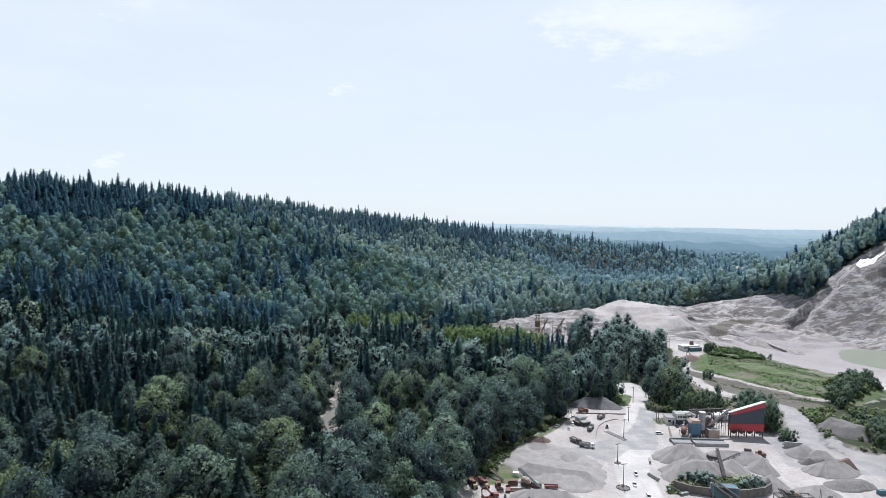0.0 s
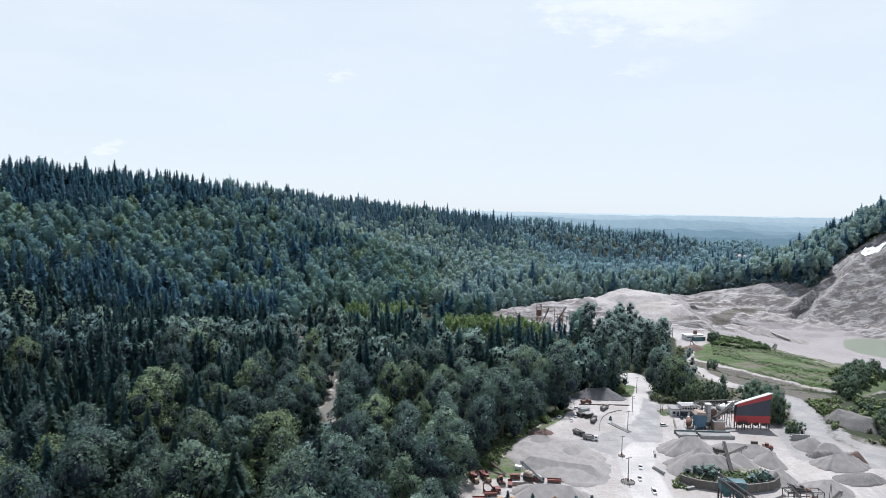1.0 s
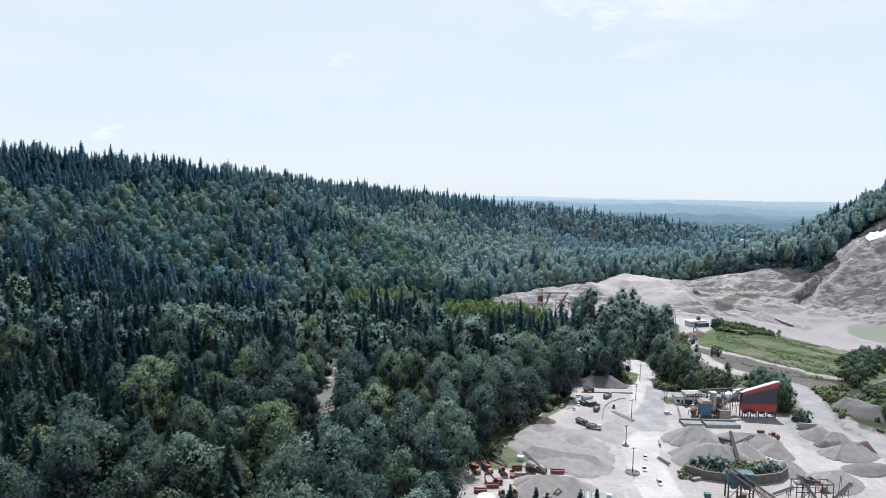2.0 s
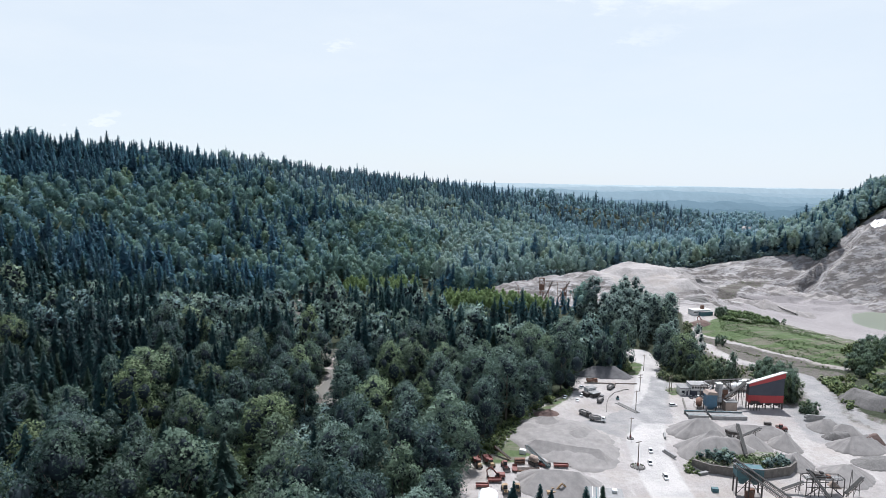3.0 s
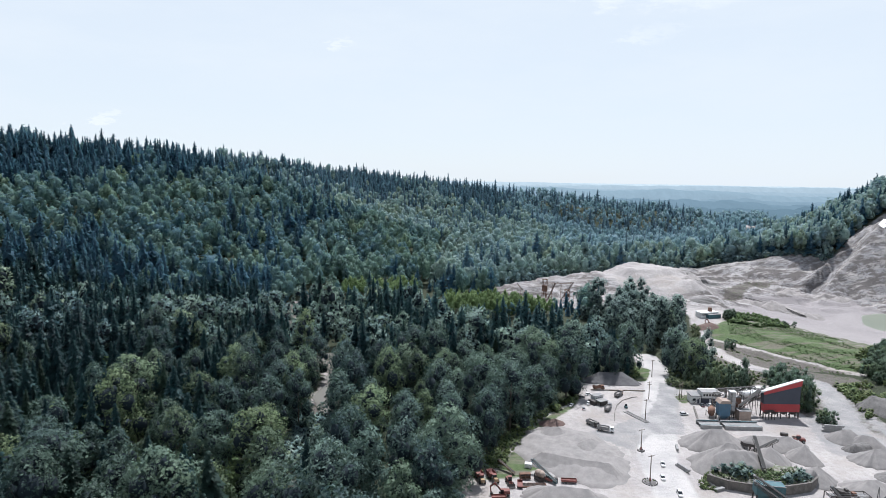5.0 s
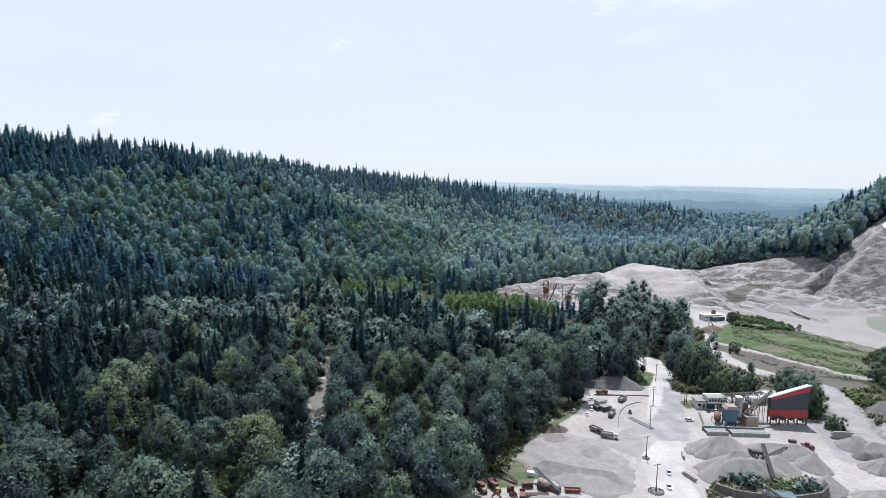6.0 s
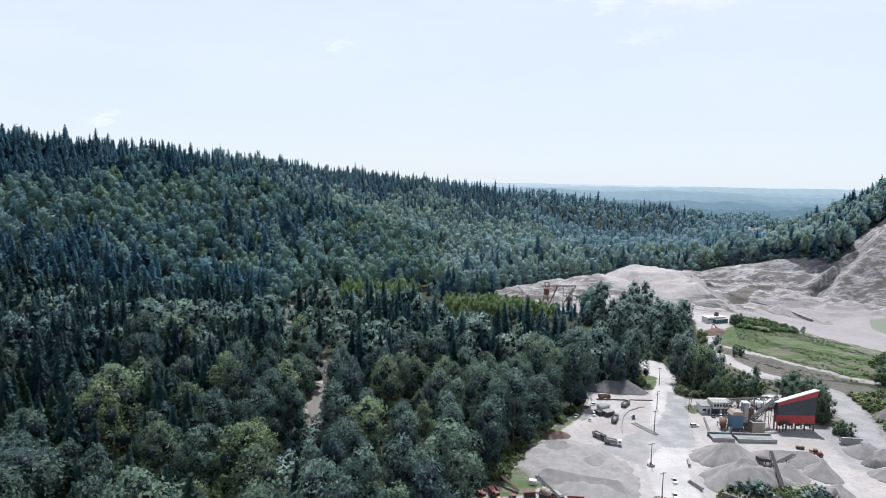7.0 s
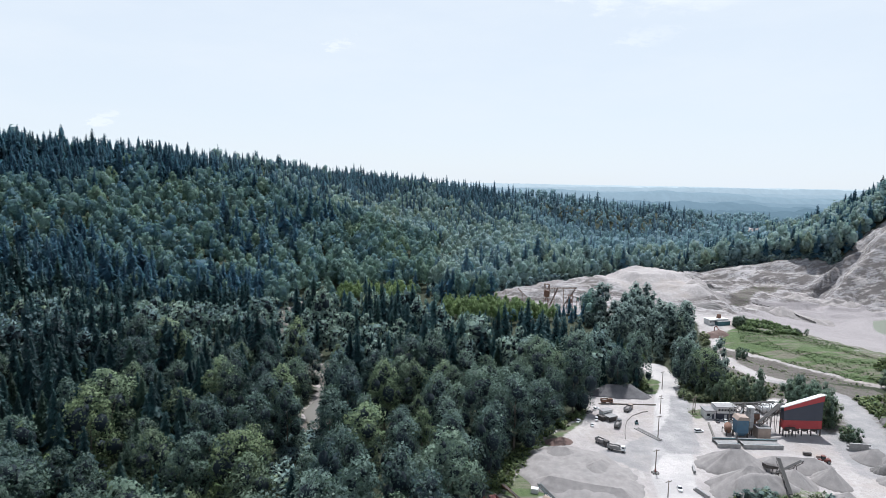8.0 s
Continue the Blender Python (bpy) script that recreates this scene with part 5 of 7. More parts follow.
def batching_plant():
    root = thing("batching_plant", 121, 278, 0, 0, "dusty concrete batching plant with blue hopper and grey silo", "industrial plant")
    hop = box(-3.2, 1.3, -1.5, 2.2, 2.2, 7.6)
    hop2 = part("hopper", hop, M_BLUE, root, "blue painted weigh hopper")
    low = box(-3.2, 1.3, -1.5, 2.2, 2.2, 0.6)
    for v in low.verts:
        if v.co.z < 1:
            v.co.x, v.co.y = -0.95 + (v.co.x + 0.95) * 0.45, 0.35 + (v.co.y - 0.35) * 0.45
    bmesh.ops.recalc_face_normals(low, faces=low.faces)
    part("cone", low, M_BLUE, hop2)
    part("hood", prism([(-3.6, 7.5), (1.6, 7.5), (1.0, 8.7), (-2.6, 8.9)], -1.9, 2.6), M_TAN, root, "dented dusty tan hood")
    for x in (-3.0, 1.1):
        for y in (-1.3, 2.0):
            part("leg", box(x - 0.18, x + 0.18, y - 0.18, y + 0.18, -0.1, 7.4), M_DARK, root)
    tower = part("silo", box(2.4, 4.6, 1.2, 3.4, 3.4, 11.6, (0, 0, 0, 0), 0.08), M_GALV, root, "pale grey sheet metal silo")
    cone = box(2.4, 4.6, 1.2, 3.4, 1.4, 3.4)
    for v in cone.verts:
        if v.co.z < 2:
            v.co.x, v.co.y = 3.5 + (v.co.x - 3.5) * 0.3, 2.3 + (v.co.y - 2.3) * 0.3
    part("silo_cone", cone, M_STEEL, tower)
    part("silo_cap", box(2.2, 4.8, 1.0, 3.6, 11.6, 11.85, (0.2, 0.2, 0.2, 0.2)), M_WHITE, tower)
    for z in (5.4, 7.4, 9.4):
        part("silo_band", box(2.36, 4.64, 1.16, 3.44, z, z + 0.14), M_STEEL, tower)
    part("ladder", rods([((2.5, 1.1, 0.2), (2.5, 1.1, 11.8)), ((2.95, 1.1, 0.2), (2.95, 1.1, 11.8))] + [((2.5, 1.1, 0.6 + 0.5 * i), (2.95, 1.1, 0.6 + 0.5 * i)) for i in range(22)], 0.04), M_DARK, tower)
    for x, y in ((2.7, 1.5), (4.3, 1.5), (2.7, 3.1), (4.3, 3.1)):
        part("leg", box(x - 0.12, x + 0.12, y - 0.12, y + 0.12, -0.1, 3.0), M_DARK, root)
    part("stack", rod(bmesh.new(), (1.6, 4.5, 0), (1.6, 4.5, 12.5), 0.55, 0.5, 12), M_DARK, root, "dark ribbed dust stack", True)
    part("control_block", box(5.2, 10.2, -1.6, 2.4, -0.1, 4.2, (0, 0, 0, 0), 0.06), M_TAN, root, "tan dust-covered block")
    part("block_roof", box(5.0, 10.4, -1.8, 2.6, 4.2, 4.45), M_STEEL, root)
    drum = bmesh.new()
    rod(drum, (-5.6, 1.0, 2.2), (-4.2, 4.0, 3.2), 1.25, 1.45, 16)
    rod(drum, (-4.2, 4.0, 3.2), (-3.7, 5.2, 3.6), 1.45, 0.7, 16)
    part("mixer_drum", drum, M_RUST, root, "rusty mixing drum", True)
    frame_bars = []
    for x in (2.2, 4.8, 7.0, 9.4):
        for y in (2.8, 5.2):
            frame_bars += [((x, y, 0), (x, y, 7.0 if x < 6 else 5.6))]
    for z in (3.2, 5.5):
        frame_bars += [((2.2, 2.8, z), (9.4, 2.8, z)), ((2.2, 5.2, z), (9.4, 5.2, z)), ((2.2, 2.8, z), (2.2, 5.2, z)), ((9.4, 2.8, z), (9.4, 5.2, z))]
    frame_bars += [((2.2, 2.8, 0), (4.8, 2.8, 5.5)), ((7.0, 2.8, 0), (4.8, 2.8, 5.5)), ((7.0, 2.8, 5.5), (9.4, 2.8, 0))]
    part("framework", rods(frame_bars, 0.14), M_RUST, root, "rusty steel framework")
    for x in (-6.2, -3.6):
        part("drum_cradle", rods([((x, 0.8, -0.1), (x, 0.8, 2.4)), ((x, 4.6, -0.1), (x, 4.6, 2.4)), ((x, 0.8, 2.2), (x, 4.6, 2.2))], 0.14), M_DARK, root)
    more = []
    for x in (-2.4, 0.6):
        for y in (3.6, 7.4):
            more.append(((x, y, -0.1), (x, y, 9.2)))
    for z in (2.6, 5.2, 7.8, 9.2):
        more += [((-2.4, 3.6, z), (0.6, 3.6, z)), ((-2.4, 7.4, z), (0.6, 7.4, z)), ((-2.4, 3.6, z), (-2.4, 7.4, z)), ((0.6, 3.6, z), (0.6, 7.4, z))]
    more += [((-2.4, 3.6, 0), (0.6, 3.6, 2.6)), ((0.6, 3.6, 2.6), (-2.4, 3.6, 5.2)), ((-2.4, 3.6, 5.2), (0.6, 3.6, 7.8))]
    part("stair_tower", rods(more, 0.12), M_DARK, root, "dark steel stair tower")
    part("dust_house", box(4.9, 8.0, 3.2, 6.2, 5.8, 8.4, (0, 0, 0, 0), 0.06), M_RUST, root, "rusty dust filter house")
    part("dust_house_roof", prism([(4.7, 8.4), (8.2, 8.4), (6.4, 9.3)], 3.0, 6.4), M_STEEL, root)
    part("low_bin", box(5.6, 8.8, 6.6, 9.4, -0.1, 5.2, (0.2, 0.2, 0.2, 0.2)), M_TAN, root)
    part("pipe", rods([((0.8, 5.6, 9.0), (5.0, 4.6, 8.0)), ((1.6, 4.5, 11.5), (3.4, 2.6, 11.0))], 0.22, 8), M_STEEL, root)
    part("platform", box(2.0, 9.6, 2.6, 5.4, 5.55, 5.75), M_RUST, root)
    for p, q, r in (((-1.0, 1.5, 8.4), (1.6, 4.3, 10.2), 0.35), ((3.5, 2.3, 8.6), (6.5, 3.5, 5.8), 0.25), ((-2.8, -1.0, 2.4), (-4.4, -2.6, 0.2), 0.4)):
        part("duct", rod(bmesh.new(), p, q, r, None, 8), M_STEEL, root)
    return root


batching_plant()


def conveyor(a, b, label, width=1.2, deep=0.9, posts=2, material=None, group="", head=True):
    """A belt on a lattice girder from a up to b, on trestles."""
    material = material or M_DARK
    a, b = Vector(a), Vector(b)
    root = thing("conveyor", a.x, a.y, a.z, 0, label, "conveyor", group)
    d = b - a
    side = Vector((-d.y, d.x, 0)).normalized() * width / 2
    up = Vector((0, 0, deep))
    n = max(4, round(d.length / 1.5))
    truss = bmesh.new()
    for s in (-side, side):
        bar(truss, s, s + d, 0.12, 0.14)
        bar(truss, s + up, s + up + d, 0.12, 0.14)
        for i in range(n):
            p, q = d * (i / n), d * ((i + 1) / n)
            bar(truss, s + p, s + q + up if i % 2 else s + p + up, 0.08, 0.08)
            bar(truss, s + (p if i % 2 else q), s + (q if i % 2 else p) + up, 0.08, 0.08)
    for i in range(n + 1):
        p = d * (i / n)
        bar(truss, -side + p, side + p, 0.08, 0.08)
    part("girder", truss, material, root)
    belt = bmesh.new()
    bar(belt, up * 1.05, up * 1.05 + d, width * 0.82, 0.10)
    part("belt", belt, M_RUBBER, root, "black rubber belt with grey dust")
    if head:
        drum = bmesh.new()
        rod(drum, d + up * 0.9 - side * 0.95, d + up * 0.9 + side * 0.95, 0.32, None, 10)
        part("head_drum", drum, M_STEEL, root)
    for k in range(posts):
        p = d * ((k + 1) / (posts + 0.35))
        low = gz(a.x + p.x, a.y + p.y) - a.z - 0.2
        if p.z - low > 1.0:
            trestle = rods([(p - side, Vector((p.x, p.y, low)) - side * 1.5), (p + side, Vector((p.x, p.y, low)) + side * 1.5),
                            ((p + Vector((p.x, p.y, low))) / 2 - side * 1.25, (p + Vector((p.x, p.y, low))) / 2 + side * 1.25)], 0.10)
            part("trestle", trestle, material, root)
    return root


conveyor((127, 278.5, 4.6), (139.2, 283.2, 10.9), "inclined dark steel conveyor feeding the bin building", 1.3, 1.4, 2, M_DARK)
conveyor((129, 281, 4.0), (139.0, 286, 9.6), "second dark conveyor feeding the bin building", 1.1, 1.3, 1, M_DARK)
conveyor((119.5, 284, 10.2), (137.5, 287, 10.4), "level steel gantry from the silo to the bin building", 1.3, 1.2, 4, M_DARK, head=False)
conveyor((127, 306, 2.6), (141, 305, 2.8), "long level covered conveyor behind the plant", 1.6, 1.1, 3, M_STEEL)


def tank(x, y):
    root = thing("storage_tank", x, y, 0, 0, "white horizontal cylindrical storage tank on saddles", "tank", "row of white tanks")
    part("vessel", rod(bmesh.new(), (0, 0, 2.0), (0, 6, 2.0), 1.25, None, 20), M_WHITE, root, "", True)
    for yy in (0.15, 5.85):
        part("end_ring", rod(bmesh.new(), (0, yy - 0.1, 2.0), (0, yy + 0.1, 2.0), 1.32, None, 20), M_STEEL, root)
    for yy in (1.2, 4.6):
        part("saddle", box(-1.1, 1.1, yy, yy + 0.3, -0.1, 1.4), M_CONC, root)
    return root


for i in range(4):
    tank(142.2 + 2.75 * i, 302.5)


def site_office():
    root = thing("site_office", 118.7, 296, 0, 0, "white two-storey site office with a row of dark windows", "office building")
    part("lower_wall", box(0.15, 7.95, 0.15, 6, -0.1, 2.6), M_NAVY, root, "dark blue lower wall")
    part("upper_wall", box(0, 8.1, 0, 6.2, 2.6, 5.3), M_WHITE, root)
    part("roof", box(-0.5, 8.6, -0.6, 4.6, 5.3, 5.6), M_CONC, root, "flat pale roof with overhang")
    for i in range(6):
        x = 0.35 + i * 1.28
        w = part("window", box(x, x + 1.05, -0.06, 0.1, 3.5, 4.7), M_WHITE, root)
        part("pane", box(x + 0.08, x + 0.97, -0.08, 0.02, 3.6, 4.6), M_GLASS, w)
    part("door", box(3.2, 4.2, 0.05, 0.3, 0, 2.1), M_WHITE, root, "white door")
    stair = bmesh.new()
    for i in range(10):
        block(stair, -1.2 - 0.28 * i, -0.92 - 0.28 * i, 0.4, 1.4, 2.4 - 0.25 * i, 2.5 - 0.25 * i)
    bar(stair, (-0.9, 0.4, 2.5), (-3.7, 0.4, 0.1), 0.08, 0.2)
    part("stair", stair, M_STEEL, root)
    low = thing("low_annex", 114, 296.5, 0, 0, "low white annex building with a flat roof", "outbuilding")
    part("wall", box(0, 4.4, 0, 5, -0.1, 3.4), M_WHITE, low)
    part("roof", box(-0.4, 4.6, -0.5, 5.4, 3.4, 3.7), M_STEEL, low)
    part("window", box(0.6, 2.0, -0.06, 0.1, 1.2, 2.3), M_GLASS, low)
    part("door", box(2.8, 3.7, -0.05, 0.1, 0, 2.1), M_NAVY, low)
    back = thing("store_trailer", 149.5, 312, 0, 3, "white store trailer with a dark panel as its shaded open front", "trailer")
    part("body", box(0, 5.6, 0, 2.6, 0.5, 3.1, (0, 0, 0, 0), 0.05), M_WHITE, back)
    part("roof", box(-0.1, 5.7, -0.1, 2.7, 3.1, 3.25), M_WHITE, back)
    # dark panel on the closed wall stands in for the shaded inside
    part("opening", box(0.9, 4.8, -0.04, 0.1, 1.0, 2.3), M_GLASS, back)
    for x in (0.8, 4.8):
        part("skid", box(x - 0.2, x + 0.2, 0.1, 2.5, -0.1, 0.5), M_DARK, back)


site_office()


def trough(x0, x1, y, label):
    root = thing("concrete_trough", x0, y, 0, -1.5, label, "concrete trough", "wash-out troughs")
    n = max(3, round((x1 - x0) / 2.4))
    w = (x1 - x0) / n
    for i in range(n):
        part("block", box(i * w + 0.02, (i + 1) * w - 0.02, 0, 0.8, -0.1, 1.5, (0, 0, 0, 0), 0.06), M_CONC, root)
    part("back_wall", box(0, x1 - x0, 5.2, 5.6, -0.1, 1.8), M_CONC, root)
    part("rail", box(0, x1 - x0, 4.9, 5.15, 1.55, 1.75), M_TEAL, root, "teal steel rail")
    part("cover", box(0.3, x1 - x0 - 0.3, 1.0, 4.9, 0.9, 1.15), M_STEEL, root, "grey grating")
    part("rail", box(0, x1 - x0, 0.85, 1.05, 1.35, 1.5), M_TEAL, root, "teal steel rail")


trough(106.5, 115.2, 267.8, "long concrete trough with teal rails in the yard")
trough(116.2, 131.2, 267.2, "long concrete trough with teal rails by the plant")


def block_wall(x, y, turn, count, rows, label, material=M_CONC):
    root = thing("block_wall", x, y, gz(x, y), turn, label, "concrete wall")
    for r in range(rows):
        for i in range(count):
            o = (r % 2) * 0.75
            part("block", box(i * 1.5 + o + 0.01, i * 1.5 + o + 1.48, 0, 0.75, r * 0.75 - 0.1, r * 0.75 + 0.64, (0, 0, 0, 0), 0.04), material, root)
    return root


block_wall(155.5, 267, -8, 5, 4, "stacked concrete block wall holding a bushy bank")
block_wall(96, 258, 12, 7, 1, "low row of concrete blocks beside a gravel pile")
block_wall(112.8, 291.5, -106, 12, 1, "row of concrete blocks with weeds beside the parked cars", M_CONC_D)
block_wall(89.6, 251, -105, 3, 2, "short concrete block wall at the foot of a gravel pile")
block_wall(83.6, 235, -70, 4, 2, "short concrete block wall at the foot of a gravel pile")


def bank_wall():
    """The dark retaining wall round the front of the planted bank."""
    root = thing("retaining_wall", 0, 0, 0, 0, "dark stained concrete retaining wall around a planted bank", "retaining wall")
    line = [(89.5, 222.5), (94.5, 218.3), (101, 216.3), (108, 214.8), (114.5, 216), (121.5, 218), (126, 222)]
    for (ax, ay), (bx, by) in zip(line, line[1:]):
        bm = bmesh.new()
        bar(bm, (ax, ay, 1.5), (bx, by, 1.5), 0.5, 3.3)
        part("wall_panel", bm, M_CONC_D, root)
        bm = bmesh.new()
        bar(bm, (ax, ay, 3.2), (bx, by, 3.2), 0.6, 0.14)
        part("coping", bm, M_CONC_D, root)


bank_wall()
conveyor((109.6, 224.5, 3.3), (112.6, 238.2, 8.9), "tall stacking conveyor rising over the gravel piles", 1.1, 1.2, 1, M_DARK)
conveyor((116, 244.5, 1.0), (126.5, 247.5, 4.2), "short dark conveyor beside the gravel screen", 1.0, 0.7, 1)
conveyor((111.5, 196.0, 1.2), (95.3, 204.2, 11.2), "long dark double conveyor climbing to the teal hopper", 1.3, 1.0, 1)
conveyor((109.6, 193.8, 1.0), (94.2, 201.8, 10.6), "long dark conveyor beside its twin", 1.1, 0.9, 1)


def screen_unit(x, y, turn):
    root = thing("gravel_screen", x, y, gz(x, y), turn, "dark steel gravel screen on legs", "screening machine")
    part("deck", prism([(-2.4, 3.0), (2.2, 2.2), (2.2, 3.2), (-2.4, 4.2)], -1.1, 1.1), M_DARK, root)
    part("chute", box(-2.2, -0.6, -0.9, 0.9, 1.6, 3.0, (0, 0, 0, 0)), M_STEEL, root)
    for px in (-2.1, 0, 1.9):
        for py in (-0.95, 0.95):
            part("leg", box(px - 0.1, px + 0.1, py - 0.1, py + 0.1, -0.2, 2.6), M_DARK, root)
    return root


screen_unit(115, 246.5, 10)


def teal_hopper():
    root = thing("feed_hopper", 96, 203.5, 0, -8, "faded teal steel feed hopper on dark legs", "hopper")
    bm = box(0, 8.2, 0, 3.6, 6.2, 9.4)
    part("bin", bm, M_TEAL, root)
    for k in range(2):
        c = 2.1 + 4.0 * k
        low = box(c - 2.0, c + 2.0, 0, 3.6, 3.6, 6.2)
        for v in low.verts:
            if v.co.z < 4:
                v.co.x, v.co.y = c + (v.co.x - c) * 0.3, 1.8 + (v.co.y - 1.8) * 0.3
        part("bin_cone", low, M_TEAL, root)
    rim = bmesh.new()
    for y in (0, 3.6):
        bar(rim, (-0.1, y, 9.4), (8.3, y, 9.4), 0.25, 0.25)
    part("rim", rim, M_STEEL, root)
    for x in (0.2, 4.1, 8.0):
        for y in (0.2, 3.4):
            part("leg", box(x - 0.2, x + 0.2, y - 0.2, y + 0.2, -0.1, 6.3), M_DARK, root)
    part("bracing", rods([((0.2, 0.2, 0.5), (4.1, 0.2, 5.5)), ((8.0, 0.2, 0.5), (4.1, 0.2, 5.5)), ((0.2, 0.2, 3.0), (8.0, 0.2, 3.0)), ((0.2, 3.4, 3.0), (8.0, 3.4, 3.0))], 0.1), M_DARK, root)
    part("motor_house", box(2.6, 5.2, -1.6, -0.2, 0, 2.2, (0, 0, 0, 0), 0.08), M_RUST, root, "rusty drive housing")
    return root


teal_hopper()


def screening_plant():
    root = thing("screening_plant", 119, 204, 0, 0, "dark open-framed screening plant with several conveyors", "industrial plant")
    bars = []
    for x in (0, 4.2, 8.4, 12.2):
        for y in (0, 3.4):
            bars.append(((x, y, -0.1), (x, y, 6.0)))
    for z in (3.0, 6.0):
        for y in (0, 3.4):
            bars.append(((0, y, z), (12.2, y, z)))
    for x in (0, 4.2, 8.4, 12.2):
        bars.append(((x, 0, 6.0), (x, 3.4, 6.0)))
    bars += [((0, 0, 0), (4.2, 0, 3)), ((8.4, 0, 3), (12.2, 0, 0))]
    part("framework", rods(bars, 0.15), M_DARK, root)
    part("deck", box(0.2, 11.8, 0.4, 3.0, 5.2, 5.5), M_STEEL, root)
    part("screen_box", prism([(2.8, 5.6), (6.4, 5.6), (6.4, 6.7), (2.8, 7.4)], 0.5, 2.9), M_DARK, root, "sloping dark screen box")
    part("motor", box(7.2, 8.4, 1.0, 2.2, 5.6, 6.6, (0, 0, 0, 0), 0.08), M_RUST, root)
    part("motor", box(5.0, 5.9, 1.0, 2.2, 7.0, 7.7, (0, 0, 0, 0), 0.08), M_DARK, root)
    rail = []
    for i in range(9):
        rail.append(((0.2 + 1.45 * i, 0.3, 5.5), (0.2 + 1.45 * i, 0.3, 6.6)))
    rail.append(((0.2, 0.3, 6.6), (11.8, 0.3, 6.6)))
    part("guard_rail", rods(rail, 0.05), M_STEEL, root)
    part("gable_cover", prism([(8.6, 2.4), (11.8, 2.4), (10.2, 4.0)], 0.2, 3.2), M_TAN, root, "small tan gabled cover")
    return root


screening_plant()
conveyor((123.5, 197.5, 1.0), (120.4, 206.2, 7.2), "steep dark conveyor at the screening plant", 1.1, 0.8, 1)
conveyor((131, 203, 0.8), (138.3, 206, 5.0), "short dark stacking conveyor with a raised head", 1.0, 0.8, 1)
conveyor((112, 205.5, 0.8), (119, 206, 3.2), "low dark feed conveyor on the ground", 1.0, 0.7, 1)
mast = thing("cable_mast", 133.6, 204.5, 0, 0, "thin three-legged steel mast", "mast")
for dx, dy in ((-0.9, -0.6), (0.9, -0.6), (0, 0.9)):
    part("leg", rods([((dx, dy, -0.1), (0, 0, 9.0))], 0.07), M_DARK, mast)


# ---- vehicles ----
def wheel(parent, x, y, r, w, name="wheel"):
    t = part(name, rod(bmesh.new(), (x, y - w / 2, r), (x, y + w / 2, r), r, None, 14), M_RUBBER, parent, "", True)
    part("rim", rod(bmesh.new(), (x, y - w / 2 - 0.01, r), (x, y + w / 2 + 0.01, r), r * 0.55, None, 10), M_STEEL, t)


def car(x, y, turn, paint, label, long=4.6, high=1.6, van=False):
    """A passenger car; its nose looks along its own x."""
    root = thing("car", x, y, gz(x, y), turn, label, "car", "cars in the yard")
    h, w = long / 2, 0.9
    part("body", box(-h, h, -w, w, 0.32, 0.92, (0.05, 0.1, 0.06, 0.06), 0.1), paint, root, "", True)
    back = -h + (0.15 if van else 0.75)
    part("cabin", box(back, h - 1.15, -w + 0.08, w - 0.08, 0.9, high, (0.35, 0.75, 0.16, 0.16), 0.06), M_GLASS, root, "dark glazed cabin", True)
    part("roof_panel", box(back + 0.33, h - 1.95, -w + 0.22, w - 0.22, high - 0.05, high + 0.05, (0.1, 0.1, 0.05, 0.05)), paint, root)
    for px in (-h + 0.85, h - 0.9):
        for py in (-w + 0.1, w - 0.1):
            wheel(root, px, py, 0.33, 0.22)
    for py in (-0.62, 0.62):
        part("headlight", box(h - 0.06, h + 0.02, py - 0.18, py + 0.18, 0.62, 0.78), M_WHITE, root)
        part("tail_light", box(-h - 0.02, -h + 0.05, py - 0.16, py + 0.16, 0.65, 0.82), M_RED, root)
    return root


car(79.2, 235, -100, M_CARS, "white car driving on the pale road")
car(75.6, 225, -98, M_CARS, "white car driving on the pale road")
car(77.4, 214.5, -95, M_CARS, "white van-like car on the pale road", 4.9, 1.85, True)
car(58.3, 291.2, 62, M_CARS, "white car parked along the forest edge", 4.9)
car(65.2, 301.2, 35, M_CARG, "dark grey car parked by the forest edge")
car(69.2, 305.3, 35, M_CARS, "white car parked by the forest edge")
car(66.4, 293.2, 75, M_CARS, "white pickup parked by the weigh house", 4.9, 1.75)
car(63.0, 287.0, 80, M_CARS, "small white car parked in the yard", 4.0)
car(117.6, 293.2, 85, M_CARG, "dark car parked before the site office")
car(121.0, 293.4, 95, M_CARS, "white car parked before the site office")
car(124.4, 294.0, 100, M_CARS, "white car parked before the site office")
car(105.2, 282.2, 8, M_CARS, "white car parked beside low concrete blocks", 4.9, 1.7, True)


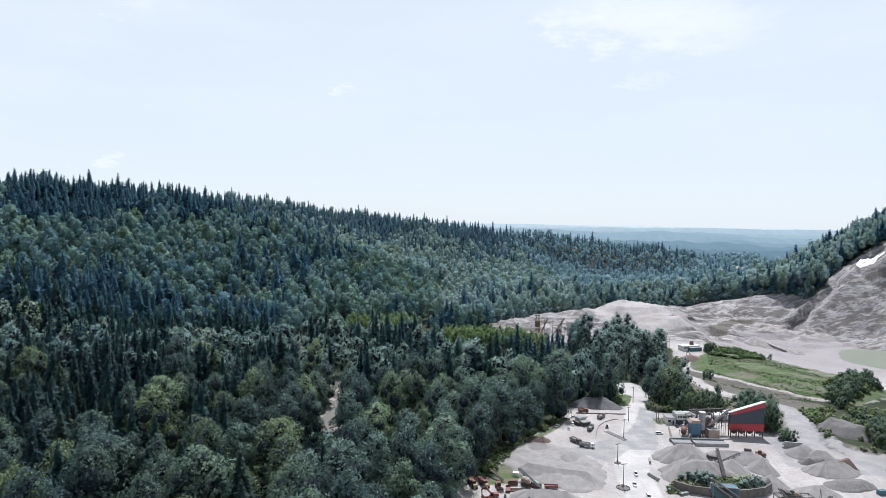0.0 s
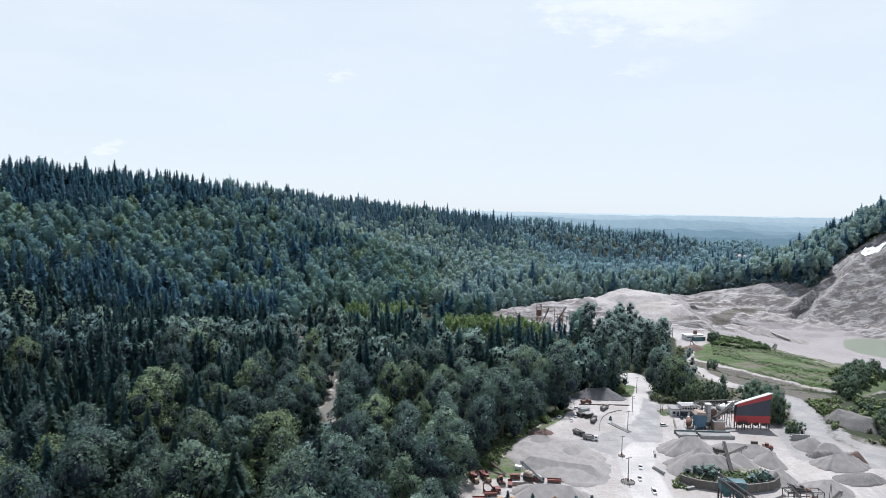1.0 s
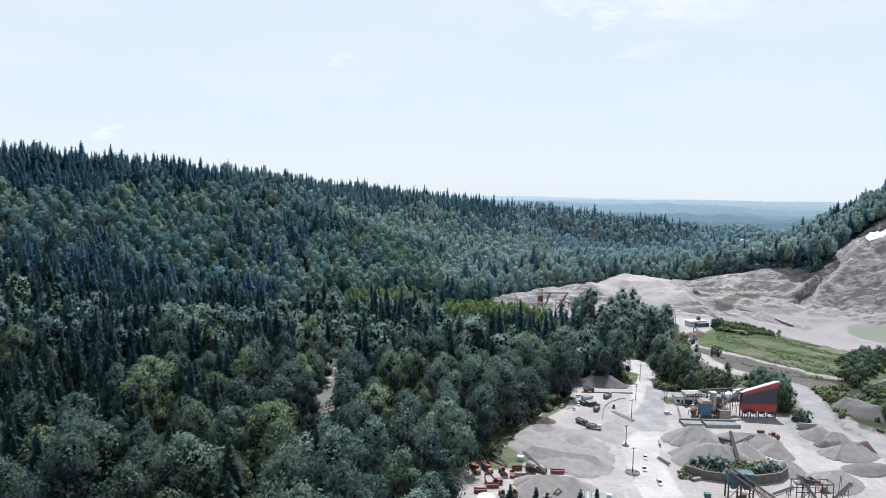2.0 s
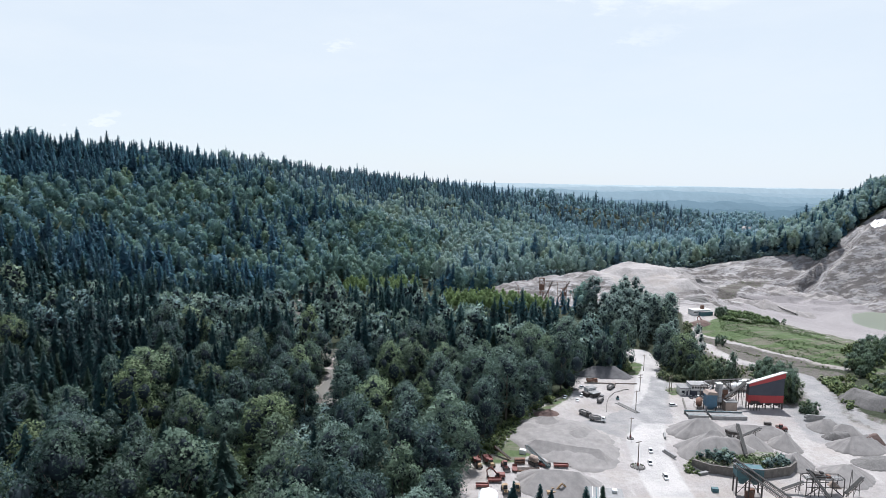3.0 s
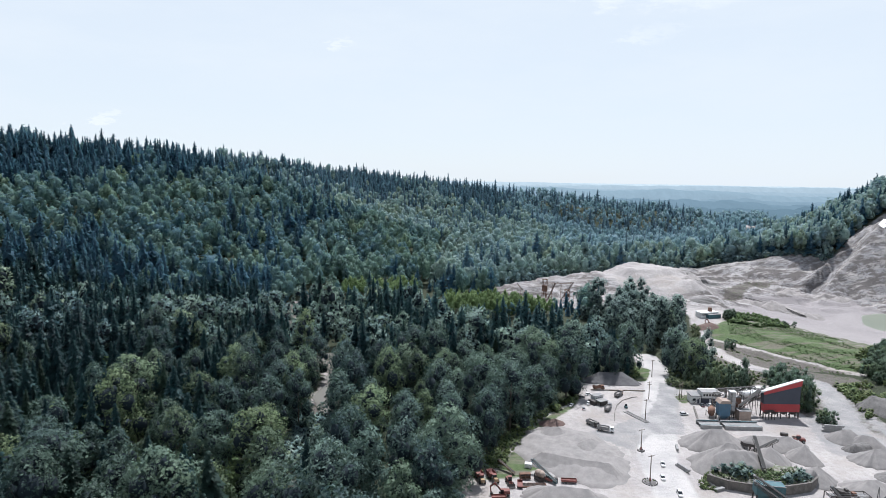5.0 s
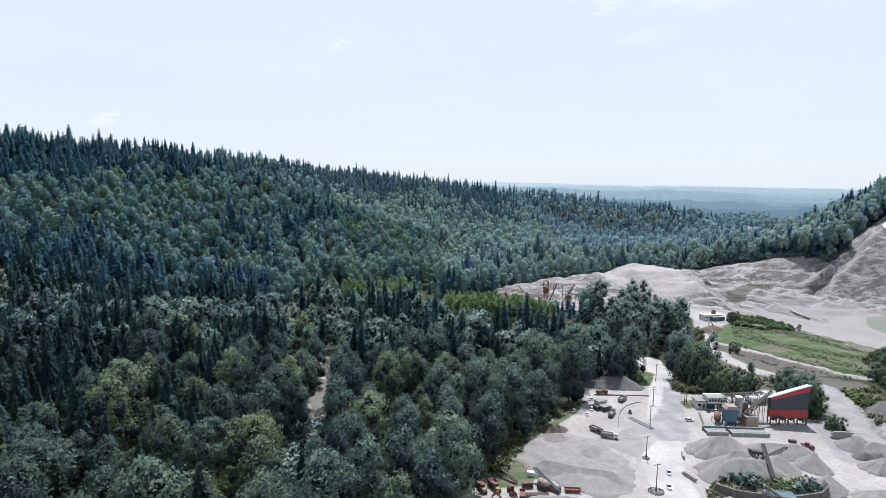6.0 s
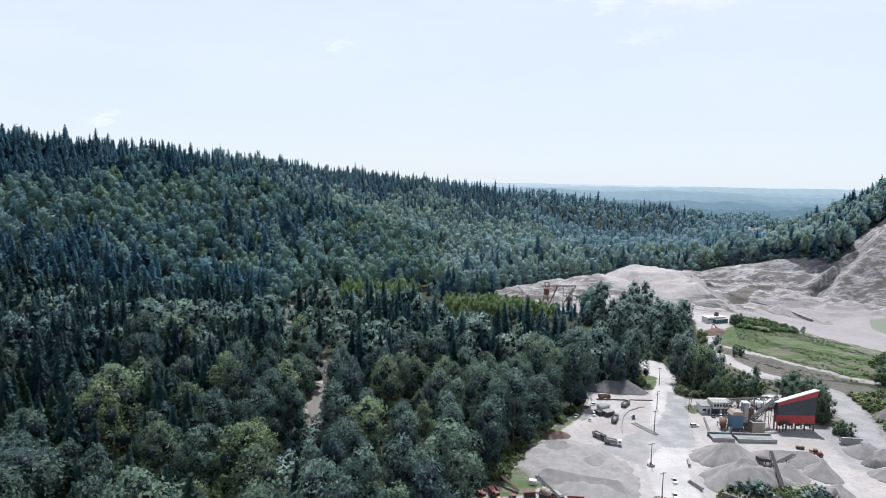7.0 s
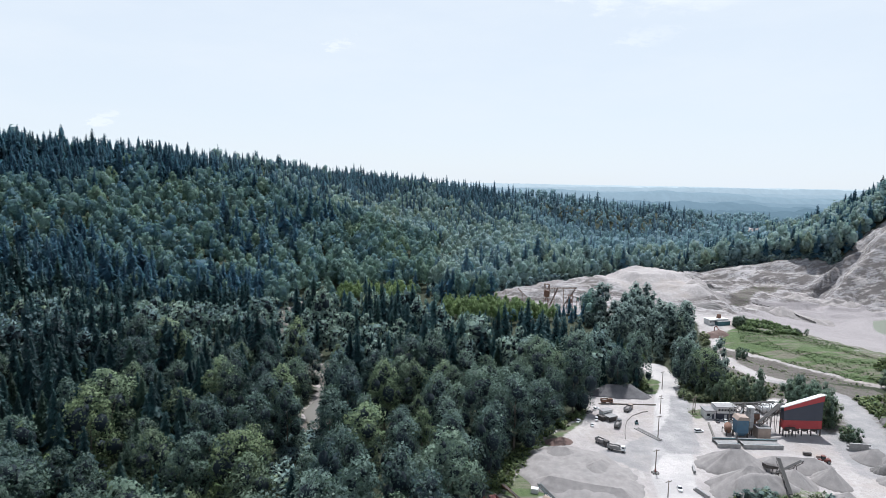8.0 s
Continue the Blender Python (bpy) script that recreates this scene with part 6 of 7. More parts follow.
def tipper(x, y, turn, cab_paint, bed_paint, label, long=8.6):
    """A road dump truck; its cab looks along its own x."""
    root = thing("dump_truck", x, y, gz(x, y), turn, label, "dump truck", "dump trucks")
    h = long / 2
    part("chassis", box(-h, h - 0.2, -0.5, 0.5, 0.7, 1.05), M_DARK, root)
    cab = part("cab", box(h - 2.3, h, -1.15, 1.15, 0.8, 2.9, (0.1, 0.35, 0.08, 0.08), 0.1), cab_paint, root)
    part("windscreen", box(h - 0.42, h - 0.16, -0.95, 0.95, 1.9, 2.7, (0, 0.12, 0, 0)), M_GLASS, cab)
    for s in (-1, 1):
        part("side_window", box(h - 1.7, h - 0.6, s * 1.12 - 0.02, s * 1.12 + 0.02, 1.9, 2.6), M_GLASS, cab)
    bed = bmesh.new()
    block(bed, -h - 0.1, h - 2.6, -1.2, 1.2, 1.1, 1.3)
    for s in (-1, 1):
        block(bed, -h - 0.1, h - 2.6, s * 1.2 - 0.06, s * 1.2 + 0.06, 1.2, 2.7)
    block(bed, h - 2.75, h - 2.6, -1.2, 1.2, 1.2, 2.95)
    block(bed, -h - 0.15, -h, -1.2, 1.2, 1.2, 2.5)
    part("tipping_bed", bed, bed_paint, root, "steel tipping body with ribs")
    part("load", box(-h + 0.1, h - 2.8, -1.12, 1.12, 1.3, 2.35, (0.9, 0.9, 0.5, 0.5)), M_GRAVEL, root, "grey gravel load")
    for px in (-h + 0.8, -h + 2.1, h - 1.1):
        for py in (-0.98, 0.98):
            wheel(root, px, py, 0.5, 0.4)
    for i in range(4):
        px = -h + 0.6 + i * 1.35
        for s in (-1, 1):
            part("rib", box(px, px + 0.12, s * 1.28 - 0.05, s * 1.28 + 0.05, 1.2, 2.7), bed_paint, root)
    return root


tipper(73.6, 286.6, 62, M_CARG, M_STEEL, "grey dump truck waiting beside the weigh house")
tipper(83.4, 304.6, 52, M_TAN, M_STEEL, "tan dump truck parked above the weigh house")
tipper(66.5, 263.6, -22, M_CARS, M_STEEL, "white dump truck with grey body crossing the yard")
tipper(62.6, 269.0, -55, M_DARK, M_STEEL, "dark dump truck standing in the yard", 7.6)
tipper(76.0, 312.6, 4, M_RUST, M_RUST, "rusty flat truck parked at the yard end", 7.0)


def weigh_house():
    root = thing("weigh_house", 69.5, 294.0, 0, 28, "grey raised weigh house with a dark canopy in front", "office building")
    part("wall", box(0, 6.6, 0, 3.6, 0.6, 4.2), M_WHITE, root, "pale grey wall")
    part("roof", box(-0.3, 6.9, -0.3, 3.9, 4.2, 4.45), M_STEEL, root)
    for i in range(4):
        w = part("window", box(0.5 + 1.5 * i, 1.5 + 1.5 * i, -0.05, 0.1, 2.4, 3.5), M_WHITE, root)
        part("pane", box(0.57 + 1.5 * i, 1.43 + 1.5 * i, -0.07, 0.02, 2.48, 3.42), M_GLASS, w)
    part("plinth", box(0.2, 6.4, 0.2, 3.4, -0.1, 0.6), M_CONC_D, root)
    part("canopy", box(-0.6, 5.4, -5.4, -0.3, 2.7, 2.95), M_STEEL, root, "flat grey canopy")
    for x in (-0.4, 5.2):
        for y in (-5.2, -0.5):
            part("post", box(x - 0.1, x + 0.1, y - 0.1, y + 0.1, -0.1, 2.7), M_DARK, root)
    part("dark_shed_wall", box(-0.3, 5.1, -4.9, -4.7, 0, 2.5), M_DARK, root)
    part("side_shed", box(-2.8, -0.6, -2.4, 2.4, -0.1, 2.4, (0, 0, 0, 0), 0.05), M_DARK, root)
    deck = box(-1.0, 8.4, -0.3, 0, 0.5, 0.7)
    for i in range(8):
        bar(deck, (-0.9 + 1.3 * i, -0.25, 0.7), (-0.9 + 1.3 * i, -0.25, 1.7), 0.06, 0.06)
    bar(deck, (-1.0, -0.25, 1.7), (8.4, -0.25, 1.7), 0.06, 0.06)
    part("walkway", deck, M_STEEL, root)


weigh_house()


def skid(x, y, turn):
    root = thing("skid_loader", x, y, gz(x, y), turn, "small green skid loader standing in the yard", "loader")
    part("body", box(-1.2, 0.9, -0.7, 0.7, 0.4, 1.3, (0.1, 0.2, 0, 0), 0.08), M_TEAL, root)
    part("cab", box(-0.7, 0.5, -0.6, 0.6, 1.3, 2.2, (0.1, 0.2, 0.05, 0.05)), M_GLASS, root)
    part("bucket", box(1.2, 1.9, -0.85, 0.85, 0.1, 0.7, (0.3, 0, 0, 0)), M_DARK, root)
    part("arms", rods([((-0.9, -0.75, 1.3), (1.3, -0.75, 0.5)), ((-0.9, 0.75, 1.3), (1.3, 0.75, 0.5))], 0.09), M_TEAL, root)
    for px in (-0.7, 0.6):
        for py in (-0.75, 0.75):
            wheel(root, px, py, 0.4, 0.3)


skid(82.2, 289.3, 80)


def loader(x, y, turn, paint, label, bucket_up=0.6):
    root = thing("wheel_loader", x, y, gz(x, y), turn, label, "wheel loader")
    part("rear_body", box(-3.4, -0.3, -1.1, 1.1, 1.0, 2.3, (0.3, 0, 0.1, 0.1), 0.12), paint, root)
    cab = part("cab", box(-0.9, 0.7, -0.8, 0.8, 1.9, 3.5, (0.05, 0.15, 0.08, 0.08)), M_GLASS, root, "dark glazed cab")
    part("cab_roof", box(-1.0, 0.7, -0.9, 0.9, 3.5, 3.65), paint, cab)
    part("front_frame", box(0.2, 1.8, -0.8, 0.8, 0.9, 1.8, (0, 0.3, 0, 0), 0.08), paint, root)
    part("lift_arms", rods([((0.9, -0.6, 1.8), (3.1, -0.6, bucket_up + 0.3)), ((0.9, 0.6, 1.8), (3.1, 0.6, bucket_up + 0.3))], 0.17), paint, root)
    part("bucket", prism([(2.9, bucket_up), (4.3, bucket_up - 0.2), (3.4, bucket_up + 0.5), (3.3, bucket_up + 1.2), (2.9, bucket_up + 1.0)], -1.4, 1.4), M_DARK, root, "worn steel bucket")
    for px in (-2.2, 1.4):
        for py in (-1.05, 1.05):
            wheel(root, px, py, 0.8, 0.6)
    part("exhaust", rods([((-2.0, 0.4, 2.2), (-2.0, 0.4, 3.2))], 0.08), M_DARK, root)
    return root


loader(139.4, 256.2, 172, M_ORANGE, "red and tan wheel loader working behind a gravel pile")
loader(21.6, 203.2, -85, M_YELLOW, "dusty yellow wheel loader in the parked row")
loader(25.6, 203.6, -95, M_YELLOW, "old yellow wheel loader in the parked row")
loader(23.2, 219.4, -80, M_ORANGE, "faded red tractor loader among parked machines")


def hauler(x, y, turn, label):
    """An articulated dump truck; its cab looks along its own x."""
    root = thing("articulated_hauler", x, y, gz(x, y), turn, label, "dump truck", "parked haulers")
    part("bonnet", box(2.6, 4.9, -0.9, 0.9, 1.2, 2.3, (0, 0.4, 0.1, 0.1), 0.12), M_YELLOW, root)
    cab = part("cab", box(1.2, 2.7, -1.1, 0.9, 1.3, 3.3, (0.05, 0.2, 0.1, 0.1)), M_GLASS, root)
    part("cab_roof", box(1.1, 2.7, -1.1, 0.9, 3.3, 3.45), M_ORANGE, cab)
    part("chassis", box(-4.4, 2.0, -0.5, 0.5, 1.0, 1.4), M_DARK, root)
    bed = prism([(-4.9, 2.3), (-3.8, 1.5), (0.6, 1.5), (0.9, 3.2), (0.6, 3.2), (0.3, 1.8), (-3.7, 1.8), (-4.8, 2.6)], -1.5, 1.5)
    part("bed", bed, M_ORANGE, root, "faded red dump body")
    for s in (-1, 1):
        part("bed_side", prism([(-4.8, 2.5), (-3.8, 1.5), (0.6, 1.5), (0.9, 3.2), (-3.4, 2.9)], s * 1.5 - 0.06, s * 1.5 + 0.06), M_ORANGE, root)
    for px in (-3.4, -1.6, 3.6):
        for py in (-1.1, 1.1):
            wheel(root, px, py, 0.85, 0.6)
    return root


hauler(13.6, 222.0, -78, "faded red articulated hauler parked below the trees")
hauler(17.8, 222.6, -72, "faded red articulated hauler with yellow bonnet parked")


def excavator(x, y, turn, paint, label, reach=1.0):
    """A tracked excavator; its boom reaches along its own x."""
    root = thing("excavator", x, y, gz(x, y), turn, label, "excavator")
    for s in (-1, 1):
        t = part("track", box(-2.1, 2.1, s * 1.15 - 0.3, s * 1.15 + 0.3, 0, 0.9, (0.3, 0.3, 0, 0), 0.25), M_RUBBER, root)
        part("track_frame", box(-1.6, 1.6, s * 1.15 - 0.34, s * 1.15 + 0.34, 0.3, 0.6), M_DARK, t)
    part("house", box(-2.6, 1.2, -1.3, 1.3, 1.05, 2.3, (0.2, 0, 0.05, 0.05), 0.1), paint, root)
    cab = part("cab", box(0.1, 1.6, 0.35, 1.35, 1.2, 2.9, (0, 0.3, 0.05, 0.05)), M_GLASS, root)
    part("cab_roof", box(0.0, 1.4, 0.3, 1.4, 2.9, 3.0), paint, cab)
    a, b, c = Vector((1.0, -0.2, 1.8)), Vector((3.6 * reach + 0.8, -0.2, 5.0)), Vector((6.6 * reach, -0.2, 3.4))
    bm = bmesh.new()
    bar(bm, a, b, 0.5, 0.6)
    bar(bm, b, c, 0.45, 0.5)
    part("boom", bm, paint, root)
    d = Vector((6.2 * reach, -0.2, 0.9))
    part("stick", bar(bmesh.new(), c, d, 0.35, 0.45), paint, root)
    part("bucket", prism([(d.x - 0.2, 1.1), (d.x + 0.4, 0.9), (d.x + 0.3, 0.1), (d.x - 0.9, 0.05), (d.x - 0.9, 0.5)], -0.8, 0.4), M_DARK, root)
    part("ram", rods([(a + Vector((0.4, 0.35, 0.0)), a + (b - a) * 0.7 + Vector((0, 0.35, 0))), (b + Vector((0, 0, 0.5)), c + Vector((0.2, 0, 0.4)))], 0.09), M_STEEL, root)
    return root


excavator(20.6, 212.6, 178, M_ORANGE, "rusty red excavator with its boom folded down", 0.85)
excavator(36.5, 201.8, 10, M_YELLOW, "yellow excavator arm lying beside a gravel pile", 0.9)
excavator(291, 577, 60, M_DARK, "dark excavator working on the pit floor", 1.1)
excavator(181, 431, 120, M_ORANGE, "rusty excavator beside the pit building", 0.9)


def scrap_trailer(x, y, turn, long, label, paint=M_ORANGE):
    root = thing("flat_trailer", x, y, gz(x, y), turn, label, "trailer", "parked trailers")
    part("deck", box(-long / 2, long / 2, -1.1, 1.1, 0.8, 1.15, (0, 0, 0, 0), 0.04), paint, root)
    for s in (-1, 1):
        part("side_board", box(-long / 2, long / 2, s * 1.08 - 0.05, s * 1.08 + 0.05, 1.15, 1.7), paint, root)
    part("headboard", box(long / 2 - 0.15, long / 2, -1.1, 1.1, 1.15, 2.1), paint, root)
    for px in (-long / 2 + 0.9, -long / 2 + 2.0):
        for py in (-0.9, 0.9):
            wheel(root, px, py, 0.45, 0.35)
    part("drawbar", rods([((long / 2, 0, 0.8), (long / 2 + 1.4, 0, 0.6))], 0.1), M_DARK, root)
    return root


scrap_trailer(18.8, 210.0, 4, 6.0, "red trailer with yellow cargo beside the excavator")
scrap_trailer(14.4, 206.3, 0, 5.5, "red flat trailer in the parked row")
scrap_trailer(26.4, 218.0, 84, 4.4, "small red tipping trailer")
scrap_trailer(43.0, 221.2, -3, 6.6, "long red flat trailer beside the gravel")
scrap_trailer(36.6, 221.8, -35, 4.5, "red trailer frame by the old mixer")


def old_mixer():
    root = thing("mixer_drum_unit", 33.6, 222.4, 0, -60, "old cream mixer drum on a dark steel frame", "concrete mixer")
    part("drum", rod(bmesh.new(), (-1.8, 0, 3.0), (1.2, 0, 3.4), 1.5, 1.7, 16), M_TAN, root, "cream drum", True)
    part("drum_mouth", rod(bmesh.new(), (1.2, 0, 3.4), (2.6, 0, 3.8), 1.7, 0.7, 16), M_TAN, root, "", True)
    part("frame", rods([((-2.2, -1.2, 0), (-2.2, -1.2, 2.8)), ((-2.2, 1.2, 0), (-2.2, 1.2, 2.8)), ((1.6, -1.2, 0), (1.6, -1.2, 2.6)), ((1.6, 1.2, 0), (1.6, 1.2, 2.6)), ((-2.2, -1.2, 1.6), (1.6, -1.2, 1.6)), ((-2.2, 1.2, 1.6), (1.6, 1.2, 1.6))], 0.16), M_DARK, root)
    part("skirt", box(-2.4, 1.8, -1.3, 1.3, 0.1, 1.6), M_DARK, root)


old_mixer()
conveyor((38.5, 219.5, 0.6), (31.8, 228.6, 4.0), "pale teal conveyor leaning behind the old mixer", 1.0, 0.6, 1, M_TEAL)
conveyor((25.5, 226, 0.4), (20.5, 231, 2.6), "rusty conveyor frame lying in weeds", 0.9, 0.5, 0, M_RUST, "", False)
rack = thing("scrap_rack", 28.8, 223.6, 0, 6, "rusty open rack stacked with scrap steel", "rack")
for px in (-2.2, 0, 2.2):
    for py in (-0.8, 0.8):
        part("post", box(px - 0.1, px + 0.1, py - 0.1, py + 0.1, -0.1, 2.4), M_RUST, rack)
for pz in (0.5, 1.4, 2.3):
    part("shelf", box(-2.4, 2.4, -0.9, 0.9, pz, pz + 0.14), M_RUST, rack)
part("scrap", box(-2.0, 1.8, -0.6, 0.6, 1.54, 2.1, (0.3, 0.5, 0.2, 0.1), 0.1), M_DARK, rack)
rails = thing("steel_stack", 31, 218.7, 0, 3, "stack of dark steel beams on the ground", "steel stack")
for i in range(7):
    part("beam", box(-4.4 + 0.3 * (i % 3), 4.2 - 0.4 * (i % 2), -1.2 + 0.36 * i, -0.95 + 0.36 * i, -0.05, 0.5 + 0.12 * (i % 2)), M_DARK if i % 2 else M_RUST, rails)


def container(x, y, turn, size, paint, label, category="container"):
    l, w, h = size
    root = thing("container", x, y, gz(x, y), turn, label, category)
    part("body", box(-l / 2, l / 2, -w / 2, w / 2, 0, h, (0, 0, 0, 0), 0.05), paint, root)
    part("lid", box(-l / 2 - 0.05, l / 2 + 0.05, -w / 2 - 0.05, w / 2 + 0.05, h, h + 0.1), paint, root)
    n = int(l / 0.6)
    for i in range(n):
        px = -l / 2 + (i + 0.5) * l / n
        part("rib", box(px - 0.05, px + 0.05, -w / 2 - 0.04, -w / 2 + 0.02, 0.1, h - 0.1), paint, root)
    return root


container(31, 231.8, -18, (3.0, 2.2, 1.9), M_WHITE, "small white box container in the weeds")
container(38.6, 221.6, 10, (1.8, 1.6, 1.9), M_DARK, "small dark steel box beside a trailer")
container(91.5, 217.4, 24, (4.6, 1.2, 1.2), M_CONC, "pale concrete block lying by the retaining wall", "concrete block")
container(90.4, 205.8, -5, (2.6, 1.8, 1.6), M_TEAL, "small teal steel tank box")
container(102.6, 206.2, 0, (2.2, 1.6, 1.4), M_RUST, "rusty steel box below the hopper")
container(137.5, 262.5, -12, (3.6, 1.4, 1.3), M_DARK, "dark steel skip lying by the plant")
container(140.6, 260.6, -25, (2.0, 1.3, 0.9), M_TAN, "tan bucket lying on the gravel")
container(167.0, 221.0, 15, (4.0, 2.2, 2.2), M_TEAL, "teal machine housing among bushes at the yard edge")


def tent(x, y, turn):
    root = thing("storage_tent", x, y, 0, turn, "white fabric storage tent with a ridged roof", "tent")
    part("cover", prism([(-4.0, 2.4), (4.0, 2.4), (3.0, 3.8), (0, 4.6), (-3.0, 3.8)], -4.0, 4.0), M_TARP, root)
    part("side_wall", box(-3.95, 3.95, -3.95, 3.95, -0.1, 2.4), M_TARP, root)


tent(15.5, 196.5, -8)
shed = thing("low_store_building", 52, 197.5, 0, -8, "low flat-roofed store with pipes and boxes on top", "outbuilding")
part("wall", box(-5.5, 5.5, -3.5, 3.5, -0.1, 3.0), M_TAN, shed)
part("roof", box(-5.8, 5.8, -3.8, 3.8, 3.0, 3.25), M_STEEL, shed, "grey sheet roof")
for i in range(4):
    part("roof_pipe", rods([((-5.0 + 1.1 * i, -3.4, 3.4), (-4.4 + 1.1 * i, 3.4, 3.4))], 0.12), M_WHITE if i % 2 else M_TEAL, shed)
part("roof_box", box(2.4, 4.0, 0.5, 2.0, 3.25, 4.2, (0, 0, 0, 0), 0.06), M_WHITE, shed)
part("roof_box", box(-1.0, 0.2, 1.4, 2.6, 3.25, 3.9, (0, 0, 0, 0), 0.06), M_STEEL, shed)


# ---- poles ----
def power_pole(x, y, high, label="weathered wooden utility pole with a crossarm", arms=1, marker=False):
    root = thing("utility_pole", x, y, gz(x, y), 24, label, "utility pole", "poles along the road")
    part("shaft", rod(bmesh.new(), (0, 0, -0.4), (0, 0, high), 0.19, 0.13, 9), M_POLE, root, "", True)
    for k in range(arms):
        z = high - 0.5 - 1.1 * k
        part("crossarm", box(-1.25, 1.25, -0.07, 0.07, z, z + 0.16), M_POLE, root)
        for px in (-1.1, -0.5, 0.5, 1.1):
            part("insulator", rods([((px, 0, z + 0.14), (px, 0, z + 0.36))], 0.06), M_STEEL, root)
    if marker:
        part("marker_band", rod(bmesh.new(), (0, 0, 0.5), (0, 0, 1.6), 0.3, None, 9), M_ORANGE, root, "orange-red marker drum")
    return root


power_pole(70.4, 222.3, 9.6, "weathered wooden utility pole on a grassy island", 1, True)
power_pole(75.1, 246.4, 8.6, "weathered wooden utility pole with an orange marker", 1, True)
power_pole(86.5, 276.2, 9.0)
power_pole(96.2, 301.0, 8.4, "weathered wooden utility pole with two crossarms", 2)
power_pole(108.6, 333.4, 9.0)
power_pole(110.6, 301.6, 7.2, "short wooden pole carrying a transformer")
power_pole(112.2, 303.2, 7.6, "short wooden pole beside its twin")
power_pole(173.5, 455.0, 9.0, "wooden utility pole by the pit building")
power_pole(118.2, 284.5, 7.0, "thin pole beside the low block wall", 0)


def pole_island(x, y, r):
    root = thing("pole_island", x, y, gz(x, y), 0, "round kerb of stones with weeds round a pole", "traffic island")
    part("soil", rod(bmesh.new(), (0, 0, -0.2), (0, 0, 0.35), r, r * 0.6, 20), M_ROCK, root)
    n = int(r * 7)
    stone = box(-0.28, 0.28, -0.2, 0.2, -0.1, 0.42, (0.06, 0.05, 0.05, 0.06))
    first = part("stone", stone, M_ROCK, root)
    first.matrix_basis = pose(r, 0, 0, 0, 0, 90)
    for i in range(1, n):
        a = 360 * i / n
        ob = new("stone", first.data)
        ob.parent = root
        ob.matrix_basis = pose(r * math.cos(radians(a)), r * math.sin(radians(a)), 0, 0, 0, a + 90)


pole_island(70.4, 222.3, 2.4)
pole_island(75.1, 246.4, 1.2)
fence = thing("log_barrier", 72, 311.6, 0, -1, "row of dark logs laid end to end across the yard", "barrier")
for i in range(9):
    part("log", rod(bmesh.new(), (i * 2.9, 0.1 * (i % 2), 0.3), (i * 2.9 + 2.7, 0.1 * (i % 3), 0.3), 0.28, None, 7), M_POLE, fence)
kerb = thing("earth_kerb", 77, 288, 0, 0, "curved dark kerb of timber round a parking bay", "kerb")
for (ax, ay), (bx, by) in zip([(-4, -14), (-2.4, -8), (-0.5, -2), (2, 4), (6, 10), (12, 14.5)], [(-2.4, -8), (-0.5, -2), (2, 4), (6, 10), (12, 14.5), (14.5, 15.2)]):
    part("timber", bar(bmesh.new(), (ax, ay, 0.15), (bx, by, 0.12), 0.28, 0.32), M_CONC_D, kerb)
strip = thing("planted_strip", 83.6, 279, 0, 26, "narrow dark planted strip between parking bays", "planter")
part("soil", box(-0.9, 0.9, -6.5, 6.5, -0.1, 0.25, (0.2, 0.2, 0.2, 0.2)), M_ROCK, strip)
for s in (-1, 1):
    part("edging", box(s * 1.0 - 0.12, s * 1.0 + 0.12, -6.6, 6.6, -0.1, 0.3), M_CONC, strip)


# ---- pit ----
def pit_building():
    z = gz(188, 449)
    root = thing("pit_building", 181, 447, z, 14, "low white and teal building at the pit edge", "industrial building")
    part("wall", box(0, 14, 0, 6, -0.4, 3.2), M_WHITE, root)
    part("roof", box(-0.4, 14.4, -0.5, 6.5, 3.2, 3.5), M_WHITE, root)
    part("lean_to", box(4.2, 13.6, -3.2, 0, -0.4, 2.4), M_TEAL, root, "faded teal lean-to")
    part("lean_to_roof", box(4.0, 13.8, -3.4, 0, 2.4, 2.6), M_STEEL, root)
    for i in range(4):
        part("window", box(0.5 + 0.9 * i, 1.1 + 0.9 * i, -0.05, 0.1, 1.4, 2.4), M_GLASS, root)
    part("roof_unit", box(8, 10.5, 2, 4, 3.5, 6.2, (0.4, 0.4, 0.2, 0.2)), M_RUST, root, "rusty roof hopper")


pit_building()
P1 = "rusty sand conveyor on the slope of the sand mound"
conveyor((74.5, 527, gz(74.5, 527) + 0.8), (61.8, 527, 13.4), P1, 1.5, 1.0, 1, M_RUST, "mound conveyors")
conveyor((83, 525, 15.2), (107.8, 525, 15.4), "level conveyor bridge before the sand mound", 1.5, 1.1, 3, M_RUST, "mound conveyors")
conveyor((97.6, 523, gz(97.6, 523) + 0.8), (107.6, 524.5, 15.2), P1, 1.4, 1.0, 1, M_RUST, "mound conveyors")
conveyor((134, 521, gz(134, 521) + 0.6), (104.6, 521, 8.8), "long rusty conveyor before the sand mound", 1.5, 1.0, 3, M_RUST, "mound conveyors")
conveyor((86.6, 523, gz(86.6, 523) + 0.8), (93.0, 525, 14.8), P1, 1.2, 0.9, 0, M_RUST, "mound conveyors")


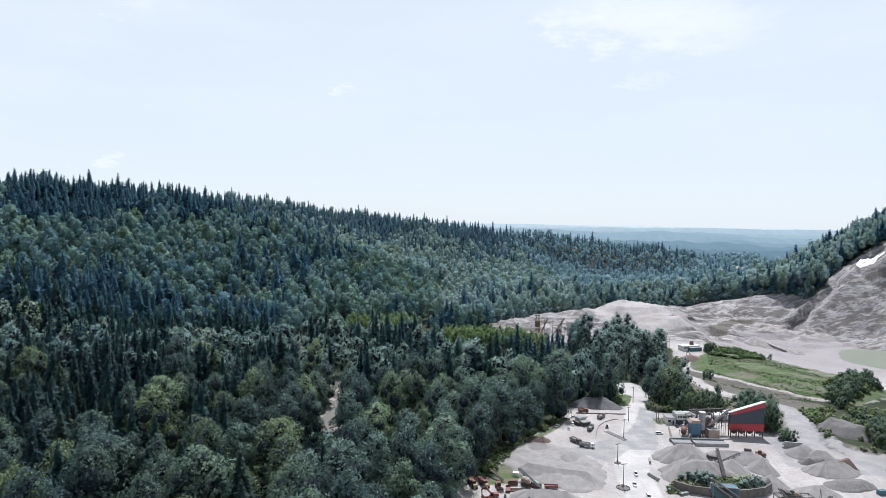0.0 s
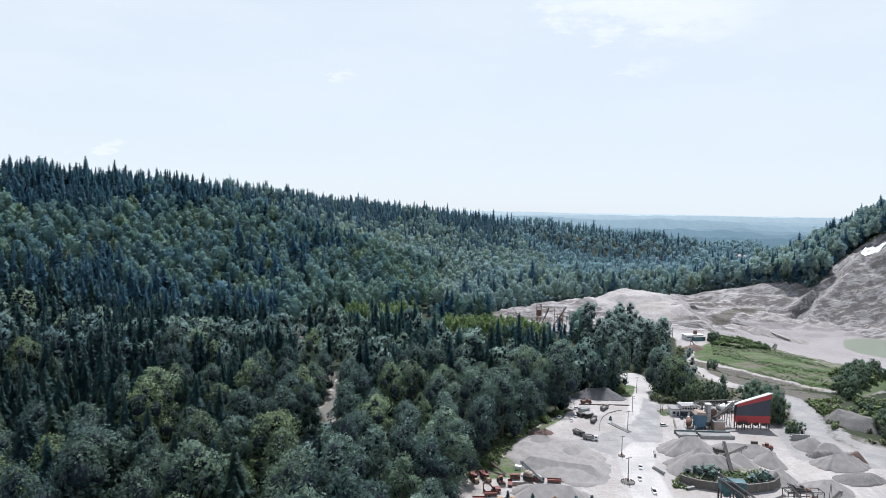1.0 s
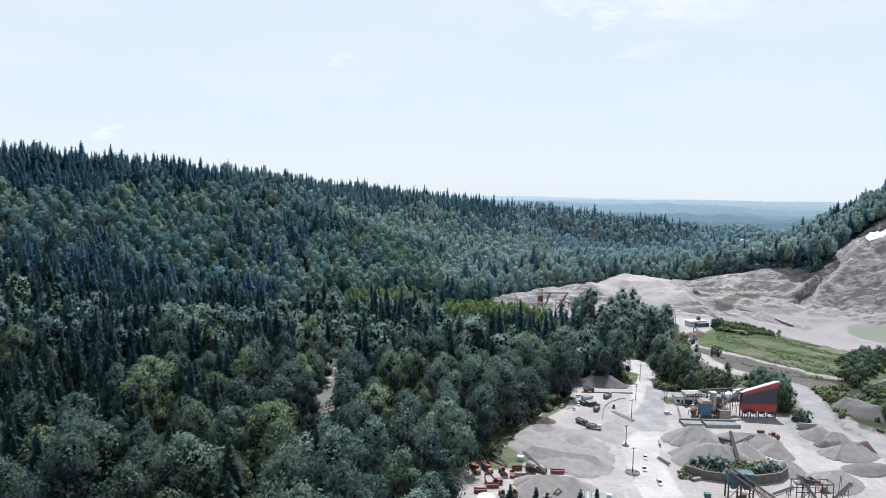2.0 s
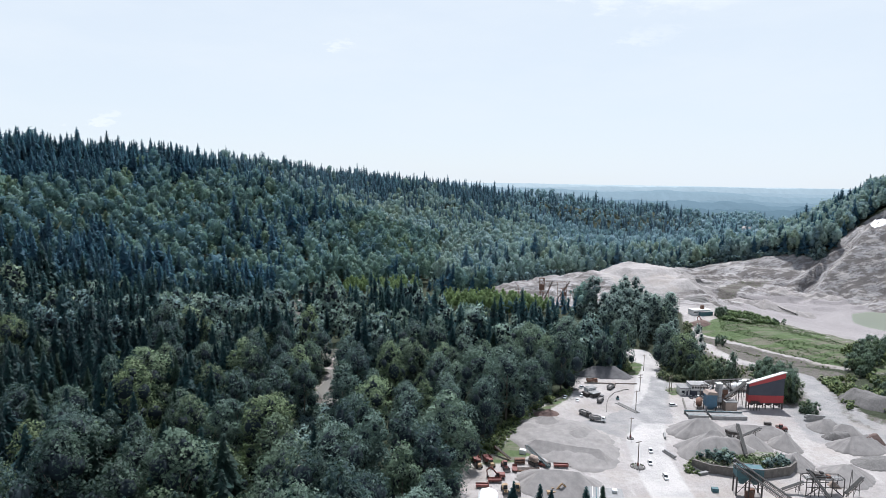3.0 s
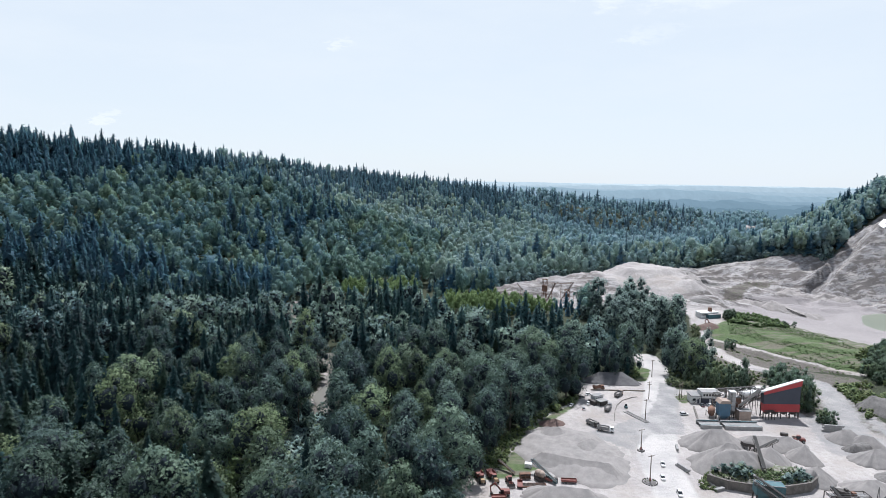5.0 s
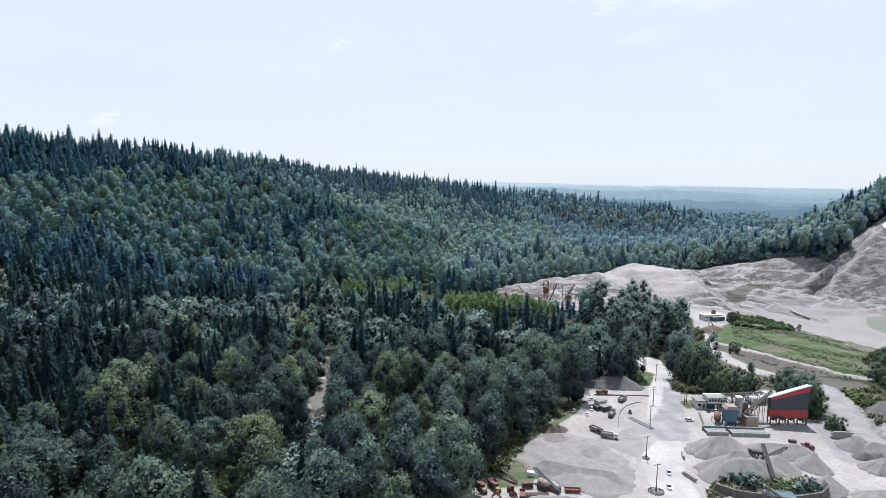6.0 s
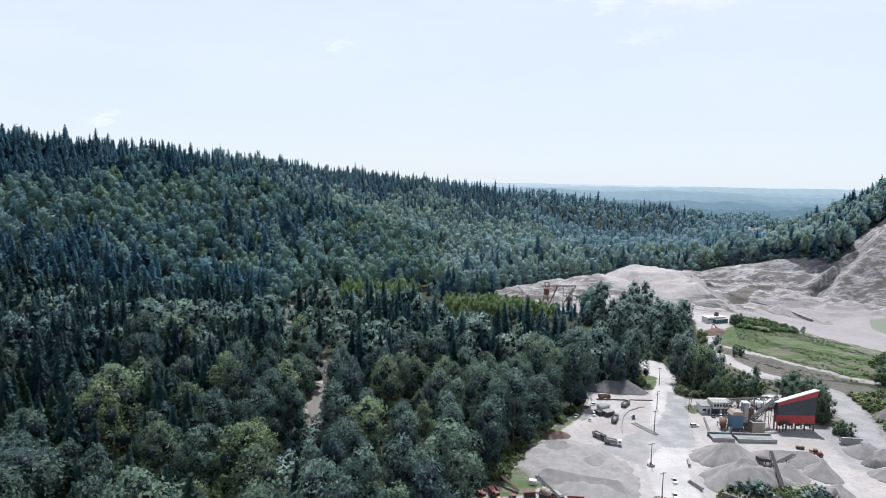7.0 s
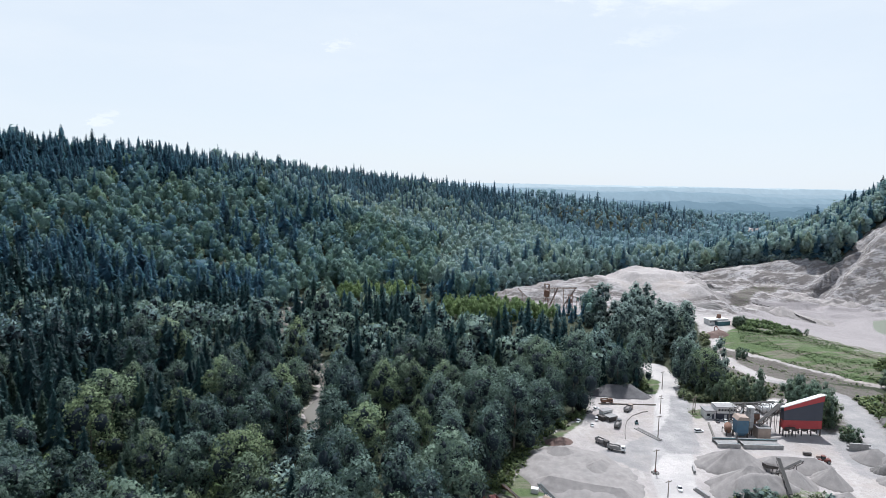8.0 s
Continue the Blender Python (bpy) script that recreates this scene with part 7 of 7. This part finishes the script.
def tower(x, y, high, label):
    z = gz(x, y)
    root = thing("screening_tower", x, y, z, 10, label, "industrial tower")
    bars = []
    for px in (-1.6, 1.6):
        for py in (-1.6, 1.6):
            bars.append(((px, py, -0.4), (px, py, high)))
    for k in range(1, 4):
        q = high * k / 3
        bars += [((-1.6, -1.6, q), (1.6, -1.6, q)), ((-1.6, 1.6, q), (1.6, 1.6, q)), ((-1.6, -1.6, q), (-1.6, 1.6, q)), ((1.6, -1.6, q), (1.6, 1.6, q)), ((-1.6, -1.6, q - high / 3), (1.6, -1.6, q))]
    part("framework", rods(bars, 0.2), M_RUST, root)
    part("bin", box(-1.7, 1.7, -1.7, 1.7, high * 0.45, high * 0.72, (0, 0, 0, 0), 0.1), M_RUST, root)


tower(84.3, 525, 18.5 - gz(84.3, 525), "rusty steel screening tower before the sand mound")
tower(102, 521.5, 10.5 - gz(102, 521.5), "squat rusty screening tower before the sand mound")
for px, py in ((135.6, 523), (126, 521)):
    power_pole(px, py, 9.5, "wooden pole at the foot of the sand mound")
conveyor((300, 566, gz(300, 566) + 0.5), (283, 590, gz(283, 590) + 3.2), "dark field conveyor lying on the pit floor", 1.4, 0.9, 2, M_DARK)
conveyor((316, 548, gz(316, 548) + 0.4), (301, 565, gz(301, 565) + 1.4), "dark field conveyor lying on the pit floor", 1.4, 0.7, 0, M_DARK)


for k in range(18):
    px, py = 222 + (k * 53) % 150 + 4 * (k % 3), 540 + (k * 37) % 116
    heap("sand_mound", px, py, 2.2 + (k * 7 % 5) * 0.6, 6.5 + (k % 4) * 1.5, "low dug heap of pale sand on the pit floor", M_SAND if k % 3 else M_ROCK, 60 + k, (10 - (k * 5) % 20, 3 - (k % 7)), 0.85, 0.9)


def water_sheet(name, outline, z, material, label):
    bm = bmesh.new()
    bm.faces.new([bm.verts.new((x, y, z)) for x, y in outline])
    bmesh.ops.triangulate(bm, faces=bm.faces)
    me = bpy.data.meshes.new(name)
    bm.to_mesh(me)
    bm.free()
    me.materials.append(material)
    tagged(new(name, me), label, "water", kind="structure")


water_sheet("water_pond", [(400 + (x - 400) * 1.25, 522 + (y - 522) * 1.25) for x, y in POND], -14.7, M_POND, "still silty green pond on the pit floor")
wide = 2.8
left = [(x - wide, y) for x, y in CREEK]
right = [(x + wide, y) for x, y in CREEK[::-1]]
water_sheet("water_creek", left + right, -1.9, M_CREEK, "shallow stony creek between the trees")


def tarp(x, y):
    z = gz(x, y)
    xs, ys = np.linspace(x - 9, x + 34, 22), np.linspace(y - 4, y + 9, 8)
    me, _, _ = sheet("tarpaulin", xs, ys, lambda a, b: ground(a, b) + 0.6 + 0.5 * fbm(a, b, 5, 2, 77), M_TARP)
    tagged(new("tarpaulin", me), "white plastic sheeting over the top of the quarry face", "tarpaulin")


tarp(456, 668)
for k, (px, py, w) in enumerate(((560, 1180, 26), (596, 1219, 30), (540, 1160, 16), (500, 1075, 14), (466, 1010, 12))):
    h = thing("far_building", px, py, gz(px, py), 20 * k, "pale building among trees in the far valley", "building", "far buildings")
    part("wall", box(-w / 2, w / 2, -6, 6, -2, 14), M_WHITE, h)
    part("roof", prism([(-w / 2 - 0.5, 14), (w / 2 + 0.5, 14), (0, 17)], -6.5, 6.5), M_STEEL, h)

for k, (px, py, w) in enumerate(((640, 2330, 40), (560, 2360, 26), (760, 2300, 34), (985, 2350, 22), (1060, 2330, 30), (1130, 2290, 20))):
    far = thing("far_shed", px, py, float(RANGES[3][1](np.array([px]), np.array([py]))[0]) + 6 if py > RANGES[3][0] else float(RANGES[2][1](np.array([px]), np.array([py]))[0]), 8 * k, "long pale shed in the distant town", "building", "sheds of the distant town")
    part("wall", box(-w / 2, w / 2, -8, 8, -6, 7), M_WHITE, far)
    part("roof", prism([(-w / 2 - 0.5, 7), (w / 2 + 0.5, 7), (w / 2, 9), (-w / 2, 9)], -8.5, 8.5), M_WHITE, far)

for k, (px, py, tall) in enumerate(((27.4, 172, 0.74), (30.2, 170.5, 0.71), (20.4, 172.5, 0.75), (39.8, 172, 0.72), (44.6, 173, 0.71))):
    t = copy_thing(made_trees[True, k % 4], Matrix.Identity(4))
    t.matrix_basis = Matrix.LocRotScale((px, py, gz(px, py) - 0.3), Euler((0, 0, k)), (0.8, 0.8, tall))


# ---- bushes and small trees ----
SMALL = [broad_crown(900 + k, 700, 0.34, 9.0, 2.9, 0.05, 9, 1, 0.95, 0.7) for k in range(4)]
BUSH = [broad_crown(950 + k, 44, 0.52, 2.7, 1.8, 0.02, 4, 1, 1.0, 0.8) for k in range(4)]
SCRUB = [broad_crown(980 + k, 22, 0.62, 2.4, 1.9, 0.02, 2, 1, 1.0, 1.0) for k in range(4)]
small_made = {}


def small_tree(x, y, tall, label, group, lift=0.0, spread=1.05):
    k = int(abs(x * 7 + y * 3)) % 4
    root = tagged(new("small_tree"), label, "tree", group)
    if ("crown", k) not in small_made:
        small_made["trunk", k] = quad_mesh("small_tree_trunk", *tube([(0, 0, -0.5), (0, 0, 4), (0.1, 0, 7.5)], [0.16, 0.11, 0.03], 6), M_BARK)
        small_made["crown", k] = quad_mesh("small_tree_crown", SMALL[k][0], SMALL[k][1], M_YOUNG, False, SMALL[k][2], M_INNER_Y, SMALL[k][3])
    for name in ("trunk", "crown"):
        new(name, small_made[name, k]).parent = root
    s = tall / 9.0
    root.matrix_basis = Matrix.LocRotScale((x, y, gz(x, y) - 0.1 + lift), Euler((0, 0, x * 3.7 + y)), (s * spread, s * spread, s))
    return root


rng = np.random.default_rng(77)


def grove(outline, step, lo, hi, label, group, spread=1.05):
    xs, ys = [p[0] for p in outline], [p[1] for p in outline]
    for px in np.arange(min(xs), max(xs), step):
        for py in np.arange(min(ys), max(ys), step):
            qx, qy = px + rng.uniform(-0.4, 0.4) * step, py + rng.uniform(-0.4, 0.4) * step
            if inside(np.array([qx]), np.array([qy]), outline, 0.5)[0] > 0.5:
                small_tree(qx, qy, rng.uniform(lo, hi), label, group, 0.0, spread)


grove([(155, 288), (156, 312), (164, 318), (171, 310), (168, 292), (162, 286)], 3.6, 10, 15, "bushy dark green tree in a clump beside the shed", "trees beside the shed", 0.78)
grove([(157, 272), (160, 282), (166, 283), (167, 274), (162, 270)], 3.0, 3, 5.5, "low dark bush above the block wall", "bushes above the wall")
grove([(120, 318), (124, 316), (148, 315.5), (160, 322), (156, 328), (118, 326)], 5.0, 5, 13, "slender young tree in a row behind the plant", "trees behind the plant", 0.72)
grove([(212, 322), (226, 327), (236, 334), (262, 352), (276, 382), (258, 378), (240, 356), (218, 336)], 5.4, 6, 10.5, "rounded dark green tree beside the green bank", "trees by the bank")
grove([(200, 300), (212, 306), (228, 318), (236, 300), (222, 286), (206, 288)], 6.0, 3, 6, "low green bush on the bank above the track", "bushes on the track bank")
grove([(198, 274), (206, 285), (222, 284), (222, 262), (206, 252), (198, 262)], 4.6, 6, 11, "leafy dark green tree on the spoil bank", "trees on the spoil bank")
grove([(170, 213), (176, 232), (196, 250), (206, 240), (196, 215)], 6.0, 4, 8, "bushy green tree at the yard edge", "trees at the yard edge")
grove([(169, 386), (176, 396), (182, 392), (176, 384)], 3.6, 4, 6, "round dark bush beside the dirt road", "bushes by the dirt road")
grove([(193, 442), (200, 452), (206, 448), (200, 440)], 3.8, 6, 8, "dark green tree beside the pit building", "trees by the pit building")
grove([(226, 430), (232, 446), (242, 440), (238, 428)], 4.6, 3, 5, "round green bush on top of the bank", "bushes on the bank")


def thicket(name, outline, step, lo, hi, label, keep=1.0, size=14.0, rows=False, leaf=None):
    """Many small bushes in an outline, in drifts or in rows."""
    xs, ys = [p[0] for p in outline], [p[1] for p in outline]
    gx, gy = np.meshgrid(np.arange(min(xs), max(xs), step), np.arange(min(ys), max(ys), step))
    x = (gx + rng.uniform(-0.5, 0.5, gx.shape) * step).reshape(-1)
    y = (gy + rng.uniform(-0.5, 0.5, gx.shape) * step).reshape(-1)
    m = (inside(x, y, outline, 0.5) > 0.5) & ((vnoise((0.82 * x + 0.56 * y) / 4.5, (0.56 * x - 0.82 * y) / 30, 5) if rows else vnoise(x / size, y / size, len(name))) < 2 * keep - 1) & (along(x, y, TRACK, 2.2, 0.5) < 0.5)
    if not m.any():
        return
    x, y = x[m], y[m]
    s = rng.uniform(lo, hi, len(x)) / 2.7
    woods(name, SCRUB if rows else BUSH, np.stack([x, y, ground(x, y) - 0.15], 1), s * rng.uniform(0.9, 1.4, len(x)) * (1.7 if rows else 1.0), s, np.clip(rng.normal(0.5, 0.3, len(x)), 0, 1), leaf or M_SHRUB_W, label, "shrubs")


thicket("bank_shrubs", [(180, 400), (196, 440), (206, 470), (222, 462), (246, 400), (252, 350), (232, 334), (214, 348), (190, 384)], 1.2, 0.22, 0.62, "rows of low green scrub on the bank", 0.55, 9, True, M_FRESH)
thicket("bank_end_shrubs", [(194, 436), (204, 462), (216, 484), (236, 478), (240, 440), (232, 428), (212, 424)], 2.2, 0.7, 3.0, "mixed green bushes at the end of the bank", 0.62, 8, False, M_FRESH)
thicket("bank_foot_shrubs", [(218, 346), (234, 362), (256, 380), (264, 352), (232, 334)], 2.4, 1.0, 3.2, "green bushes at the foot of the bank", 0.7, 9)
thicket("belt_shrubs", [(124, 350), (117, 331), (112, 318), (148, 316), (154, 330), (152, 362), (158, 384), (166, 412), (172, 436), (168, 430), (152, 384), (146, 340)], 2.3, 1.0, 3.4, "undergrowth along the edge of the tree belt", 0.75, 9, False, M_WEED)
thicket("verge_shrubs", [(150, 324), (152, 350), (150, 366), (157, 392), (162, 380), (160, 362), (166, 346), (180, 332), (176, 324)], 2.2, 0.4, 1.4, "patchy weeds and bushes beside the dirt road", 0.6, 7)
thicket("ditch_shrubs", [(166, 396), (172, 390), (208, 345), (214, 340), (206, 338), (188, 354), (170, 384)], 1.9, 0.25, 0.9, "patchy low scrub along the brown ditch", 0.6, 5, False)
thicket("island_weeds", ISLAND, 1.0, 0.3, 0.9, "pale dry weeds on the walled bank", 0.80, 5, False, M_WEED)
thicket("island_bushes", [(95, 221.5), (100, 220), (104, 221), (103, 228), (98, 230), (95, 227)], 1.9, 1.2, 3.0, "dark leafy bushes on the walled bank", 0.92, 8, False, M_BELT)
thicket("island_grass", [(103, 219), (108, 217), (119, 219.5), (124, 223), (118, 225.5), (110, 225), (104, 229)], 1.2, 0.4, 1.1, "olive green grass and herbs on the walled bank", 0.74, 4, False, M_FRESH)
thicket("island_shrubs", [(113, 217.6), (121, 218.6), (126, 223), (123, 226.5), (118.5, 223), (113.5, 220.5)], 1.6, 0.8, 2.4, "grey-green shrubs hanging over the retaining wall", 0.80, 6, False, M_BELT)
thicket("forest_edge_shrubs", [(8, 222), (20, 229), (30, 250), (42, 274), (57, 291), (66, 306), (60, 300), (50, 290), (36, 274), (24, 252), (14, 236)], 1.8, 0.7, 2.6, "bright green weeds and shrubs along the forest edge", 0.8, 9)
thicket("yard_end_shrubs", [(70, 330), (100, 332), (106, 345), (110, 356), (102, 352), (96, 338), (70, 336)], 2.0, 0.8, 2.4, "green shrubs at the end of the yard", 0.8, 9)
thicket("track_bank_shrubs", [(190, 300), (196, 322), (214, 326), (238, 318), (238, 290), (212, 284), (200, 290)], 2.3, 0.8, 3.2, "bright green weeds and bushes above the dirt track", 0.8, 9)
thicket("office_grass", [(109, 297), (116, 300), (117, 307), (110, 308)], 1.2, 0.25, 0.5, "low grass patch by the poles", 0.9, 9)
thicket("spoil_shrubs", [(182, 276), (190, 302), (202, 308), (210, 296), (204, 270), (192, 262)], 2.6, 0.8, 2.2, "scrub over the grey spoil heap", 0.55, 9)
thicket("pole_island_weeds", [(68.6, 220.6), (72.2, 220.6), (72.2, 224), (68.6, 224)], 0.8, 0.3, 0.6, "low weeds round the foot of the pole", 1.0, 9)
thicket("road_corner_shrubs", [(86, 219), (90, 226), (93, 229), (92, 220), (89, 217)], 1.4, 0.6, 1.6, "weeds at the corner of the retaining wall", 0.9, 9)
thicket("pit_edge_shrubs", [(40, 572), (98, 636), (178, 688), (262, 732), (318, 738), (345, 712), (410, 668), (420, 676), (350, 724), (322, 750), (258, 744), (172, 698), (92, 646), (34, 578)], 3.2, 2.0, 7.0, "young trees and shrubs along the rim of the pit", 0.95, 9, False, M_BROAD_F)
thicket("creek_bushes", [(-62, 232), (-40, 228), (-38, 262), (-44, 280), (-58, 276)], 2.0, 1.8, 4.0, "tall leafy bushes over the creek", 0.95, 9, False, M_BROAD_K)
for cx, cy, r in GLADES[:8]:
    thicket("glade_shrubs", [(cx - r - 3, cy - r - 3), (cx + r + 3, cy - r - 3), (cx + r + 3, cy + r + 3), (cx - r - 3, cy + r + 3)], 2.4, 2.0, 6.0, "bright green shrubs in a gap of the forest", 0.95, 9, False, M_FRESH)
for nm, poly in (("meadow_near", MEADOW_A), ("meadow_far", MEADOW_B)):
    gx, gy = np.meshgrid(np.arange(min(q[0] for q in poly), max(q[0] for q in poly), 5.2), np.arange(min(q[1] for q in poly), max(q[1] for q in poly), 5.2))
    gx, gy = (gx + rng.uniform(-2, 2, gx.shape)).reshape(-1), (gy + rng.uniform(-2, 2, gx.shape)).reshape(-1)
    ok = inside(gx, gy, poly, 0.5) > 0.5
    gx, gy = gx[ok], gy[ok]
    size = rng.uniform(0.38, 0.66, len(gx))
    woods(nm + "_young_trees", BROAD_FAR, np.stack([gx, gy, ground(gx, gy) - 0.3], 1), size * 0.8, size, np.clip(rng.normal(0.6, 0.25, len(gx)), 0, 1), M_FRESH, "bright yellow-green young trees in a forest clearing")


# ---- plan to metres: all but the vehicles and the things named below is drawn at 1 to SIZE ----
# drawn smaller to fit the camera's view
FITTED_NAMES = ("mixer_drum_unit", "storage_tent", "scrap_rack", "weigh_house", "container")
TRUE = ("car", "dump truck", "loader", "wheel loader", "excavator", "trailer")
for ob in list(scene.objects):
    if ob.parent is None and ob.type in ("MESH", "EMPTY"):
        own = Matrix.Scale(1 / SIZE, 4) if ob.get("category", "") in TRUE or ob.name.split(".")[0] in FITTED_NAMES else Matrix.Identity(4)
        ob.matrix_basis = Matrix.Scale(SIZE, 4) @ ob.matrix_basis @ own
